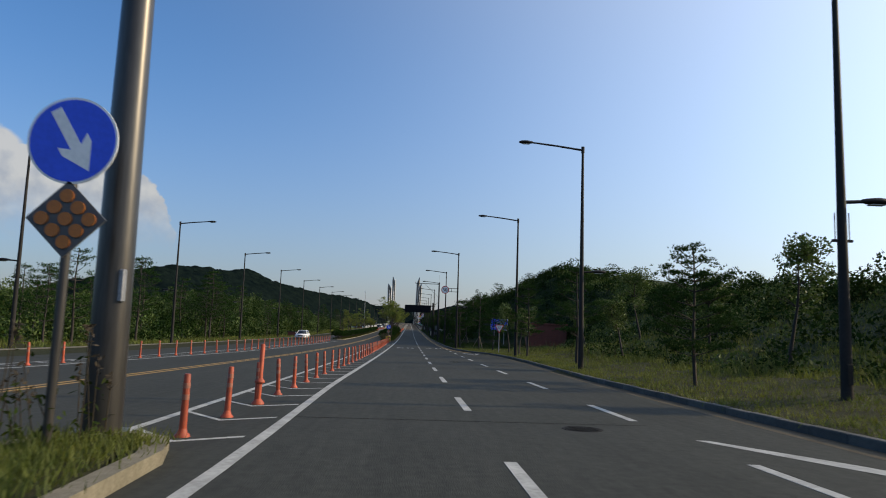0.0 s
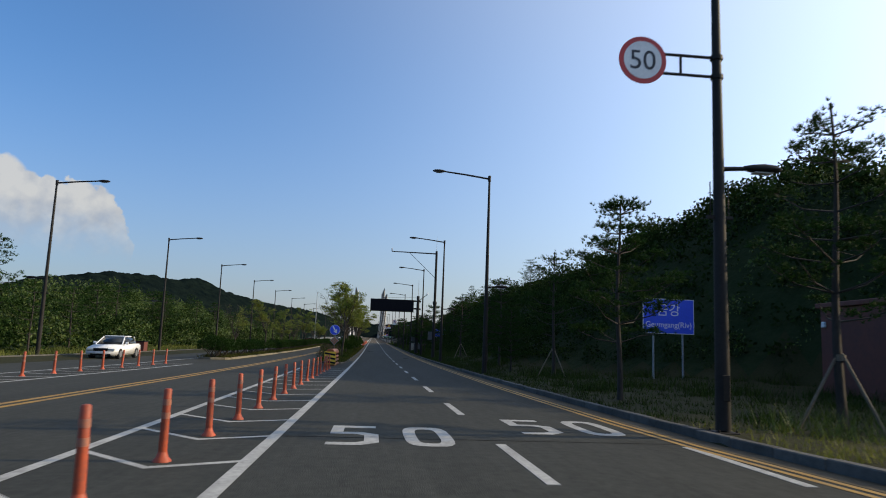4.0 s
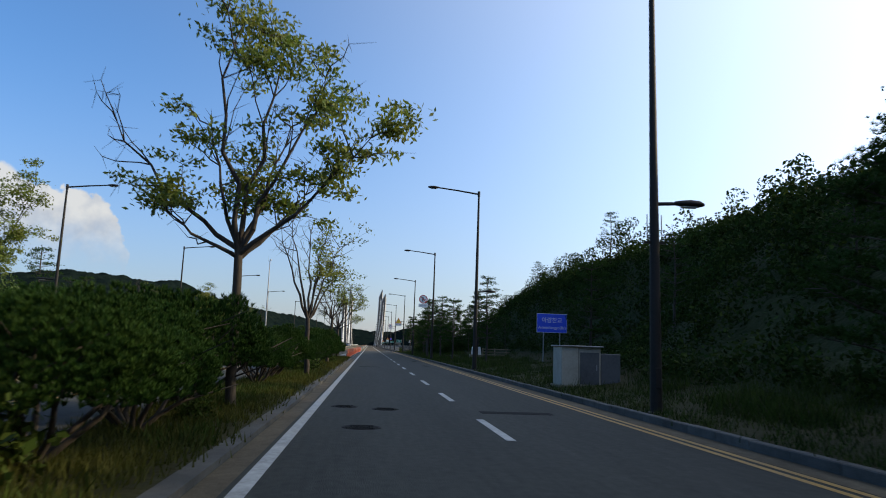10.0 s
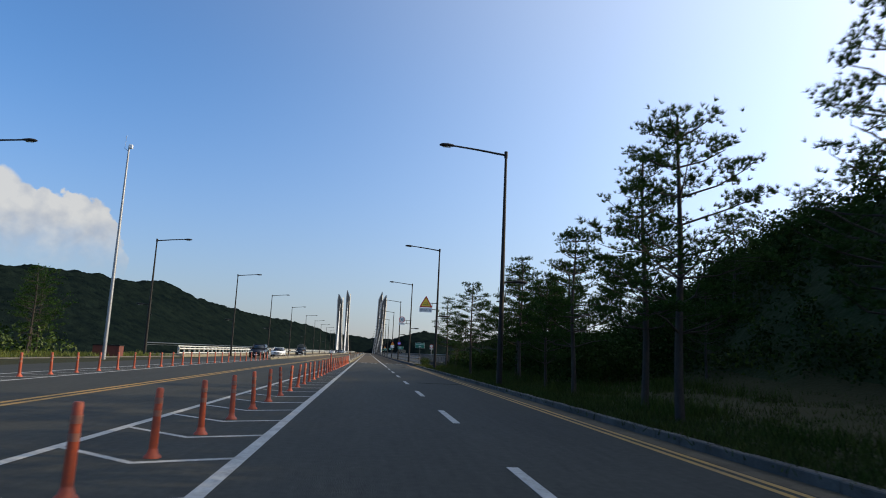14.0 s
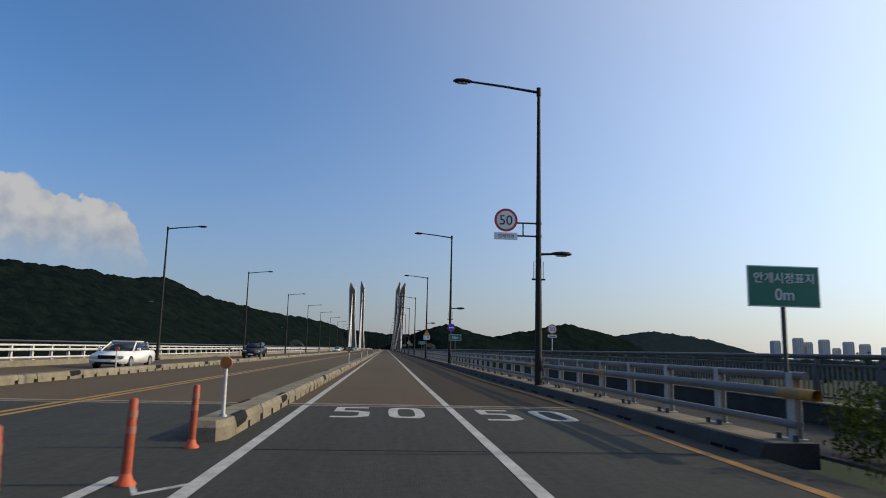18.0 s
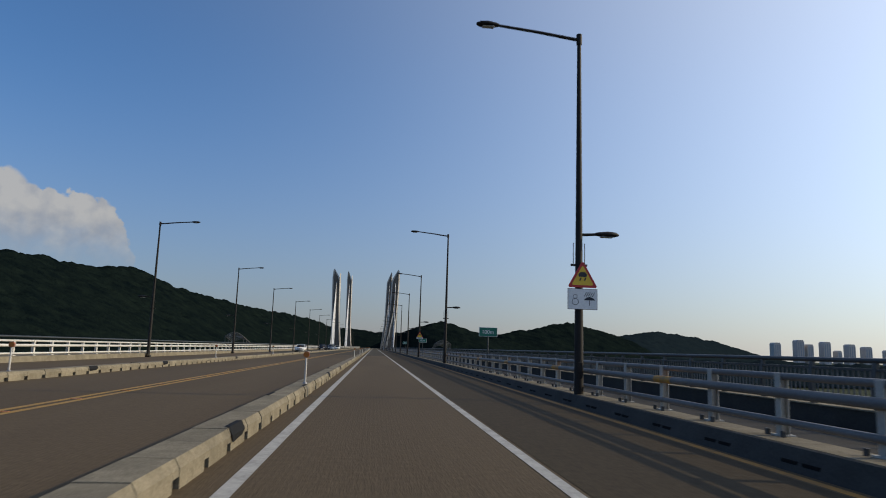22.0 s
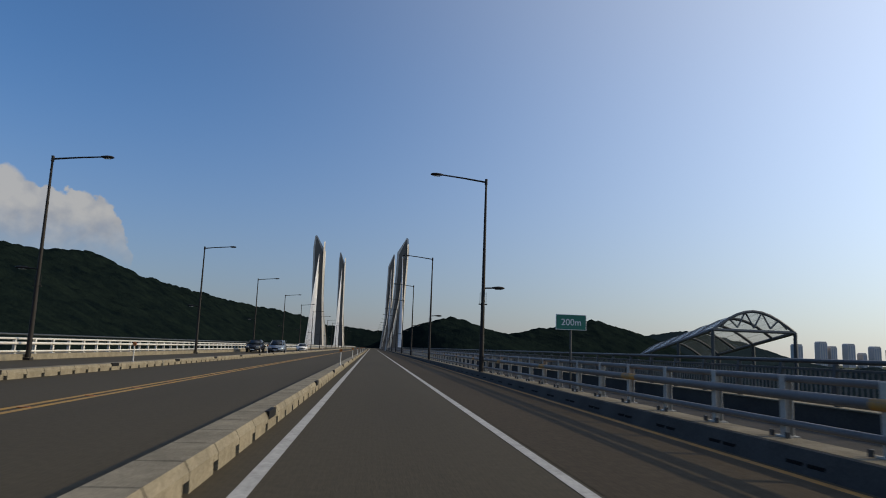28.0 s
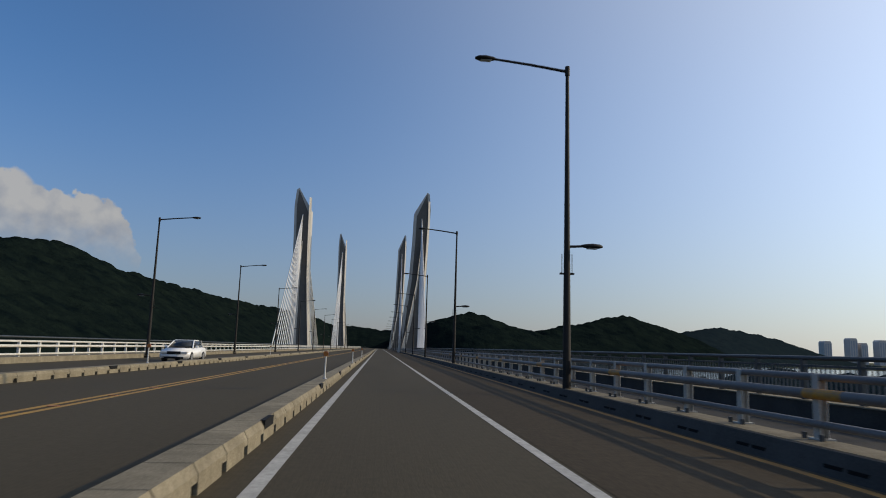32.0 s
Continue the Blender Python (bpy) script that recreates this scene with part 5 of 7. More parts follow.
ring = thing("no_parking_sign", (7.13, 356.3, 0.0), "blue round sign with a red rim on the lamp post", "road sign")
part("clamp", Geo().tube([(0, 0, 3.16), (0, 0, 3.30)], 0.135, 10), M["galv"], ring)
pl = round_sign(ring, 3.2, 0.33, "red", "blue", "", "ink", 0.10, -0.16)
part("print", Geo().box(-0.2, 0.2, -0.008, -0.004, -0.05, 0.05, 0.0015), M["white"], pl, "unreadable pale print")
for y in (390.0, 460.4):
    slip = thing("slippery_road_sign", (7.13, y, 0.0), "yellow slippery-road triangle over a white plate on the lamp post", "warning sign")
    part("clamp", Geo().tube([(0, 0, 3.0), (0, 0, 3.14)], 0.135, 10), M["galv"], slip)
    pl = tri_sign(slip, 0.06, 3.62 if y < 400 else 3.15, 0.84, True, "red", "yellow", -0.17)
    part("car_symbol", Geo().prism([(-0.11, -0.08), (0.11, -0.08), (0.13, -0.01), (0.07, 0.06), (-0.07, 0.06), (-0.13, -0.01)], -0.008, -0.004), M["ink"], pl)
    for q in (-0.07, 0.07):
        part("skid_symbol", Geo().prism([(q - 0.04, -0.19), (q, -0.19), (q + 0.04, -0.10), (q, -0.10)], -0.008, -0.004), M["ink"], pl)
    if y < 400:
        pl = plate_sign(slip, 0.06, 2.9, 0.88, 0.60, "ink", "white", (), "ink", -0.17, 0.012)
        part("snowman_symbol", Geo().tube([(-0.22, -0.006, -0.08), (-0.22, -0.004, -0.08)], 0.10, 16).tube([(-0.22, -0.006, 0.07), (-0.22, -0.004, 0.07)], 0.065, 16), M["ink"], pl)
        part("snowman_fill", Geo().tube([(-0.22, -0.009, -0.08), (-0.22, -0.007, -0.08)], 0.085, 16).tube([(-0.22, -0.009, 0.07), (-0.22, -0.007, 0.07)], 0.052, 16), M["white"], pl)
        part("umbrella_symbol", Geo().prism([(0.03, -0.03), (0.10, 0.04), (0.20, 0.07), (0.30, 0.04), (0.37, -0.03)], -0.008, -0.004), M["ink"], pl)
        part("umbrella_stick", Geo().box(0.19, 0.21, -0.008, -0.004, -0.18, -0.03, 0.001), M["ink"], pl)
        for q in range(5):
            part("rain_stroke", Geo().prism([(0.04 + q * 0.06, 0.08), (0.06 + q * 0.06, 0.08), (0.12 + q * 0.06, 0.2), (0.10 + q * 0.06, 0.2)], -0.008, -0.004), M["ink"], pl)
    else:
        plate_sign(slip, 0.06, 2.72, 0.8, 0.22, "white", "white", (), "ink", -0.17, 0.012)
        part("plate_print", Geo().box(-0.24, 0.36, -0.186, -0.178, 2.67, 2.77), M["ink"], slip, "unreadable dark print")

for nm, x, y, z0, w, h, lines in (("river_sign", 14.85, 95.5, 2.42, 2.45, 1.6, (("금강", 0.62, 0.30), ("Geumgang(Riv)", 0.36, -0.42))), ("bridge_name_sign", 16.25, 216.4, 2.90, 2.6, 1.58, (("아람찬교", 0.48, 0.26), ("Aramchangyo(Br)", 0.33, -0.40)))):
    g = thing(nm, (x, y, ground_z(x, y) - 0.05), "blue place-name sign with white lettering on two steel posts", "road sign")
    base = ground_z(x, y) - 0.05
    for q in (-0.7, 0.7):
        part("post", Geo().tube([(q, 0, -1.3), (q, 0, z0 + h - 0.1 - base)], 0.05, 8), M["galv"], g)
    plate_sign(g, 0, z0 + h / 2 - base, w, h, "white", "blue", lines, "white", -0.08, 0.03)

yld = thing("give_way_sign", (10.4, 62.0, 0.1), "white give-way triangle with a red rim on a grey post", "road sign")
part("post", Geo().tube([(0, 0, 0), (0, 0, 2.5)], 0.038, 8), M["galv"], yld)
pl = tri_sign(yld, 0, 2.22, 0.86, False, "red", "white", -0.06)
part("lettering", text_mesh("양보", 0.20, M["ink"], 0.002), None, pl, at=(0, -0.008, 0.17))
part("lettering", text_mesh("YIELD", 0.11, M["ink"], 0.002), None, pl, at=(0, -0.008, 0.02))


def keep_right(x, y, z, drop=0.0, board="cabinet_grey", size=1.0):
    """A blue disc with a white arrow over a diamond of amber reflectors, on one post."""
    ob = thing("arrow_sign", (x, y, z), "round blue arrow sign over a diamond of amber reflectors", "road sign")
    part("post", Geo().tube([(0, 0, 0), (0.03, 0, 3.6 - drop)], 0.05, 10), M["steel"], ob)
    pl = part("sign_plate", disc(0.47 * size, 0, 0.02, 40), M["white"], ob, at=(0.02, -0.08, 3.2 - drop))
    part("sign_face", disc(0.445 * size, -0.004, 0.0, 40), M["blue"], pl)
    a = math.radians(31)
    arrow = [(q * size, w * size) for q, w in ((-0.06, 0.38), (0.06, 0.38), (0.06, -0.08), (0.17, 0.0), (0.17, -0.10), (0, -0.38), (-0.17, -0.10), (-0.17, 0.0), (-0.06, -0.08))]
    part("arrow", Geo().prism([(q * math.cos(a) - w * math.sin(a), q * math.sin(a) + w * math.cos(a)) for q, w in arrow][::-1], -0.008, -0.004), M["white"], pl)
    d = part("reflector_board", Geo().prism([(0, -0.41 * size), (0.41 * size, 0), (0, 0.41 * size), (-0.41 * size, 0)], 0, 0.03), M[board], ob, at=(0.02, -0.08, 2.36 - drop * 0.95))
    for i in range(3):
        for j in range(3):
            q, w = (i - 1) * 0.122 * size, (j - 1) * 0.122 * size
            part("reflector", Geo().tube([(q + w - 0.0, -0.02, w - q), (q + w, 0.0, w - q)], 0.072 * size, 14), M["amber"], d)
    return ob


keep_right(-1.52, 7.2, 0.13)
keep_right(-1.53, 117.3, 0.13, 0.88, "galv", 0.82)

# thick steel mast on the small island
mast = thing("steel_mast", (-1.46, 8.3, 0.13), "thick tapered brushed-steel mast rising from the island", "mast")
part("shaft", Geo().tube([(0, 0, 0), (0, 0, 4.0), (0.02, 0, 9.5)], [0.225, 0.20, 0.155], 28), M["steel"], mast)
part("hand_hole_cover", Geo().box(0.12, 0.20, -0.19, -0.10, 1.55, 1.95, 0.02), M["galv"], mast)
part("base_flange", Geo().tube([(0, 0, -0.02), (0, 0, 0.04)], 0.31, 20), M["steel"], mast)

# camera mast and message board
cctv = thing("camera_mast", (7.92, 139.0, 0.1), "tall dark mast with a long braced arm and a camera", "mast")
part("pole", Geo().tube([(0, 0, 0), (0, 0, 5), (0, 0, 11.75)], [0.17, 0.15, 0.12], 14), M["pole"], cctv)
part("arm", Geo().tube([(0, 0, 11.45), (-4.95, 0, 11.5)], [0.075, 0.05], 8), M["pole"], cctv)
part("stay", Geo().tube([(-3.0, 0, 11.45), (0, 0, 8.7)], 0.025, 6), M["pole"], cctv)
part("lightning_rod", Geo().tube([(0, 0, 11.7), (0, 0, 13.5)], [0.02, 0.008], 6), M["galv"], cctv)
part("camera_box", Geo().box(-5.0, -4.86, -0.1, 0.1, 11.55, 11.85, 0.02), M["white"], cctv)
part("collar", Geo().tube([(0, 0, 5.75), (0, 0, 5.9), (0, 0, 6.1), (0, 0, 6.25)], [0.15, 0.22, 0.22, 0.15], 14), M["pole"], cctv)
part("equipment_box", Geo().box(-0.60, -0.16, -0.2, 0.25, 2.0, 2.88, 0.02), M["cabinet_grey"], cctv, "grey equipment box")

vms = thing("message_board", (7.62, 163.0, 0.1), "large unlit electronic message board on a cantilever mast", "message board")
part("mast", Geo().tube([(0, 0, 0), (0, 0, 4), (0, 0, 8.3)], [0.24, 0.22, 0.20], 16), M["pole"], vms)
for z in (6.45, 7.55):
    part("cantilever", Geo().box(-1.2, 0.35, -0.12, 0.12, z - 0.11, z + 0.11, 0.01), M["pole"], vms)
board = part("board", Geo().box(-6.85, -0.62, -0.35, 0.1, 5.98, 7.68, 0.03), M["black"], vms)
part("screen", Geo().box(-6.75, -0.72, -0.362, -0.35, 6.10, 7.58), M["screen"], board, "dark unlit screen")
WZ, W0, W1 = 5.98, 0.10, 0.86
walk_grid = part("service_walkway", Geo().box(-6.85, -0.45, W1 - 0.04, W1, WZ - 0.03, WZ + 0.02).box(-6.85, -0.45, W0, W0 + 0.04, WZ - 0.03, WZ + 0.02), M["pole"], vms, "dark steel service walkway with mesh floor")
for k in range(12):
    part("grating_bar", Geo().box(-6.85 + k * 0.57, -6.81 + k * 0.57, W0, W1, WZ - 0.03, WZ + 0.02), M["pole"], walk_grid)
    part("guard_post", Geo().box(-6.85 + k * 0.57, -6.83 + k * 0.57, W1 - 0.03, W1, WZ, WZ + 0.9), M["pole"], walk_grid)
mesh_floor = Geo()
for k in range(30):
    mesh_floor.box(-6.84, -0.46, W0 + 0.05 + k * 0.022, W0 + 0.056 + k * 0.022, WZ - 0.004, WZ + 0.002)
tagged(part("floor_mesh", mesh_floor, M["galv"], walk_grid, "fine steel mesh floor"), kind="stuff")
part("outreach_arm", Geo().tube([(0.1, -0.1, 7.6), (1.15, -3.0, 8.45)], [0.05, 0.04], 8), M["pole"], vms)
dome = part("dome_camera", Geo().tube([(1.1, -2.9, 8.40), (1.1, -2.9, 8.50), (1.1, -2.9, 8.62)], [0.15, 0.15, 0.06], 12), M["white"], vms)
part("lightning_rod", Geo().tube([(0, 0, 8.2), (0, 0, 10.6)], [0.025, 0.015], 6), M["galv"], vms)
part("signal_cable", Geo().tube([(0, 0, 8.15), (-2.5, 0, 8.02), (-5.0, 0, 7.85), (-6.0, 0, 7.66)], 0.015, 5), M["black"], vms)
part("bracket_knob", Geo().tube([(0.2, 0, 7.5), (0.42, 0, 7.5)], 0.11, 10).tube([(0.2, 0, 6.4), (0.42, 0, 6.4)], 0.11, 10), M["pole"], vms)
part("mast_box", Geo().box(-0.75, -0.28, -0.16, 0.2, 1.5, 2.7, 0.02), M["cabinet_grey"], vms, "grey control box")

# antenna mast on the far side
am = thing("antenna_mast", (-16.7, 279.0, 0.0), "slim weather mast with a small antenna at its tip", "mast")
part("pole", Geo().tube([(0, 0, -1.0), (0, 0, 7), (0, 0, 15.4)], [0.14, 0.11, 0.06], 10), M["galv"], am)
part("antenna", Geo().tube([(-0.3, 0, 15.2), (-0.25, 0, 16.2)], 0.012, 5).tube([(-0.3, 0, 15.2), (0, 0, 15.0)], 0.02, 5), M["galv"], am)
part("sensor", Geo().box(0.0, 0.25, -0.1, 0.1, 15.2, 15.5, 0.02), M["white"], am)

# ---- wooded ridges beyond the river plain ----


def canopy(x, y, cell, amp):
    """Rounded crowns: height of a field of domes."""
    d = noise.voronoi((x / cell, y / cell, 0.0))[0][0]
    return amp * (1.0 - min(d, 0.9) ** 2) + 0.6 * amp * noise.noise((x / (4 * cell), y / (4 * cell), 2.0))


def ridge(name, pts, half, along, cell, amp, step, cross, label, material="wood_far"):
    """A long wooded ridge: crest points (s, height), ground line 'along' gives (x, y) for s and the way across."""
    s0, s1 = pts[0][0], pts[-1][0]
    ss, qq = np.arange(s0, s1, step), np.linspace(-1, 1, cross)
    v = []
    for s in ss:
        h = lerp(pts, s)
        for q in qq:
            ox, oy, dx, dy = along(s)
            x, y = ox + dx * q * half, oy + dy * q * half
            fall = 1 - abs(q) ** 1.12
            bulge = 1 + 0.16 * noise.noise((x * 0.008, y * 0.008, 7.0)) * (1 - fall)
            z = RIVER_Z + (h - RIVER_Z) * fall * bulge + canopy(x, y, cell, amp) * (0.35 + 0.65 * fall)
            v.append((x, y, z - 0.35 * amp))
    n = len(qq)
    f = [(j * n + i, j * n + i + 1, (j + 1) * n + i + 1, (j + 1) * n + i) for j in range(len(ss) - 1) for i in range(n - 1)]
    return put(name, Geo().add(v, f, True), M[material], label=label, category="wooded hill", kind="structure")


ridge("hill_left", LEFT_RIDGE, 170, lambda s: (lerp(LEFT_CREST, s), s, min(1.0, -lerp(LEFT_CREST, s) * 0.6 / 170), 0), 9.0, 6.0, 3.2, 110, "long dark green wooded ridge beside the river")
R_HILL = ((18, -6), (30, 8), (40, 18), (58, 26), (76, 30), (90, 28), (103, 24), (125, 20), (145, 18), (162, 20), (190, 27), (215, 31), (245, 38), (272, 43), (290, 42), (304, 39), (345, 35), (386, 28), (430, 15), (480, -6))
ridge("hill_right", R_HILL, 95, lambda s: (s, 1130 + (s - 78) * 0.93, 0.68, -0.73), 7.0, 5.0, 2.5, 60, "dark wooded hills across the river")
R_HILL2 = ((330, -6), (360, 14), (386, 27), (428, 35), (495, 42), (560, 40), (650, 35), (700, 33), (768, 24), (870, 10), (960, 0), (1000, -6))
ridge("hill_far", R_HILL2, 100, lambda s: (s, 1130 + (s - 78) * 0.93, 0.68, -0.73), 8.0, 5.0, 4.0, 50, "wooded hill behind the river bend, haze put into its colour", material="wood_hazy")
F_HILL = ((-700, 50), (-500, 80), (-300, 66), (-200, 55), (-90, 46), (0, 40), (60, 38), (140, 30), (260, -6))
ridge("hill_end", F_HILL, 300, lambda s: (s, 2150, 0, 1), 12.0, 6.0, 6.0, 40, "low wooded hills at the far end of the bridge")

BANK = ((24, -8), (34, -2.0), (60, -0.6), (200, -0.2), (500, -0.2), (900, -0.4))
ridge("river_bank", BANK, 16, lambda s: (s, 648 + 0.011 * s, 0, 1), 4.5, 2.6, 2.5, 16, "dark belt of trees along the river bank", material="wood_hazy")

# apartment towers across the river
random.seed(3)
for x, w, h in ((1203, 27, 52), (1277, 28, 62), (1308, 24, 50), (1362, 29, 59), (1402, 16, 34), (1442, 28, 54), (1496, 28, 48), (1570, 30, 40), (1650, 28, 52), (1730, 30, 46)):
    b = thing("apartment_tower", (x, 2300, RIVER_Z), "pale distant apartment tower with a notched roof", "apartment tower", "apartment towers across the river")
    top, w = h + 9, w * 0.8
    part("wall", Geo().prism([(-w / 2, 0), (-w / 2, top - 4), (-w / 2 + 4, top), (w / 2 - 3, top), (w / 2, top - 6), (w / 2, 0)][::-1], -12, 12), M["facade"], b)
    for k in range(3):
        part("window_band", Geo().box(-w / 2 + 3 + k * w / 3.2, -w / 2 + 3 + k * w / 3.2 + w / 6, -12.3, -12.0, 3, top - 7), M["facade_dark"], b)

# ---- plants ----
rng = np.random.default_rng(7)


def raw_mesh(name, verts, per, material):
    """A mesh of many separate faces with the same number of corners each."""
    verts = np.asarray(verts, np.float32).reshape(-1, 3)
    n = len(verts) // per
    me = bpy.data.meshes.new(name)
    me.vertices.add(len(verts))
    me.vertices.foreach_set("co", verts.ravel())
    me.loops.add(n * per)
    me.loops.foreach_set("vertex_index", np.arange(n * per, dtype=np.int32))
    me.polygons.add(n)
    me.polygons.foreach_set("loop_start", np.arange(0, n * per, per, dtype=np.int32))
    me.materials.append(material)
    me.update(calc_edges=True)
    me.validate()
    return me


def unit(n):
    v = rng.normal(size=(n, 3))
    return v / np.linalg.norm(v, axis=1, keepdims=True)


def leaves(name, centres, size, material, aspect=0.55, lift=0.35):
    """Pointed four-cornered leaves, turned at random and leaning to the light."""
    c = np.asarray(centres, float)
    n = len(c)
    a, b = unit(n), unit(n)
    up = unit(n) + np.array([0.25, 0, lift])
    b = np.cross(a, up)
    b /= np.linalg.norm(b, axis=1, keepdims=True) + 1e-9
    L = (np.broadcast_to(size, (n,)) * rng.uniform(0.65, 1.35, n))[:, None]
    v = np.stack([c - a * L / 2, c + b * L * aspect / 2 - a * L * 0.08, c + a * L / 2, c - b * L * aspect / 2 - a * L * 0.08], 1)
    return raw_mesh(name, v, 4, material)


def needles(name, centres, ways, material, count=22, length=0.2, width=0.014):
    """Tufts of needles that fan out round a direction."""
    c = np.repeat(np.asarray(centres, float), count, 0)
    w = np.repeat(np.asarray(ways, float), count, 0) + 0.75 * unit(len(c))
    w /= np.linalg.norm(w, axis=1, keepdims=True)
    s = np.cross(w, unit(len(c)))
    s /= np.linalg.norm(s, axis=1, keepdims=True) + 1e-9
    L = length * rng.uniform(0.7, 1.25, (len(c), 1))
    v = np.stack([c - s * width, c + s * width, c + w * L], 1)
    return raw_mesh(name, v, 3, material)


def limbs(segs, n=6):
    g = Geo()
    for a, b, r0, r1 in segs:
        g.tube([a, b], [r0, r1], n, False)
    return g


def broadleaf(seed, fork, leaders, leafy, bare_x, lean=0.0, label="young street tree with a forked trunk and thin yellow-green leaves"):
    """A trunk that forks into leaders ending at (dx, z), each with side branches and twigs; twigs west of bare_x carry few leaves."""
    r = random.Random(seed)
    wood, tips = [], []

    def limb(a, b, r0, r1, steps, sag, jit):
        """A curved limb from a to b; returns its points."""
        pts = [a]
        for k in range(1, steps + 1):
            f = k / steps
            p = a.lerp(b, f)
            p = p + Vector((0, 0, -sag * math.sin(math.pi * f))) + Vector((r.gauss(0, jit), r.gauss(0, jit), r.gauss(0, jit * 0.6))) * (1 if k < steps else 0)
            pts.append(p)
        for k in range(steps):
            wood.append((pts[k], pts[k + 1], r0 + (r1 - r0) * k / steps, r0 + (r1 - r0) * (k + 1) / steps))
        return pts

    top = Vector((lean, 0, fork))
    limb(Vector((0, 0, -0.1)), top, 0.135, 0.105, 5, 0.0, 0.018)
    wood.append((Vector((0, 0, -0.12)), Vector((0, 0, 0.12)), 0.20, 0.135))
    for dx, z in leaders:
        dx, z = dx * 0.84, fork + (z - fork) * 0.9
        dy = r.uniform(-1.0, 1.0) * (0.5 + 0.32 * abs(z - fork))
        end = Vector((dx, dy, z))
        start = top + Vector((0, 0, r.uniform(-0.25, 0.05)))
        far = (end - start).length
        pts = limb(start, end, 0.045 + 0.006 * far, 0.012, 7, 0.13 * abs(dx) * 0.6, 0.05 * far * 0.35)
        for k in range(3, 8):
            for _ in range(1 if k < 5 else 2):
                d = (pts[min(k, 7)] - pts[k - 1]).normalized()
                out = Vector((r.gauss(0, 1), r.gauss(0, 1), r.gauss(0.25, 0.6))).normalized()
                reach = far * r.uniform(0.14, 0.30) * (1.15 - 0.07 * k) + 0.25
                tip = pts[k] + (d * 0.75 + out * 0.8).normalized() * reach
                sub = limb(pts[k], tip, 0.020, 0.008, 3, 0.04, 0.05)
                for q in sub[2:]:
                    for _ in range(3):
                        t = q + Vector((r.gauss(0, 0.26), r.gauss(0, 0.26), r.gauss(0.06, 0.2)))
                        wood.append((q, t, 0.007, 0.003))
                        tips.append(t)
    pts = []
    for t in tips:
        dens = 1.0 if t.x > bare_x else 0.10
        dens *= min(1.0, max(0.0, (0.85 if bare_x < -5 else 0.55) + 2.6 * noise.noise((t.x * 0.6 + seed, t.y * 0.6, t.z * 0.75))))
        dens *= smooth(fork + 0.4, fork + 1.6, t.z)
        if r.random() > dens:
            continue
        for _ in range(int(leafy * 2.4)):
            pts.append((t.x + r.gauss(0, 0.20), t.y + r.gauss(0, 0.20), t.z + r.gauss(0, 0.085) - 0.04))
    ob = thing("street_tree", (0, 0, 0), label, "tree", "median trees")
    part("trunk", limbs(wood, 6), M["bark"], ob)
    part("crown", leaves("crown", pts, 0.15, M["leaf_gold"], 0.42), None, ob)
    return ob


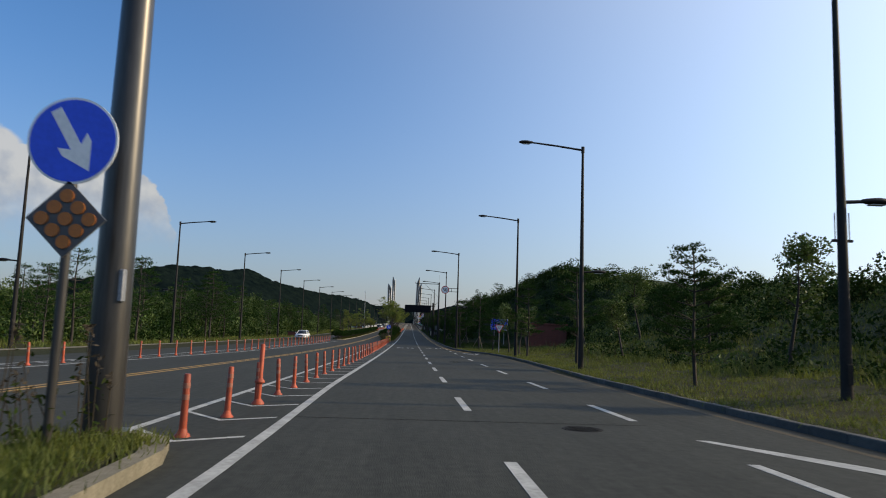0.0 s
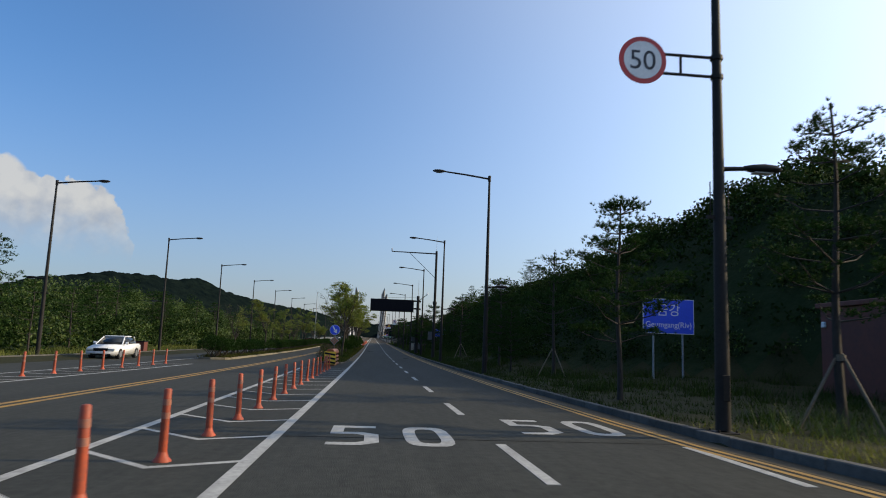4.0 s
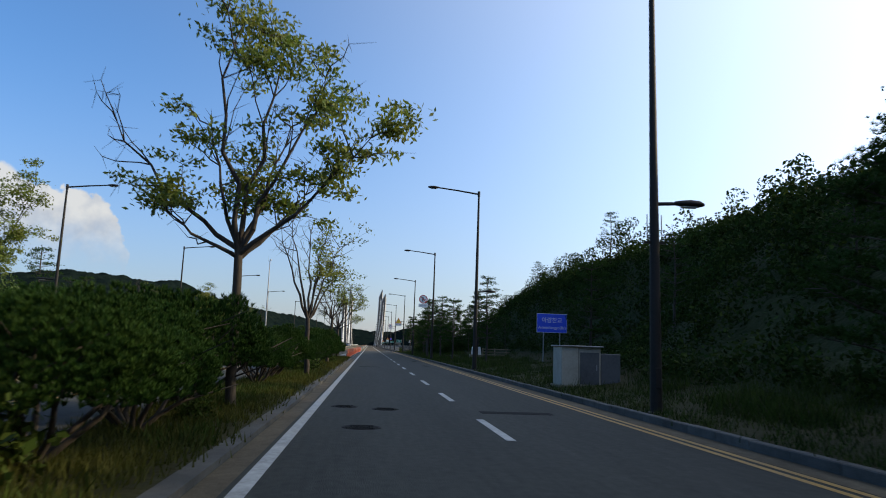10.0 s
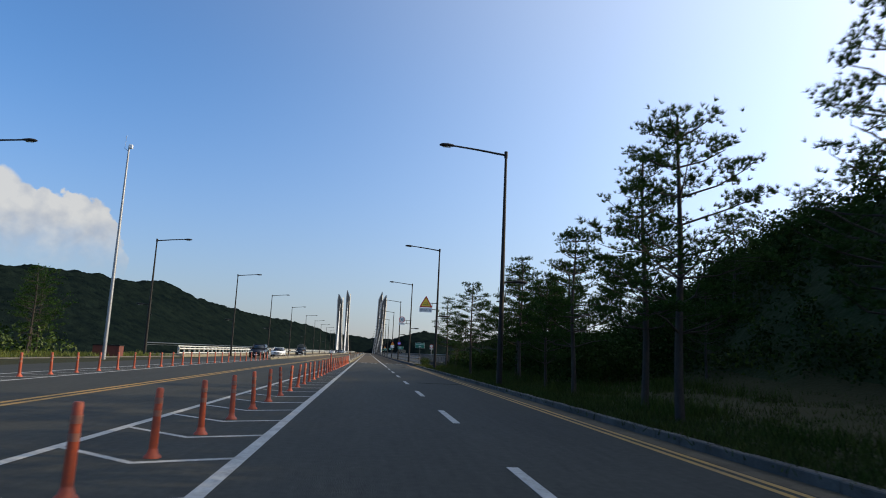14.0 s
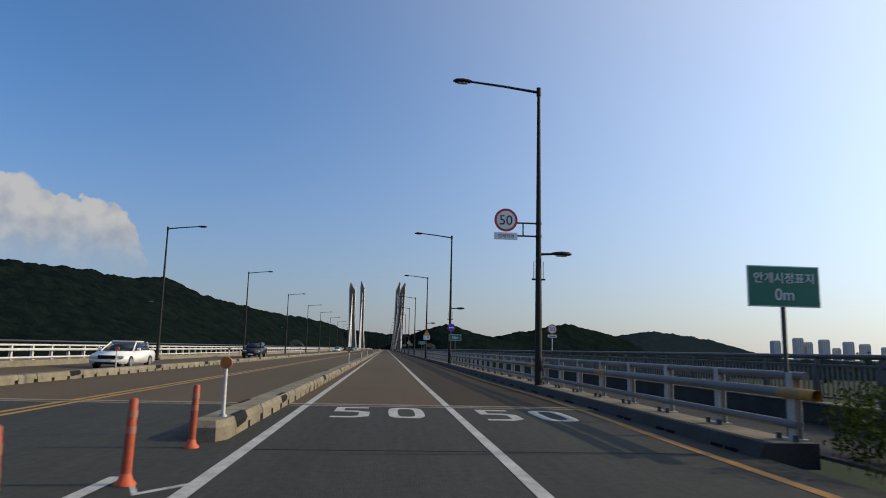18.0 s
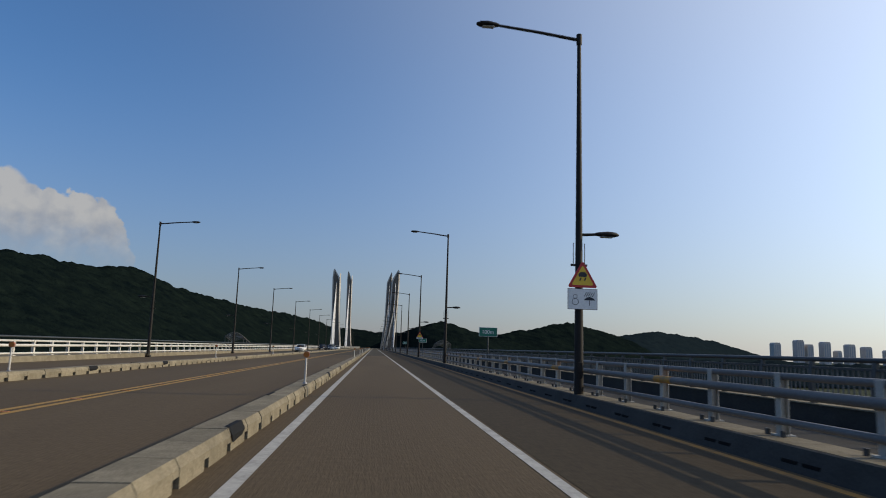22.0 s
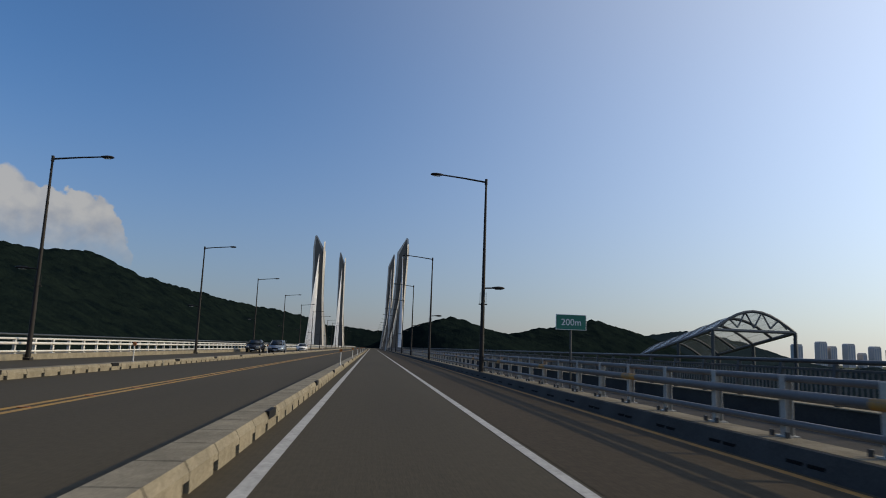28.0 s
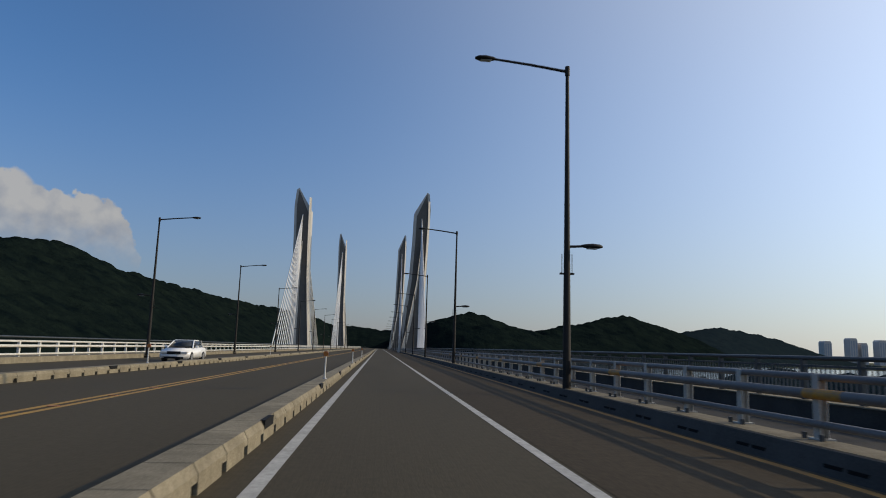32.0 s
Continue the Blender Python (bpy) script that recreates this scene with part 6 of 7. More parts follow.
def pine(seed, height, bottom, wide, dense=1.0, staked=False, tuft=12, width=0.010):
    """A straight red pine: whorls of upturned branches with needle tufts towards their ends."""
    r = random.Random(seed)
    wood, tc, tw = [], [], []
    axis = [Vector((0.06 * height * 0.12 * math.sin(k * 0.9 + seed), 0.05 * height * 0.12 * math.cos(k * 0.7 + seed), height * k / 8)) for k in range(9)]

    def on_axis(z):
        k = min(int(z / height * 8), 7)
        return axis[k].lerp(axis[k + 1], z / height * 8 - k)

    for k in range(8):
        wood.append((axis[k], axis[k + 1], 0.085 * (1 - k / 9) * height / 6 + 0.012, 0.085 * (1 - (k + 1) / 9) * height / 6 + 0.012))
    z = height * bottom
    while z < height - 0.15:
        q = (z - height * bottom) / (height * (1 - bottom))
        reach = wide * (1.0 - q) ** 0.75 * (0.55 + 0.45 * min(q * 4, 1)) + 0.18
        turn = r.uniform(0, 6.28)
        for b in range(r.choice((3, 4, 4, 5))):
            if r.random() < 0.10:
                continue
            a = turn + b * 6.283 / 4.2 + r.gauss(0, 0.25)
            out = Vector((math.cos(a), math.sin(a), 0))
            base = on_axis(z)
            L = reach * r.uniform(0.7, 1.2)
            mid = base + out * L * 0.55 + Vector((0, 0, L * r.uniform(0.05, 0.22)))
            tip = base + out * L + Vector((0, 0, L * r.uniform(0.22, 0.5)))
            wood += [(base, mid, 0.022, 0.015), (mid, tip, 0.015, 0.007)]
            for c in range(max(2, int((1.5 + 2.4 * L) * dense))):
                f = r.uniform(0.42, 1.0) if c else 1.0
                p = base.lerp(mid, f / 0.55) if f < 0.55 else mid.lerp(tip, (f - 0.55) / 0.45)
                side = Vector((-out.y, out.x, 0)) * (r.gauss(0, 0.24 * L + 0.05) if c else 0.0)
                p2 = p + side + Vector((0, 0, r.uniform(0.02, 0.12)))
                wood.append((p, p2, 0.008, 0.004))
                pad = r.uniform(0.11, 0.18)
                for _ in range(17):
                    tc.append((p2.x + r.gauss(0, pad), p2.y + r.gauss(0, pad), p2.z + r.gauss(0.03, pad * 0.36)))
                    tw.append((out.x * 0.35 + r.gauss(0, 0.3), out.y * 0.35 + r.gauss(0, 0.3), 0.7))
        z += r.uniform(0.34, 0.58)
    for k in range(6):
        tc.append((axis[8] + Vector((r.gauss(0, 0.05), r.gauss(0, 0.05), r.uniform(-0.25, 0.05))))[:])
        tw.append((0, 0, 1))
    ob = thing("pine_tree", (0, 0, 0), "young red pine with tufted dark green branches", "tree", "roadside pines")
    part("trunk", limbs(wood, 5), M["bark"], ob)
    part("crown", needles("crown", tc, tw, M["needle"], tuft, 0.105, width), None, ob)
    if staked:
        for a in (0.4, 2.5, 4.6):
            part("stake", Geo().tube([(0.85 * math.cos(a), 0.85 * math.sin(a), -0.05), (0.04 * math.cos(a), 0.04 * math.sin(a), 1.45)], 0.03, 6), M["stake"], ob, "weathered timber stake")
        part("tie", Geo().tube([(0, 0, 1.32), (0, 0, 1.44)], 0.10, 10), M["stake"], ob)
    return ob


def low_pine(seed, wide, high, tuft=17, width=0.008):
    """A many-stemmed low pine, clipped to a dome over bare crooked stems."""
    r = random.Random(seed)
    wood, tc, tw = [], [], []
    for k in range(9):
        a = k * 0.70 + r.gauss(0, 0.2)
        out = Vector((math.cos(a), math.sin(a), 0))
        p = Vector((0.08 * out.x, 0.08 * out.y, 0))
        d = (out * r.uniform(0.45, 1.0) + Vector((0, 0, 0.8))).normalized()
        rad = 0.045
        for s in range(4):
            q = p + d * 0.34
            wood.append((p, q, rad, rad * 0.8))
            p, rad = q, rad * 0.8
            d = (d + Vector((r.gauss(0, 0.25), r.gauss(0, 0.25), r.gauss(0.1, 0.15)))).normalized()
            if s > 0:
                e = p + (out * 0.3 + Vector((r.gauss(0, 0.25), r.gauss(0, 0.25), 0.25)))
                wood.append((p, e, rad * 0.6, rad * 0.3))
    n = int((2900 if tuft > 10 else 1500) * wide * wide / 1.6)
    while len(tc) < n:
        x, y, z = r.uniform(-1, 1), r.uniform(-1, 1), r.uniform(0.36, 1)
        q = x * x + y * y + ((z - 0.45) / 0.55) ** 2 * 0.95
        lump = 0.92 + 0.20 * noise.noise((x * 2.3 + seed, y * 2.3, z * 2.3))
        if q > lump * lump or (q < 0.5 and r.random() < 0.75):
            continue
        tc.append((x * wide, y * wide, z * high))
        tw.append((x * 0.5, y * 0.5, 0.6 + z))
    ob = thing("low_pine", (0, 0, 0), "low clipped many-stemmed pine shrub with bare crooked stems", "shrub", "low pines on the median")
    part("trunk", limbs(wood, 6), M["bark"], ob)
    part("crown", needles("crown", tc, tw, M["needle"], tuft, 0.085, width), None, ob)
    return ob


def clumps(spots, per, size, material, name, spread=0.85):
    """Leafy clumps: (x, y, z, r) each filled with leaves near its skin."""
    pts, sz = [], []
    for x, y, z, rad in spots:
        n = max(8, int(per * rad * rad))
        d = unit(n) * (rad * rng.uniform(0.55, 1.05, (n, 1)))
        d[:, 2] *= spread
        pts.append(d + np.array([x, y, z]))
        sz.append(np.full(n, size * (0.8 + 0.25 * rad)))
    return leaves(name, np.concatenate(pts), np.concatenate(sz), material)


# dense shrubs over the cut slope
random.seed(21)
low, high = [], []
for _ in range(11500):
    y = random.uniform(-45, 284)
    toe = lerp(RIGHT_TOE, y)
    x = toe - 0.4 + random.random() ** 1.35 * (33 - toe + (5 if y < 72 else 0))
    if y < 72 and random.random() < (0.75 if x < 27 else 0.4):
        continue
    h = ground_z(x, y)
    if h < -1.5:
        continue
    rad = random.uniform(0.45, 1.15) * (0.6 + 0.4 * smooth(toe, toe + 6, x))
    (low if random.random() < 0.72 else high).append((x, y, h + rad * 0.45, rad))
put("slope_shrubs", clumps([c for c in low if c[0] > 18], 70, 0.26, M["leaf_dark"], "slope_shrubs"), label="dense dark green shrubs higher up the cut slope", category="shrubs", kind="stuff")
put("slope_shrubs", clumps([c for c in low if c[0] <= 18], 170, 0.175, M["leaf_dark"], "slope_shrubs"), label="dense dark green shrubs over the cut slope", category="shrubs", kind="stuff")
# lighter leaves before y=100 and darker ones after imitate sun and shade
put("slope_vines", clumps([c for c in high if c[1] < 100], 120, 0.18, M["leaf_mid"], "slope_vines"), label="green vines and shrubs over the low slope, coloured light for sun", category="shrubs", kind="stuff")
put("slope_vines", clumps([c for c in high if c[1] >= 100], 110, 0.19, M["leaf_slope"], "slope_vines"), label="leafy green vines and saplings over the slope", category="shrubs", kind="stuff")
crest = []
for _ in range(620):
    y = random.uniform(-40, 272)
    x = random.uniform(21 if y > 75 else 30, 38)
    h = ground_z(x, y)
    if h < 1.5 or (y < 110 and random.random() < 0.5):
        continue
    base = random.uniform(0.5, 1.5) * smooth(85, 105, y) + 0.3 + 0.8 * smooth(200, 215, y) * (1 - smooth(252, 268, y))
    for k in range(random.choice((2, 3, 4))):
        crest.append((x + random.gauss(0, 0.6), y + random.gauss(0, 0.6), h + base * (0.5 + 0.3 * k), random.uniform(0.5, 0.95)))
for _ in range(95):
    y = random.uniform(-30, 104)
    x = random.uniform(27 if y < 72 else 21, 37)
    r0 = random.uniform(0.7, 1.5)
    h = ground_z(x, y)
    for k in range(random.choice((1, 2, 3))):
        crest.append((x + random.gauss(0, 0.7), y + random.gauss(0, 0.7), h + r0 * (0.5 + 0.6 * k), r0 * (1 - 0.2 * k)))
put("slope_trees", clumps(crest, 120, 0.25, M["leaf_dark"], "slope_trees"), label="young broadleaf trees crowding the top of the slope", category="trees", kind="stuff")

# thicket beyond the far carriageway
thick, thick2 = [], []
for _ in range(1500):
    y = random.uniform(-30, 292)
    x = -22.5 - random.random() ** 1.3 * 24
    h = max(ground_z(x, y), -4)
    tall = random.uniform(0.6, 2.4) + 3.6 * smooth(-25, -38, x) * random.uniform(0.5, 1.0) * (1 - 0.4 * smooth(230, 290, y))
    tall += random.uniform(0.2, 2.2) * smooth(110, 140, y) * (1 - smooth(205, 245, y))
    for k in range(1 + int(tall)):
        (thick if random.random() < 0.5 else thick2).append((x + random.gauss(0, 0.5), y + random.gauss(0, 0.7), h + 0.4 + k * 1.0, random.uniform(0.6, 1.25)))
put("roadside_thicket", clumps(thick, 75, 0.27, M["leaf_mid"], "roadside_thicket"), label="thick green roadside shrubs and young trees", category="shrubs", kind="stuff")
put("roadside_thicket", clumps(thick2, 75, 0.27, M["leaf_dark"], "roadside_thicket"), label="thick dark roadside shrubs and young trees", category="shrubs", kind="stuff")

# growth on the bank below the bridge end
bank = []
for _ in range(420):
    y = random.uniform(258, 285)
    x = random.uniform(10.6, 24) + 1.2 * smooth(276, 285, y)
    for k in range(3):
        bank.append((x + random.gauss(0, 0.4), y + random.gauss(0, 0.4), max(ground_z(x, y), -2.5) + 0.4 + 0.75 * k * random.uniform(0.5, 1.0), random.uniform(0.4, 0.9)))
for _ in range(420):
    y = random.uniform(283, 303)
    x = random.uniform(9.8, 16.5)
    if x < 10.6 and y > 290:
        continue
    for k in range(2):
        bank.append((x + random.gauss(0, 0.3), y + random.gauss(0, 0.3), max(ground_z(x, y), -0.8) + 0.35 + 0.75 * k * random.uniform(0.4, 1.0), random.uniform(0.4, 0.75)))
for _ in range(520):
    y = random.uniform(262, 306)
    x = random.uniform(10.2, 30)
    bank.append((x, y, max(ground_z(x, y), -3.5) + random.uniform(0.2, 0.7), random.uniform(0.4, 0.9)))
put("bank_shrubs", clumps(bank, 110, 0.20, M["leaf_dark"], "bank_shrubs"), label="weedy shrubs on the bank at the bridge end", category="shrubs", kind="stuff")


def grass(name, spots, high, material, label, blades=9, wide=0.016, spread=0.16):
    """Tussocks of bent blades at (x, y, z)."""
    c = np.repeat(np.asarray(spots, float), blades, 0)
    n = len(c)
    c[:, :2] += rng.normal(0, spread, (n, 2))
    w = rng.normal(0, 0.38, (n, 3))
    w[:, 2] = 1
    h = high * rng.uniform(0.35, 1.25, (n, 1))
    s = np.stack([rng.normal(size=n), rng.normal(size=n), np.zeros(n)], 1)
    s /= np.linalg.norm(s, axis=1, keepdims=True)
    v = np.stack([c - s * wide, c + s * wide, c + w * h], 1)
    return put(name, raw_mesh(name, v, 3, material), label=label, category="grass", kind="stuff")


verge = []
for _ in range(15000):
    y = random.uniform(2, 304)
    k = lerp(KERB_R, y) + 0.3
    toe = lerp(RIGHT_TOE, y)
    x = k + random.random() ** 1.3 * (toe + 1 - k)
    verge.append((x, y, ground_z(x, y) - 0.02))
grass("verge_grass", [p for p in verge if p[1] < 78], 0.15, M["grass"], "rough yellow-green grass on the verge", 13, 0.012)
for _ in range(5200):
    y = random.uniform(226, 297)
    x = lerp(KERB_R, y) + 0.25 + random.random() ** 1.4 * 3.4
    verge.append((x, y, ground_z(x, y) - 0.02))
# from y=78 on, grass and weeds take darker greens that imitate shade
grass("verge_grass", [p for p in verge if p[1] >= 78], 0.17, M["grass_shade"], "grass at the foot of the slope, coloured dark for shade", 11, 0.013)
open_slope = [(x, y, ground_z(x, y) - 0.03) for x, y in ((random.uniform(14, 36), random.uniform(2, 76)) for _ in range(7000))]
grass("slope_grass", open_slope, 0.32, M["grass"], "rough sunlit grass over the open slope", 9, 0.02, 0.3)
tall = [(x, y, z) for x, y, z in verge if x > lerp(KERB_R, y) + (1.6 if y > 75 else 5.5) and noise.noise((x * 0.35, y * 0.25, 0)) > 0.08][:3500]
grass("verge_weeds", [p for p in tall if p[1] < 78], 0.5, M["leaf_mid"], "tall green weeds on the verge", 16, 0.012, 0.22)
grass("verge_weeds", [p for p in tall if p[1] >= 78], 0.45, M["leaf_slope"], "tall weeds under the slope, coloured dark for shade", 16, 0.012, 0.22)
grass("verge_weeds", [p for k, p in enumerate(tall) if k % 5 == 0 and (p[1] < 78 or k % 3 == 0)], 0.65, M["straw"], "dry brown weed stems on the verge", 5, 0.008)
left = []
for _ in range(5000):
    y = random.uniform(2, 300)
    x = lerp(KERB_L, y) - 0.3 - random.random() * 5.5
    left.append((x, y, ground_z(x, y) - 0.02))
grass("verge_grass", left, 0.35, M["grass"], "rough grass on the far verge", 7, 0.03)
isle = [(random.uniform(-2.7, -0.78), random.uniform(116.2, 226.6), 0.12) for _ in range(9000)]
grass("island_grass", isle, 0.15, M["grass_isle"], "thin dry grass on the median island", 9, 0.012)
isle2 = [(x, y, z) for x, y, z in isle if noise.noise((x * 0.6, y * 0.3, 5)) > 0.0 and x < -0.9]
grass("island_weeds", isle2[:2200], 0.20, M["leaf_slope"], "low broad weeds on the median island", 8, 0.016)
small = [(random.uniform(-2.0, -0.6), random.uniform(-8, 8.1), 0.12) for _ in range(1500)]
grass("island_grass", small, 0.17, M["grass"], "rough grass round the foot of the mast", 9, 0.010)
far_isle = [(random.uniform(-11.1, -9.1), random.uniform(116, 245), 0.12) for _ in range(3500)]
grass("island_grass", far_isle, 0.22, M["grass_isle"], "rough grass on the far island", 7, 0.025)


def tall_weeds(n, x0, x1, y0, y1, seed):
    """Upright stems with side leaves and brown seed heads."""
    r = random.Random(seed)
    stems, lc, heads = [], [], []
    for _ in range(n):
        x, y = r.uniform(x0, x1), r.uniform(y0, y1)
        p = Vector((x, y, 0.1))
        h = r.uniform(0.6, 1.35)
        q = p + Vector((r.gauss(0, 0.12), r.gauss(0, 0.12), h))
        stems.append((p, q, 0.009, 0.004))
        for k in range(9):
            f = r.random() ** 1.5 * 0.8 + 0.08
            c = p.lerp(q, f)
            lc.append((c.x + r.gauss(0, 0.07), c.y + r.gauss(0, 0.07), c.z))
        if r.random() < 0.85:
            for k in range(14):
                heads.append((q.x + r.gauss(0, 0.03), q.y + r.gauss(0, 0.03), q.z - r.uniform(0, 0.22)))
    ob = thing("weed_patch", (0, 0, 0), "patch of tall weeds with dry brown seed heads", "weeds")
    tagged(part("stem_growth", limbs(stems, 4), M["straw"], ob), kind="stuff")
    tagged(part("foliage", leaves("foliage", lc, 0.11, M["leaf_slope"], 0.35), None, ob), kind="stuff")
    if heads:
        tagged(part("seed_growth", leaves("seed_growth", heads, 0.07, M["straw"], 0.4), None, ob), kind="stuff")
    return ob


tall_weeds(150, -2.8, -1.5, 117.5, 130.5, 1)
tall_weeds(120, -2.8, -1.6, 222.6, 226.6, 2)
tall_weeds(14, -2.1, -1.2, 7.0, 8.2, 3)
tall_weeds(70, 12.0, 15.5, 40, 62, 4)

# median trees
TREES = [
    (3, -2.1, 132.6, 3.1, ((-2.6, 7.0), (-0.9, 8.2), (0.3, 8.0), (1.5, 7.0), (2.0, 5.3), (-1.9, 4.9), (0.9, 6.2)), 20, -1.3, 0.25),
    (8, -2.25, 146.8, 2.6, ((-2.7, 7.0), (-1.8, 8.0), (-0.6, 9.0), (0.6, 8.6), (1.9, 6.8), (1.7, 5.3), (-1.2, 6.8), (0.3, 6.6)), 22, -9, -0.1),
    (12, -2.8, 164.6, 3.1, ((-4.2, 9.6), (-3.0, 10.9), (-1.2, 9.9), (-3.3, 6.3), (0.0, 9.1), (2.3, 5.9), (1.3, 7.0), (-2.0, 8.0)), 20, -9, -0.1),
    (17, -2.0, 177.6, 3.6, ((-3.6, 6.8), (-2.1, 4.6), (-0.8, 9.9), (0.5, 9.8), (2.0, 8.4), (3.4, 6.5), (1.5, 5.4), (-1.2, 7.0), (1.0, 7.2)), 20, -2.4, -0.1),
    (23, -1.8, 191.1, 2.7, ((-1.9, 7.4), (-1.2, 7.6), (-0.4, 7.4), (0.6, 7.2), (1.4, 6.6), (1.2, 5.2), (0.5, 5.4)), 7, -0.1, -0.1),
    (31, -2.15, 208.3, 3.5, ((-1.4, 5.8), (-0.8, 6.3), (-0.1, 6.5), (0.8, 6.0), (1.5, 5.8), (1.0, 4.2), (-0.6, 4.1)), 4, 0.6, 0.25),
    (39, -2.3, 225.0, 3.1, ((-2.5, 6.3), (-2.3, 5.0), (-1.0, 7.9), (0.5, 8.3), (2.7, 6.7), (2.4, 7.5), (2.0, 4.2), (1.0, 6.0), (-0.4, 6.6)), 12, -0.5, -0.1),
]
kinds = []
for seed, x, y, fork, leaders, leafy, bare_x, lean in TREES:
    kinds.append(broadleaf(seed, fork, leaders, leafy, bare_x, lean, "young street tree with bare twigs and a few yellow-green leaves" if bare_x > -0.3 else "young street tree with a forked trunk and thin yellow-green leaves"))
    kinds[-1].matrix_basis = pose(x * 0.82 + 0.22, y - 3.2, 0.1) @ Matrix.Diagonal((0.83, 0.83, 0.83, 1))
for k, (x, y, s) in enumerate([(-10.1, 124, 0.55), (-10.0, 139, 0.65), (-10.1, 152, 0.5), (-10.2, 166, 0.6), (-10.0, 181, 0.6), (-10.1, 196, 0.6), (-10.0, 211, 0.55), (-10.1, 228, 0.6)]):
    copy_thing(kinds[(k * 3 + 4) % 7], pose(x, y, 0.1, 0, 0, k * 77) @ Matrix.Diagonal((s * 1.2, s * 1.2, s * 1.2, 1)))

# roadside pines
pines = [pine(1, 5.6, 0.28, 1.75, 1.25), pine(2, 6.4, 0.32, 1.55, 0.95, True), pine(5, 6.9, 0.30, 1.5, 0.85), pine(9, 5.0, 0.22, 1.9, 1.5), pine(12, 6.4, 0.34, 1.8, 1.35)]
far_pines = [pine(41, 5.6, 0.28, 1.75, 0.8, False, 3, 0.026), pine(44, 6.6, 0.30, 1.5, 0.7, False, 3, 0.026)]
far_pines[0].matrix_basis, far_pines[1].matrix_basis = pose(-24.0, 30.0, 0.0), pose(-25.5, 95.0, 0.0)
P_SPOTS = [(3, 10.9, 20.4, 0.85), (0, 11.6, 37.8, 1.0), (0, 11.3, 51.8, 1.0), (3, 10.95, 70.7, 1.05), (1, 10.2, 77.7, 1.0), (0, 8.45, 84.6, 1.05), (1, 10.5, 99.3, 1.0), (3, 9.2, 103.6, 0.85), (0, 9.5, 108.5, 1.0), (0, 9.6, 114.0, 0.9), (1, 9.7, 129.5, 0.95), (0, 8.6, 147.5, 1.1), (3, 8.4, 162.6, 1.25), (3, 9.4, 170.5, 1.2), (0, 15.5, 204.0, 1.25), (2, 10.3, 213.9, 1.0), (2, 13.0, 235.0, 1.05), (0, 9.5, 229.1, 1.1), (2, 9.3, 238.7, 1.02), (0, 8.3, 243.9, 1.25), (2, 9.0, 247.5, 1.05), (0, 9.0, 254, 1.1), (3, 9.3, 259, 1.1), (2, 9.5, 265.0, 0.95), (0, 10.5, 270.0, 1.2), (4, 8.35, 274.9, 0.98), (3, 11.5, 281.0, 1.15), (4, 12.5, 277.0, 0.9), (3, 13.5, 286.0, 1.0), (0, 11.0, 286.2, 0.85), (0, 10.2, 290.5, 0.8), (2, 9.2, 296.3, 1.0), (0, 11.2, 303.0, 0.75), (0, 15.5, 276, 1.3), (3, 13.0, 272.0, 1.35), (3, 15.0, 279.5, 1.3), (0, 17.5, 283.0, 1.3), (3, 12.2, 268.0, 1.3), (3, 18.5, 274.0, 1.5), (2, 16, 288, 1.0)]
used = set()
for n, (k, x, y, s) in enumerate(P_SPOTS):
    m = pose(x, y, max(ground_z(x, y), -0.6) - 0.03, 0, 0, n * 67 % 360) @ Matrix.Diagonal((s, s, s, 1))
    if k in used:
        copy_thing(pines[k], m)
    else:
        pines[k].matrix_basis = m
        used.add(k)
for n in range(46):
    y = random.uniform(0, 290)
    x = -21.5 - random.random() * 7
    s = random.uniform(0.85, 1.35)
    copy_thing(far_pines[n % 2], pose(x, y, max(ground_z(x, y), -2) - 0.05, 0, 0, n * 91 % 360) @ Matrix.Diagonal((s, s, s, 1)))
for n in range(16):
    y = random.choice((random.uniform(128, 190), random.uniform(222, 262)))
    x = random.uniform(14, 26)
    s = random.uniform(0.6, 1.0)
    copy_thing(far_pines[n % 2], pose(x, y, ground_z(x, y) - 0.05, 0, 0, n * 91 % 360) @ Matrix.Diagonal((s, s, s, 1)))

# small broadleaf trees on the verge
def verge_tree(seed, high, wide):
    """A leaning young tree with a dark trunk under an uneven crown of leafy clumps."""
    r = random.Random(seed)
    wood, spots = [], []
    p, d = Vector((0, 0, -0.1)), Vector((r.gauss(0, 0.08), r.gauss(0, 0.08), 1)).normalized()
    for k in range(5):
        q = p + d * high * 0.17
        wood.append((p, q, 0.075 - 0.011 * k, 0.064 - 0.011 * k))
        if k > 1:
            for _ in range(4):
                a = r.uniform(0, 6.28)
                e = q + Vector((math.cos(a), math.sin(a), r.uniform(0.2, 0.9))) * wide * r.uniform(0.4, 0.9)
                wood.append((q, e, 0.022, 0.008))
                spots.append((e.x, e.y, e.z, r.uniform(0.28, 0.52)))
        p, d = q, (d + Vector((r.gauss(0, 0.12), r.gauss(0, 0.12), 0.1))).normalized()
    for _ in range(5):
        spots.append((p.x + r.gauss(0, 0.35 * wide), p.y + r.gauss(0, 0.35 * wide), p.z + r.uniform(-0.3, 0.5), r.uniform(0.3, 0.5)))
    ob = thing("verge_tree", (0, 0, 0), "young broadleaf tree with a dark trunk on the grass verge", "tree", "young trees on the verge")
    part("trunk", limbs(wood, 6), M["bark"], ob)
    part("crown", clumps(spots, 900, 0.13, M["leaf_mid"], "crown"), None, ob)
    return ob


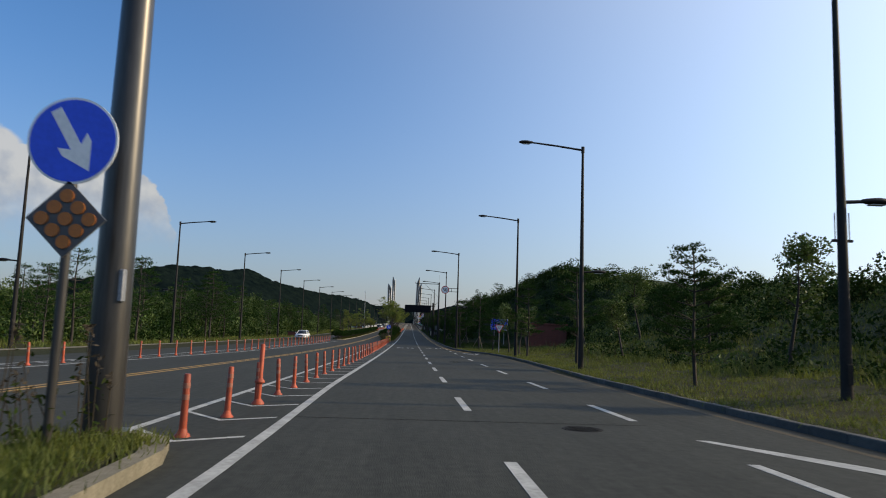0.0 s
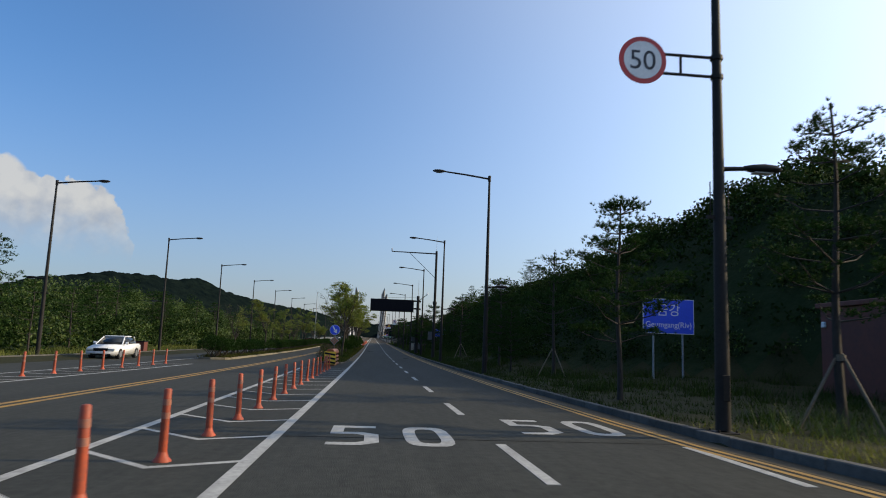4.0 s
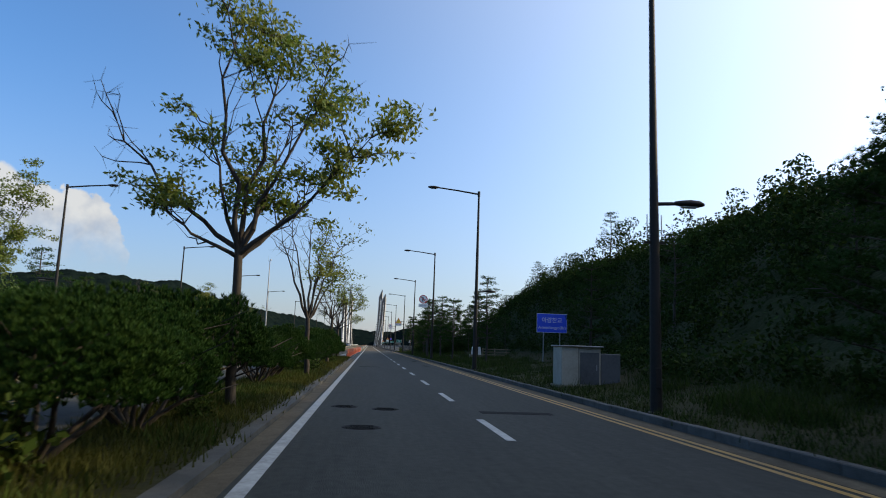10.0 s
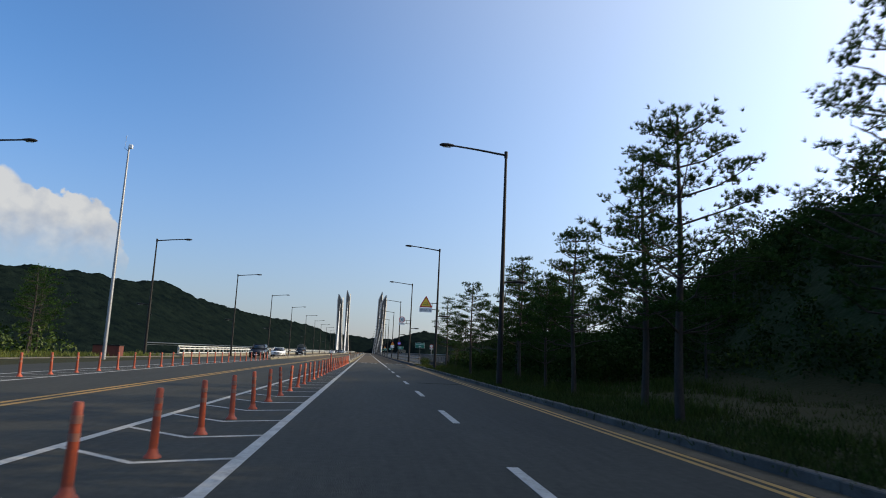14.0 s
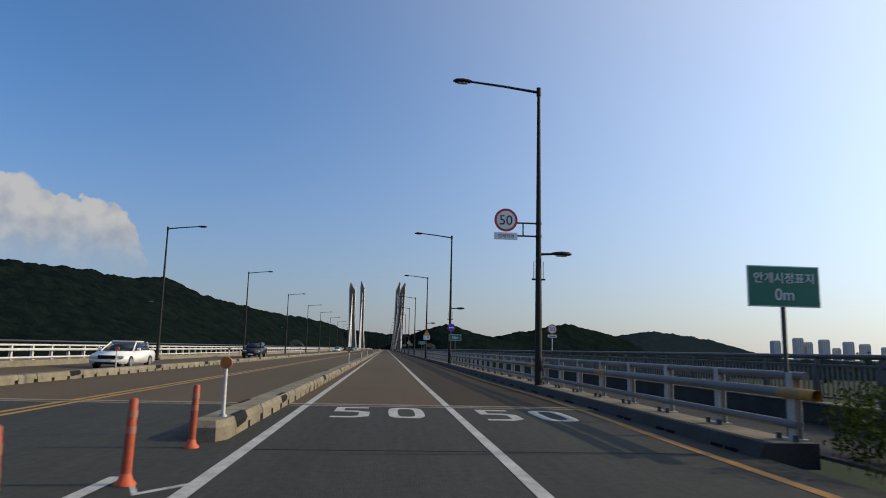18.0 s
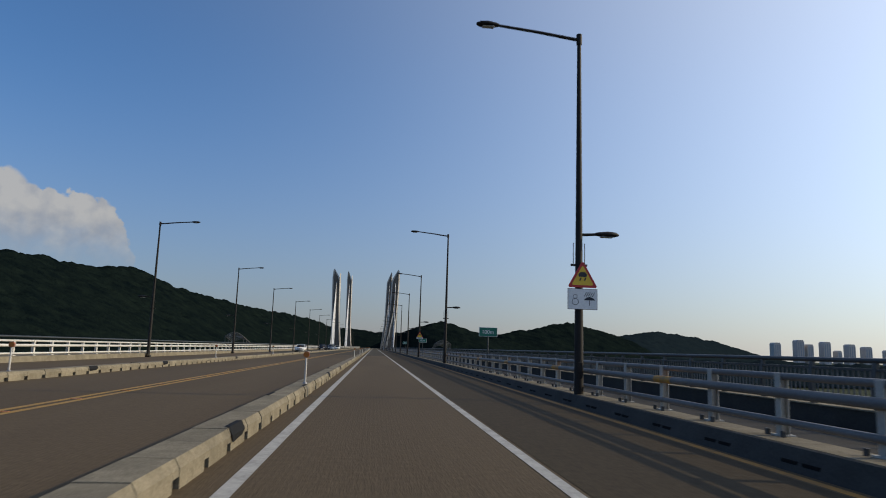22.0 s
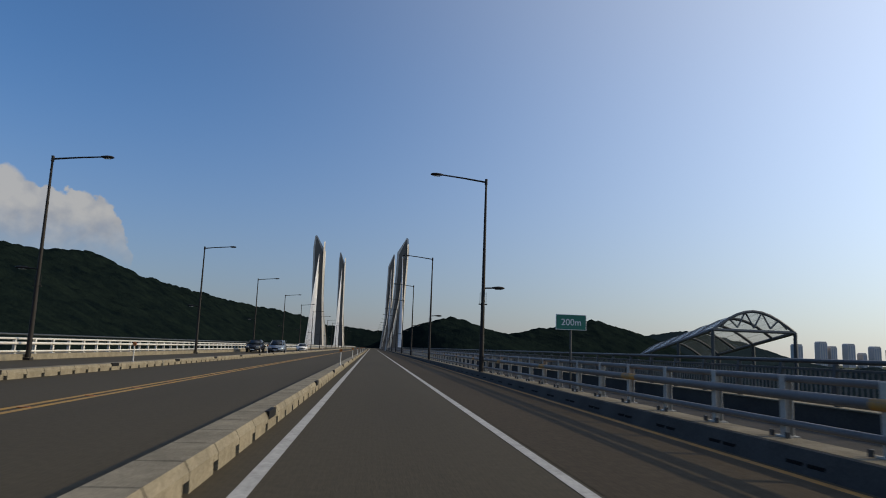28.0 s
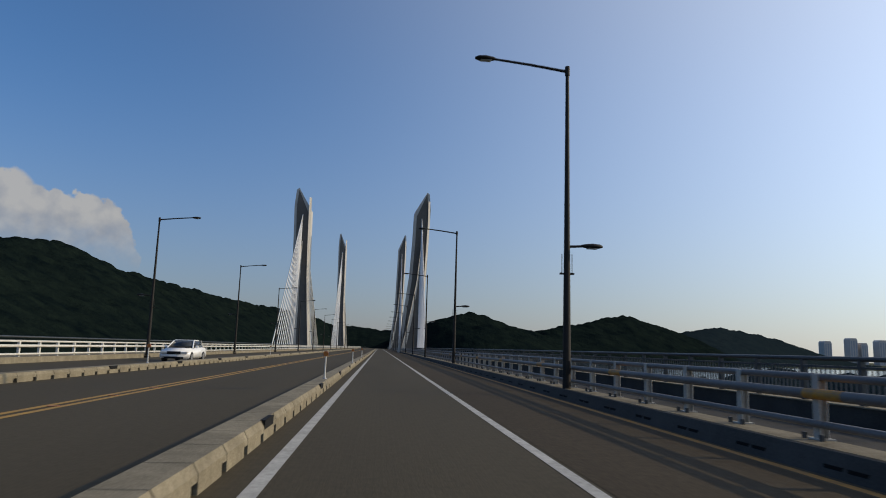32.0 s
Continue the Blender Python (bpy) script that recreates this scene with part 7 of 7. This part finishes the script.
young = [verge_tree(3, 4.4, 0.95), verge_tree(8, 3.6, 0.8)]
young[0].matrix_basis, young[1].matrix_basis = pose(11.5, 63.0, 0.15), pose(11.4, 56.5, 0.15)
for k, x, y, s in ((1, 15.0, 40.0, 1.1), (0, 16.0, 24.0, 1.1), (1, 17.5, 34.0, 1.2), (0, 14.5, 71.0, 1.0), (1, 15.5, 16.0, 1.2), (0, 19.5, 50.0, 1.2), (1, 18.0, 60.0, 1.1)):
    copy_thing(young[k], pose(x, y, ground_z(x, y) - 0.05, 0, 0, y * 37 % 360) @ Matrix.Diagonal((s, s, s, 1)))

# low pines and hedge along the islands
bushes = [low_pine(1, 1.45, 1.75), low_pine(4, 1.25, 1.55)]
far_bush = low_pine(9, 1.35, 1.65, 4, 0.03)
far_bush.matrix_basis = pose(-10.1, 116.6, 0.1)
B_SPOTS = [(0, -2.1, 140.5, 1.02), (1, -3.2, 141.9, 0.95), (1, -2.6, 144.3, 0.9), (0, -3.5, 157.8, 0.95), (1, -2.2, 161.0, 0.85), (0, -2.1, 168.2, 1.0), (1, -2.0, 170.8, 1.0), (0, -2.4, 174.5, 1.25), (0, -2.9, 172.6, 1.1), (0, -2.3, 186.1, 1.06), (1, -2.0, 197.0, 1.0), (0, -2.2, 199.5, 1.1), (0, -2.2, 202.7, 1.25), (1, -2.2, 195.0, 0.9), (1, -2.2, 213.0, 1.0), (0, -2.2, 215.2, 1.05), (0, -3.1, 219.0, 1.42), (1, -2.5, 219.8, 0.95), (1, -3.5, 218.7, 1.1), (1, -2.2, 182.0, 1.0), (1, -2.3, 184.0, 1.0)]
used = set()
for n, (k, x, y, s) in enumerate(B_SPOTS):
    m = pose(x, y, 0.1, 0, 0, n * 73 % 360) @ Matrix.Diagonal((s, s, s, 1))
    if k in used:
        copy_thing(bushes[k], m)
    else:
        bushes[k].matrix_basis = m
        used.add(k)
for n in range(34):
    copy_thing(far_bush, pose(-10.1 + random.gauss(0, 0.15), 118 + n * 3.7, 0.1, 0, 0, n * 57 % 360) @ Matrix.Diagonal((0.85, 0.9, 0.85, 1)))


def leafy_shrub(seed):
    """A small broad-leaved shrub: crooked stems under a loose leafy dome."""
    r = random.Random(seed)
    wood, pts = [], []
    for k in range(8):
        a = k * 0.8 + r.gauss(0, 0.3)
        e = Vector((0.45 * math.cos(a), 0.45 * math.sin(a), r.uniform(0.45, 0.8)))
        wood.append((Vector((0, 0, 0)), e, 0.014, 0.006))
        for _ in range(70):
            pts.append((e.x * r.uniform(0.4, 1.1) + r.gauss(0, 0.17), e.y * r.uniform(0.4, 1.1) + r.gauss(0, 0.17), max(0.05, e.z * r.uniform(0.3, 1.0) + r.gauss(0, 0.08))))
    ob = thing("leafy_shrub", (0, 0, 0), "low broad-leaved green shrub on the median island", "shrub", "low shrubs on the median")
    part("stem", limbs(wood, 5), M["bark"], ob)
    part("foliage", leaves("foliage", pts, 0.12, M["leaf_slope"], 0.7), None, ob)
    return ob


shrub = leafy_shrub(2)
shrub.matrix_basis = pose(-2.2, 135.2, 0.1)
for n, (x, y, s) in enumerate([(-2.9, 136.0, 1.3), (-2.0, 136.8, 1.0), (-3.0, 134.2, 1.1), (-2.5, 138.0, 0.8), (-1.6, 148.5, 0.5), (-1.2, 150.0, 0.5), (-1.9, 152.6, 0.75), (-2.6, 153.4, 0.9), (-1.7, 154.4, 0.7), (-2.3, 155.8, 0.8), (-2.1, 166.0, 1.1), (-2.8, 166.8, 1.3), (-2.2, 167.4, 0.9), (-2.9, 165.2, 1.2), (-1.5, 172.0, 0.5), (-1.7, 190.0, 0.8), (-1.4, 192.0, 0.8), (-1.9, 193.0, 0.9), (-1.3, 206.0, 0.6), (-2.0, 209.5, 0.8), (-2.6, 206.8, 0.7), (-1.5, 129.6, 0.7), (-2.4, 131.0, 0.9), (-1.0, 127.0, 0.55), (-2.6, 127.5, 0.8), (-1.3, 142.6, 0.6), (-1.1, 139.0, 0.5)]):
    copy_thing(shrub, pose(x, y, 0.1, 0, 0, n * 83 % 360) @ Matrix.Diagonal((s, s, s, 1)))


def bare_sapling(seed, high):
    """Thin leafless stems that rise from one root."""
    r = random.Random(seed)
    wood = []
    for k in range(6):
        p, d, rad = Vector((r.gauss(0, 0.1), r.gauss(0, 0.1), 0)), Vector((r.gauss(0, 0.22), r.gauss(0, 0.22), 1)).normalized(), 0.022
        for s in range(6):
            q = p + d * high / 6 * r.uniform(0.8, 1.1)
            wood.append((p, q, rad, rad * 0.8))
            if s > 1:
                e = q + Vector((r.gauss(0, 0.3), r.gauss(0, 0.3), r.uniform(0.3, 0.6)))
                wood.append((q, e, rad * 0.6, 0.003))
            p, rad = q, rad * 0.8
            d = (d + Vector((r.gauss(0, 0.12), r.gauss(0, 0.12), 0.1))).normalized()
    ob = thing("bare_sapling", (0, 0, 0), "leafless grey sapling with many thin stems", "sapling", "bare saplings on the bank")
    part("trunk", limbs(wood, 4), M["bark"], ob)
    return ob


sap = bare_sapling(4, 3.6)
sap.matrix_basis = pose(11.2, 294.5, ground_z(11.2, 294.5) - 0.1)
for x, y, s in ((11.9, 295.5, 0.9), (10.4, 296.5, 0.75), (9.4, 291.0, 0.6), (17.5, 158.0, 0.9), (15.5, 141.5, 0.8)):
    copy_thing(sap, pose(x, y, ground_z(x, y) - 0.1, 0, 0, y * 31 % 360) @ Matrix.Diagonal((s, s, s, 1)))

# grassy shrubs where the parapet begins
edge_growth = [(8.1 + random.gauss(0, 0.18), random.uniform(304.8, 308.8), random.uniform(0.2, 0.75), random.uniform(0.25, 0.42)) for _ in range(34)]
put("bank_shrubs", clumps(edge_growth, 900, 0.075, M["leaf_slope"], "bank_shrubs"), label="weedy green shrub beside the parapet end", category="shrubs", kind="stuff")
grass("verge_weeds", [(random.uniform(7.2, 8.5), random.uniform(296, 307), 0.1) for k in range(420)], 0.18, M["grass_isle"], "rough grass beside the parapet end", 8, 0.010, 0.3)
hedge = [(random.uniform(11.3, 13.6), random.uniform(298.5, 313.0), random.uniform(-0.9, 1.0), random.uniform(0.45, 0.8)) for _ in range(300)]
put("bank_shrubs", clumps(hedge, 170, 0.13, M["leaf_dark"], "bank_shrubs"), label="dark leafy hedge at the end of the railing", category="shrubs", kind="stuff")

# ---- roadside objects ----
# plastic barrier in front of the median island
wb = thing("plastic_barrier", (-1.3, 109.6, 0.0), "row of orange water-filled plastic barriers", "barrier")
prof = [(0.31, 0.0), (0.31, 0.10), (0.26, 0.13), (0.235, 0.27), (0.30, 0.31), (0.30, 0.36), (0.25, 0.39), (0.225, 0.52), (0.285, 0.56), (0.285, 0.61), (0.235, 0.64), (0.21, 0.77), (0.27, 0.81), (0.27, 0.86), (0.245, 0.95), (0.19, 1.03), (0.10, 1.075)]
prof += [(-x, z) for x, z in reversed(prof)]
for k in range(3):
    seg = part("segment", Geo().prism(prof[::-1], 0.01 + k * 1.9, 1.89 + k * 1.9), M["barrier"], wb)
    for j in range(4):
        for z0, w, sh in ((0.20, 0.255, 0.0), (0.45, 0.245, 0.22), (0.70, 0.232, 0.0)):
            y0 = 0.24 + sh + k * 1.9 + j * 0.45
            if y0 < 1.8 + k * 1.9:
                for side in (-1, 1):
                    pocket = part("pocket", Geo().box(side * w - 0.012, side * w + 0.012, y0, y0 + 0.09, z0 - 0.03, z0 + 0.06, 0.008), M["hole"], seg)
    for j in range(3):
        part("foot_slot", Geo().box(-0.313, 0.313, 0.3 + k * 1.9 + j * 0.5, 0.5 + k * 1.9 + j * 0.5, 0.0, 0.05), M["hole"], seg)
board = part("end_board", Geo().box(-0.36, 0.36, -0.06, -0.02, 0.12, 0.92, 0.008), M["yellow"], wb, "yellow board with black stripes")
for k in range(3):
    z = 0.2 + k * 0.26
    part("stripe", Geo().prism([(-0.34, z + 0.16), (-0.34, z + 0.04), (0.34, z - 0.06), (0.34, z + 0.06)], -0.066, -0.061), M["black"], board)

# small red-brown store house by the slope
hut = thing("store_house", (16.5, 81.2, 0.2), "small flat-roofed red-brown brick store house with a dark doorway", "store house", turn=-7)
part("wall", Geo().box(0, 4.6, 0, 7.3, -0.3, 2.98, 0.02), M["rust"], hut)
part("roof", Geo().box(-0.12, 4.72, -0.12, 7.42, 2.99, 3.16, 0.02), M["rust"], hut)
part("doorway", Geo().box(-0.03, -0.002, 0.75, 1.75, 0.0, 2.25, 0.004), M["black"], hut, "dark doorway")
part("door_hood", Geo().box(-0.35, -0.002, 0.6, 2.6, 2.30, 2.40, 0.01), M["cabinet_grey"], hut)
part("wall_lamp", Geo().box(-0.14, -0.002, 0.35, 0.6, 2.1, 2.35, 0.02), M["white"], hut, "white wall lamp")
part("side_lamp", Geo().box(-0.10, -0.002, 6.9, 7.1, 2.3, 2.5, 0.02), M["white"], hut)
for k in range(9):
    part("wall_rib", Geo().box(0.25 + k * 0.5, 0.31 + k * 0.5, -0.03, -0.001, 0.0, 2.9), M["rust"], hut)

# roadside kiosk cabinet
kio = thing("equipment_kiosk", (8.9, 185.0, 0.1), "weathered beige and grey roadside equipment cabinet with a flat roof", "cabinet")
part("side_unit", Geo().box(-1.02, -0.42, -0.5, 0.6, 0.12, 1.46, 0.015), M["cabinet"], kio)
body = part("body", Geo().box(-0.40, 0.42, -0.45, 0.6, 0.12, 1.46, 0.015), M["cabinet"], kio)
door = part("door", Geo().box(-0.33, 0.36, -0.475, -0.45, 0.16, 1.28, 0.006), M["cabinet_grey"], kio, "dark grey door")
part("handle", Geo().box(0.24, 0.28, -0.50, -0.47, 0.65, 0.85, 0.006), M["galv"], door)
part("low_unit", Geo().box(0.44, 1.16, -0.42, 0.55, 0.12, 1.25, 0.015), M["cabinet_grey"], kio)
part("roof", Geo().box(-1.10, 0.50, -0.60, 0.68, 1.465, 1.51, 0.01), M["galv"], kio)
part("plinth", Geo().box(-1.1, 1.22, -0.56, 0.66, -0.1, 0.118, 0.01), M["concrete"], kio)

# stone marker and timber fence
stone = thing("stone_marker", (13.15, 236.7, 0.35), "pale rounded stone marker on a low plinth", "stone marker")
part("stone", Geo().prism([(-0.56, 0.34), (-0.50, 1.10), (-0.42, 1.22), (0.38, 1.22), (0.46, 1.12), (0.55, 0.34)][::-1], -0.16, 0.16), M["white"], stone)
part("plinth", Geo().box(-0.78, 0.78, -0.34, 0.34, -0.15, 0.34, 0.02), M["concrete"], stone)
fence = thing("timber_fence", (14.2, 238.6, 0.35), "low dark timber fence with three rails", "fence")
for k in range(4):
    part("post", Geo().box(-0.06, 0.06, -0.06, 0.06, -0.3, 1.1, 0.01), M["stake"], fence, at=(k * 1.4, 0, 0))
for k in range(3):
    for z in (0.35, 0.66, 0.98):
        part("rail", Geo().tube([(k * 1.4, -0.07, z), ((k + 1) * 1.4, -0.07, z)], 0.045, 6), M["stake"], fence)

# dark storage box on the far verge
for x, y in ((-19.6, 128.0), (-19.0, 286.0)):
    bx = thing("grit_box", (x, y, 0.1), "dark brown roadside grit box with a sloping lid", "storage box")
    part("body", Geo().prism([(-1.0, 0), (-1.0, 0.85), (1.0, 0.85), (1.0, 0)], -0.5, 0.5), M["rust"], bx)
    part("lid", Geo().prism([(-1.05, 0.86), (-1.05, 0.92), (1.05, 0.92), (1.05, 0.86)], -0.55, 0.55), M["black"], bx)

# manholes and patches
for x, y, r in ((4.99, 10.95, 0.33), (4.93, 40.5, 0.36), (4.98, 138.5, 0.33), (5.2, 209.8, 0.3), (5.35, 224.1, 0.3), (5.03, 297.0, 0.33), (1.05, 172.8, 0.33), (0.63, 176.6, 0.3), (1.53, 176.2, 0.3)):
    mh = thing("manhole_cover", (x, y, 0.0), "round dark iron manhole cover set in the asphalt", "manhole cover", "manhole covers")
    part("frame", Geo().tube([(0, 0, -0.02), (0, 0, 0.006)], r, 28), M["iron"], mh)
    part("lid", Geo().tube([(0, 0, -0.02), (0, 0, 0.011)], r - 0.05, 28), M["hole"], mh)
    for k in range(5):
        part("bar", Geo().box(-r * 0.6, r * 0.6, -r * 0.6 + k * r * 0.3 - 0.012, -r * 0.6 + k * r * 0.3 + 0.012, 0.010, 0.016), M["iron"], mh)
for x, y, w, l in ((4.4, 176.0, 1.6, 0.5), (1.2, 204.5, 1.3, 0.35), (5.0, 262, 2.2, 0.4)):
    put("tar_patch", Geo().box(x - w / 2, x + w / 2, y - l / 2, y + l / 2, 0.0, 0.0035), M["hole"], label="dark tar patch across the lane", category="road patch", kind="structure")
for y in (11.6, 76.2, 308.95):
    put("road_crack", band(lambda q: 3.2, y - 0.02, y + 0.02, 6.2, 0.0035, 1.0), M["hole"], label="thin dark sealed crack across the lanes", category="road crack", kind="structure")

# ---- stair canopies beside the bridge ----


def canopy_shelter(x, y):
    """An arched glazed canopy over a stair that leads down along the bridge."""
    ob = thing("stair_canopy", (x, y, 0.0), "arched steel and glass canopy over a footway stair", "canopy", "stair canopies")
    n, w, span, drop = 6, 3.3, 7.2, 1.1
    arcs = []
    for k in range(n):
        f = k / (n - 1)
        z0 = 2.45 - drop * f
        arcs.append([(-w / 2 + w * j / 10, f * span, z0 + 0.75 * math.sin(math.pi * j / 10)) for j in range(11)])
        part("arch_rib", Geo().tube(arcs[-1], 0.06, 6), M["rail"], ob)
        if k in (0, 2, 4):
            for q in (-w / 2, w / 2):
                part("post", Geo().tube([(q, f * span, -2.0), (q, f * span, z0)], 0.07, 8), M["rail_dark"], ob)
    for a, b in zip(arcs, arcs[1:]):
        for j in range(10):
            p0, p1, p2, p3 = (Vector(v) for v in (a[j], a[j + 1], b[j + 1], b[j]))
            up = Vector((0, 0, 0.03))
            part("pane", Geo().add([p0, p1, p2, p3, p0 + up, p1 + up, p2 + up, p3 + up], [(0, 3, 2, 1), (4, 5, 6, 7), (0, 1, 5, 4), (1, 2, 6, 5), (2, 3, 7, 6), (3, 0, 4, 7)]), M["glass"], ob)
    for q in (0, 10):
        part("eave_beam", Geo().tube([a[q] for a in arcs], 0.07, 6), M["rail"], ob)
    part("tie_beam", Geo().tube([arcs[0][0], arcs[0][10]], 0.06, 6), M["rail"], ob)
    for j in (2, 4, 6, 8):
        for q in (-1, 1):
            part("truss_web", Geo().tube([arcs[0][j], (arcs[0][j + q][0], 0, 2.45 + 0.12)], 0.035, 5), M["rail"], ob)
    for f in (0.0, 0.33, 0.66):
        part("side_rail", Geo().tube([(-w / 2, f * span, 1.2 - drop * f), (-w / 2, (f + 0.33) * span, 1.2 - drop * (f + 0.33))], 0.04, 6), M["rail_dark"], ob)
    return ob


canopy_shelter(15.5, 511.8)
canopy_shelter(-24.2, 497.5)

# ---- cars on the far carriageway ----


def wheel(parent, x, y, r=0.33):
    t = part("wheel", Geo().tube([(x - 0.11, y, r), (x + 0.11, y, r)], r, 20), M["tyre"], parent)
    part("rim", Geo().tube([(x - 0.118, y, r), (x + 0.118, y, r)], r * 0.62, 16), M["galv"], t, "grey alloy rim")
    return t


def car(x, y, paint, kind, label, lights=False):
    """A car that faces -y: body sides drawn in (y, z), narrowed at the roof."""
    ob = thing("car", (x, y, 0.0), label, "car", "cars on the far carriageway")
    if kind == "suv":
        L, W, low, cab = 4.6, 0.93, [(-2.3, 0.35), (-2.34, 0.62), (-2.25, 0.92), (-1.25, 1.05), (-0.9, 1.08), (2.2, 1.10), (2.3, 0.8), (2.28, 0.35)], [(-1.15, 1.06), (-0.45, 1.62), (0.2, 1.70), (1.75, 1.66), (2.15, 1.1)]
    elif kind == "van":
        L, W, low, cab = 4.9, 0.96, [(-2.45, 0.32), (-2.5, 0.6), (-2.35, 0.92), (-1.55, 1.08), (2.4, 1.12), (2.45, 0.7), (2.42, 0.32)], [(-1.5, 1.06), (-0.7, 1.66), (0.2, 1.76), (2.0, 1.74), (2.35, 1.12)]
    else:
        L, W, low, cab = 4.6, 0.90, [(-2.3, 0.25), (-2.33, 0.5), (-2.2, 0.74), (-1.1, 0.90), (1.5, 0.95), (2.25, 0.93), (2.3, 0.6), (2.27, 0.25)], [(-1.05, 0.89), (-0.25, 1.36), (0.35, 1.43), (1.0, 1.38), (1.75, 0.95)]

    def hull(rows, w0, w1):
        """A closed shell through side points, w0 wide at its foot and w1 at its top."""
        zs = [z for _, z in rows]
        za, zb = min(zs), max(zs)
        v = [(sx * (w0 + (w1 - w0) * (z - za) / (zb - za)), yy, z) for sx in (-1, 1) for yy, z in rows]
        n = len(rows)
        bm = bmesh.new()
        vs = [bm.verts.new(p) for p in v]
        bm.faces.new(vs[:n])
        bm.faces.new(vs[n:][::-1])
        for i in range(n):
            bm.faces.new((vs[i], vs[n + i], vs[n + (i + 1) % n], vs[(i + 1) % n]))
        bmesh.ops.recalc_face_normals(bm, faces=bm.faces[:])
        bmesh.ops.bevel(bm, geom=bm.edges[:], offset=0.06, segments=2, affect="EDGES")
        me = bpy.data.meshes.new("shell")
        bm.to_mesh(me)
        bm.free()
        me.polygons.foreach_set("use_smooth", [True] * len(me.polygons))
        return me

    def shell(rows, w0, w1, material):
        me = hull(rows, w0, w1)
        me.materials.append(material)
        return me

    part("body", shell(low, W, W * 0.96, M[paint]), None, ob)
    part("cabin", shell(cab, W * 0.93, W * 0.70, M["car_glass"]), None, ob, "tinted glass cabin")
    top = max(z for _, z in cab)
    ya, yb = cab[1][0] + 0.1, cab[-2][0] + 0.05
    part("roof", Geo().box(-W * 0.71, W * 0.71, ya, yb, top - 0.06, top + 0.012, 0.02), M[paint], ob)
    for sx in (-1, 1):
        for i in (0, len(cab) - 2):
            (y0, z0), (y1, z1) = cab[i], cab[i + 1]
            part("pillar", Geo().tube([(sx * W * 0.91, y0, z0), (sx * W * 0.72, y1, z1)], 0.045, 6), M[paint], ob)
        part("mirror", Geo().box(sx * (W + 0.10) - 0.09, sx * (W + 0.10) + 0.09, cab[0][0] + 0.25, cab[0][0] + 0.38, cab[0][1] + 0.02, cab[0][1] + 0.18, 0.03), M[paint], ob)
        h = low[2][1]
        part("headlight", Geo().box(sx * W * 0.72 - 0.19, sx * W * 0.72 + 0.19, low[1][0] - 0.03, low[1][0] + 0.15, h - 0.22, h - 0.08, 0.02), M["lens"], ob, "clear headlight")
        for yy in (low[0][0] + 0.85, low[-1][0] - 0.85):
            wheel(ob, sx * (W - 0.09), yy)
    part("grille", Geo().box(-0.42, 0.42, low[1][0] - 0.035, low[1][0] + 0.1, 0.5, 0.68, 0.01), M["black"], ob)
    part("number_plate", Geo().box(-0.26, 0.26, low[1][0] - 0.05, low[1][0], 0.36, 0.47, 0.004), M["white"], ob)
    part("bumper_intake", Geo().box(-0.6, 0.6, low[0][0] - 0.02, low[0][0] + 0.1, 0.22, 0.33, 0.01), M["black"], ob)
    return ob


car(-15.4, 112.0, "car_white", "sedan", "white sedan with tinted windows on the far carriageway")
car(-12.4, 319.0, "car_dark", "suv", "dark blue car beside the start of the far barrier")
car(-12.4, 338.0, "car_white", "sedan", "white sedan on the far side of the bridge")
car(-12.6, 376.0, "car_dark", "suv", "black sport utility car by the far parapet")
car(-12.3, 499.0, "car_white", "sedan", "white sedan crossing the bridge")
car(-14.6, 581.5, "car_dark", "suv", "black sport utility car in the outer lane")
car(-12.0, 584.0, "car_silver", "van", "silver blue family van on the bridge")
car(-13.4, 594.0, "car_dark", "suv", "dark car behind the silver van")
car(-12.0, 618.0, "car_white", "sedan", "white sedan further along the bridge")

# ---- lay the approach on its long profile ----
laid = set()


def lay_mesh(ob, y):
    """Lifts each vertex of a mesh that runs along the road."""
    if ob.data.name in laid:
        return
    laid.add(ob.data.name)
    co = np.empty(len(ob.data.vertices) * 3, np.float32)
    ob.data.vertices.foreach_get("co", co)
    co = co.reshape(-1, 3)
    yy = np.clip(co[:, 1] + y, -60.0, None)
    lift = np.where(yy > 0, 0.5 * GRADE_BEND * (GRADE_END - yy) ** 2, GRADE_BEND * GRADE_END * (GRADE_END / 2 - yy))
    co[:, 2] += np.where(yy < GRADE_END, lift, 0.0)
    ob.data.vertices.foreach_set("co", co.ravel())
    ob.data.update()


for ob in [o for o in scene.objects if o.parent is None and o.type in ("MESH", "EMPTY")]:
    at = ob.matrix_basis.translation
    if ob.type == "MESH":
        lay_mesh(ob, at.y)
    elif at.length > 0.01:
        tip = pose(0, 0, 0, math.degrees(-GRADE_BEND * max(GRADE_END - at.y, 0.0))) if ob.name.startswith(("plastic", "manhole")) else Matrix()
        ob.matrix_basis = Matrix.Translation((0, 0, grade(at.y))) @ ob.matrix_basis @ tip
    else:
        for child in ob.children:
            if child.location.length > 0.01:
                child.location.z += grade(child.location.y)
                child.rotation_euler[0] += math.atan(-GRADE_BEND * max(GRADE_END - max(child.location.y, 0.0), 0.0))
            else:
                lay_mesh(child, 0.0)
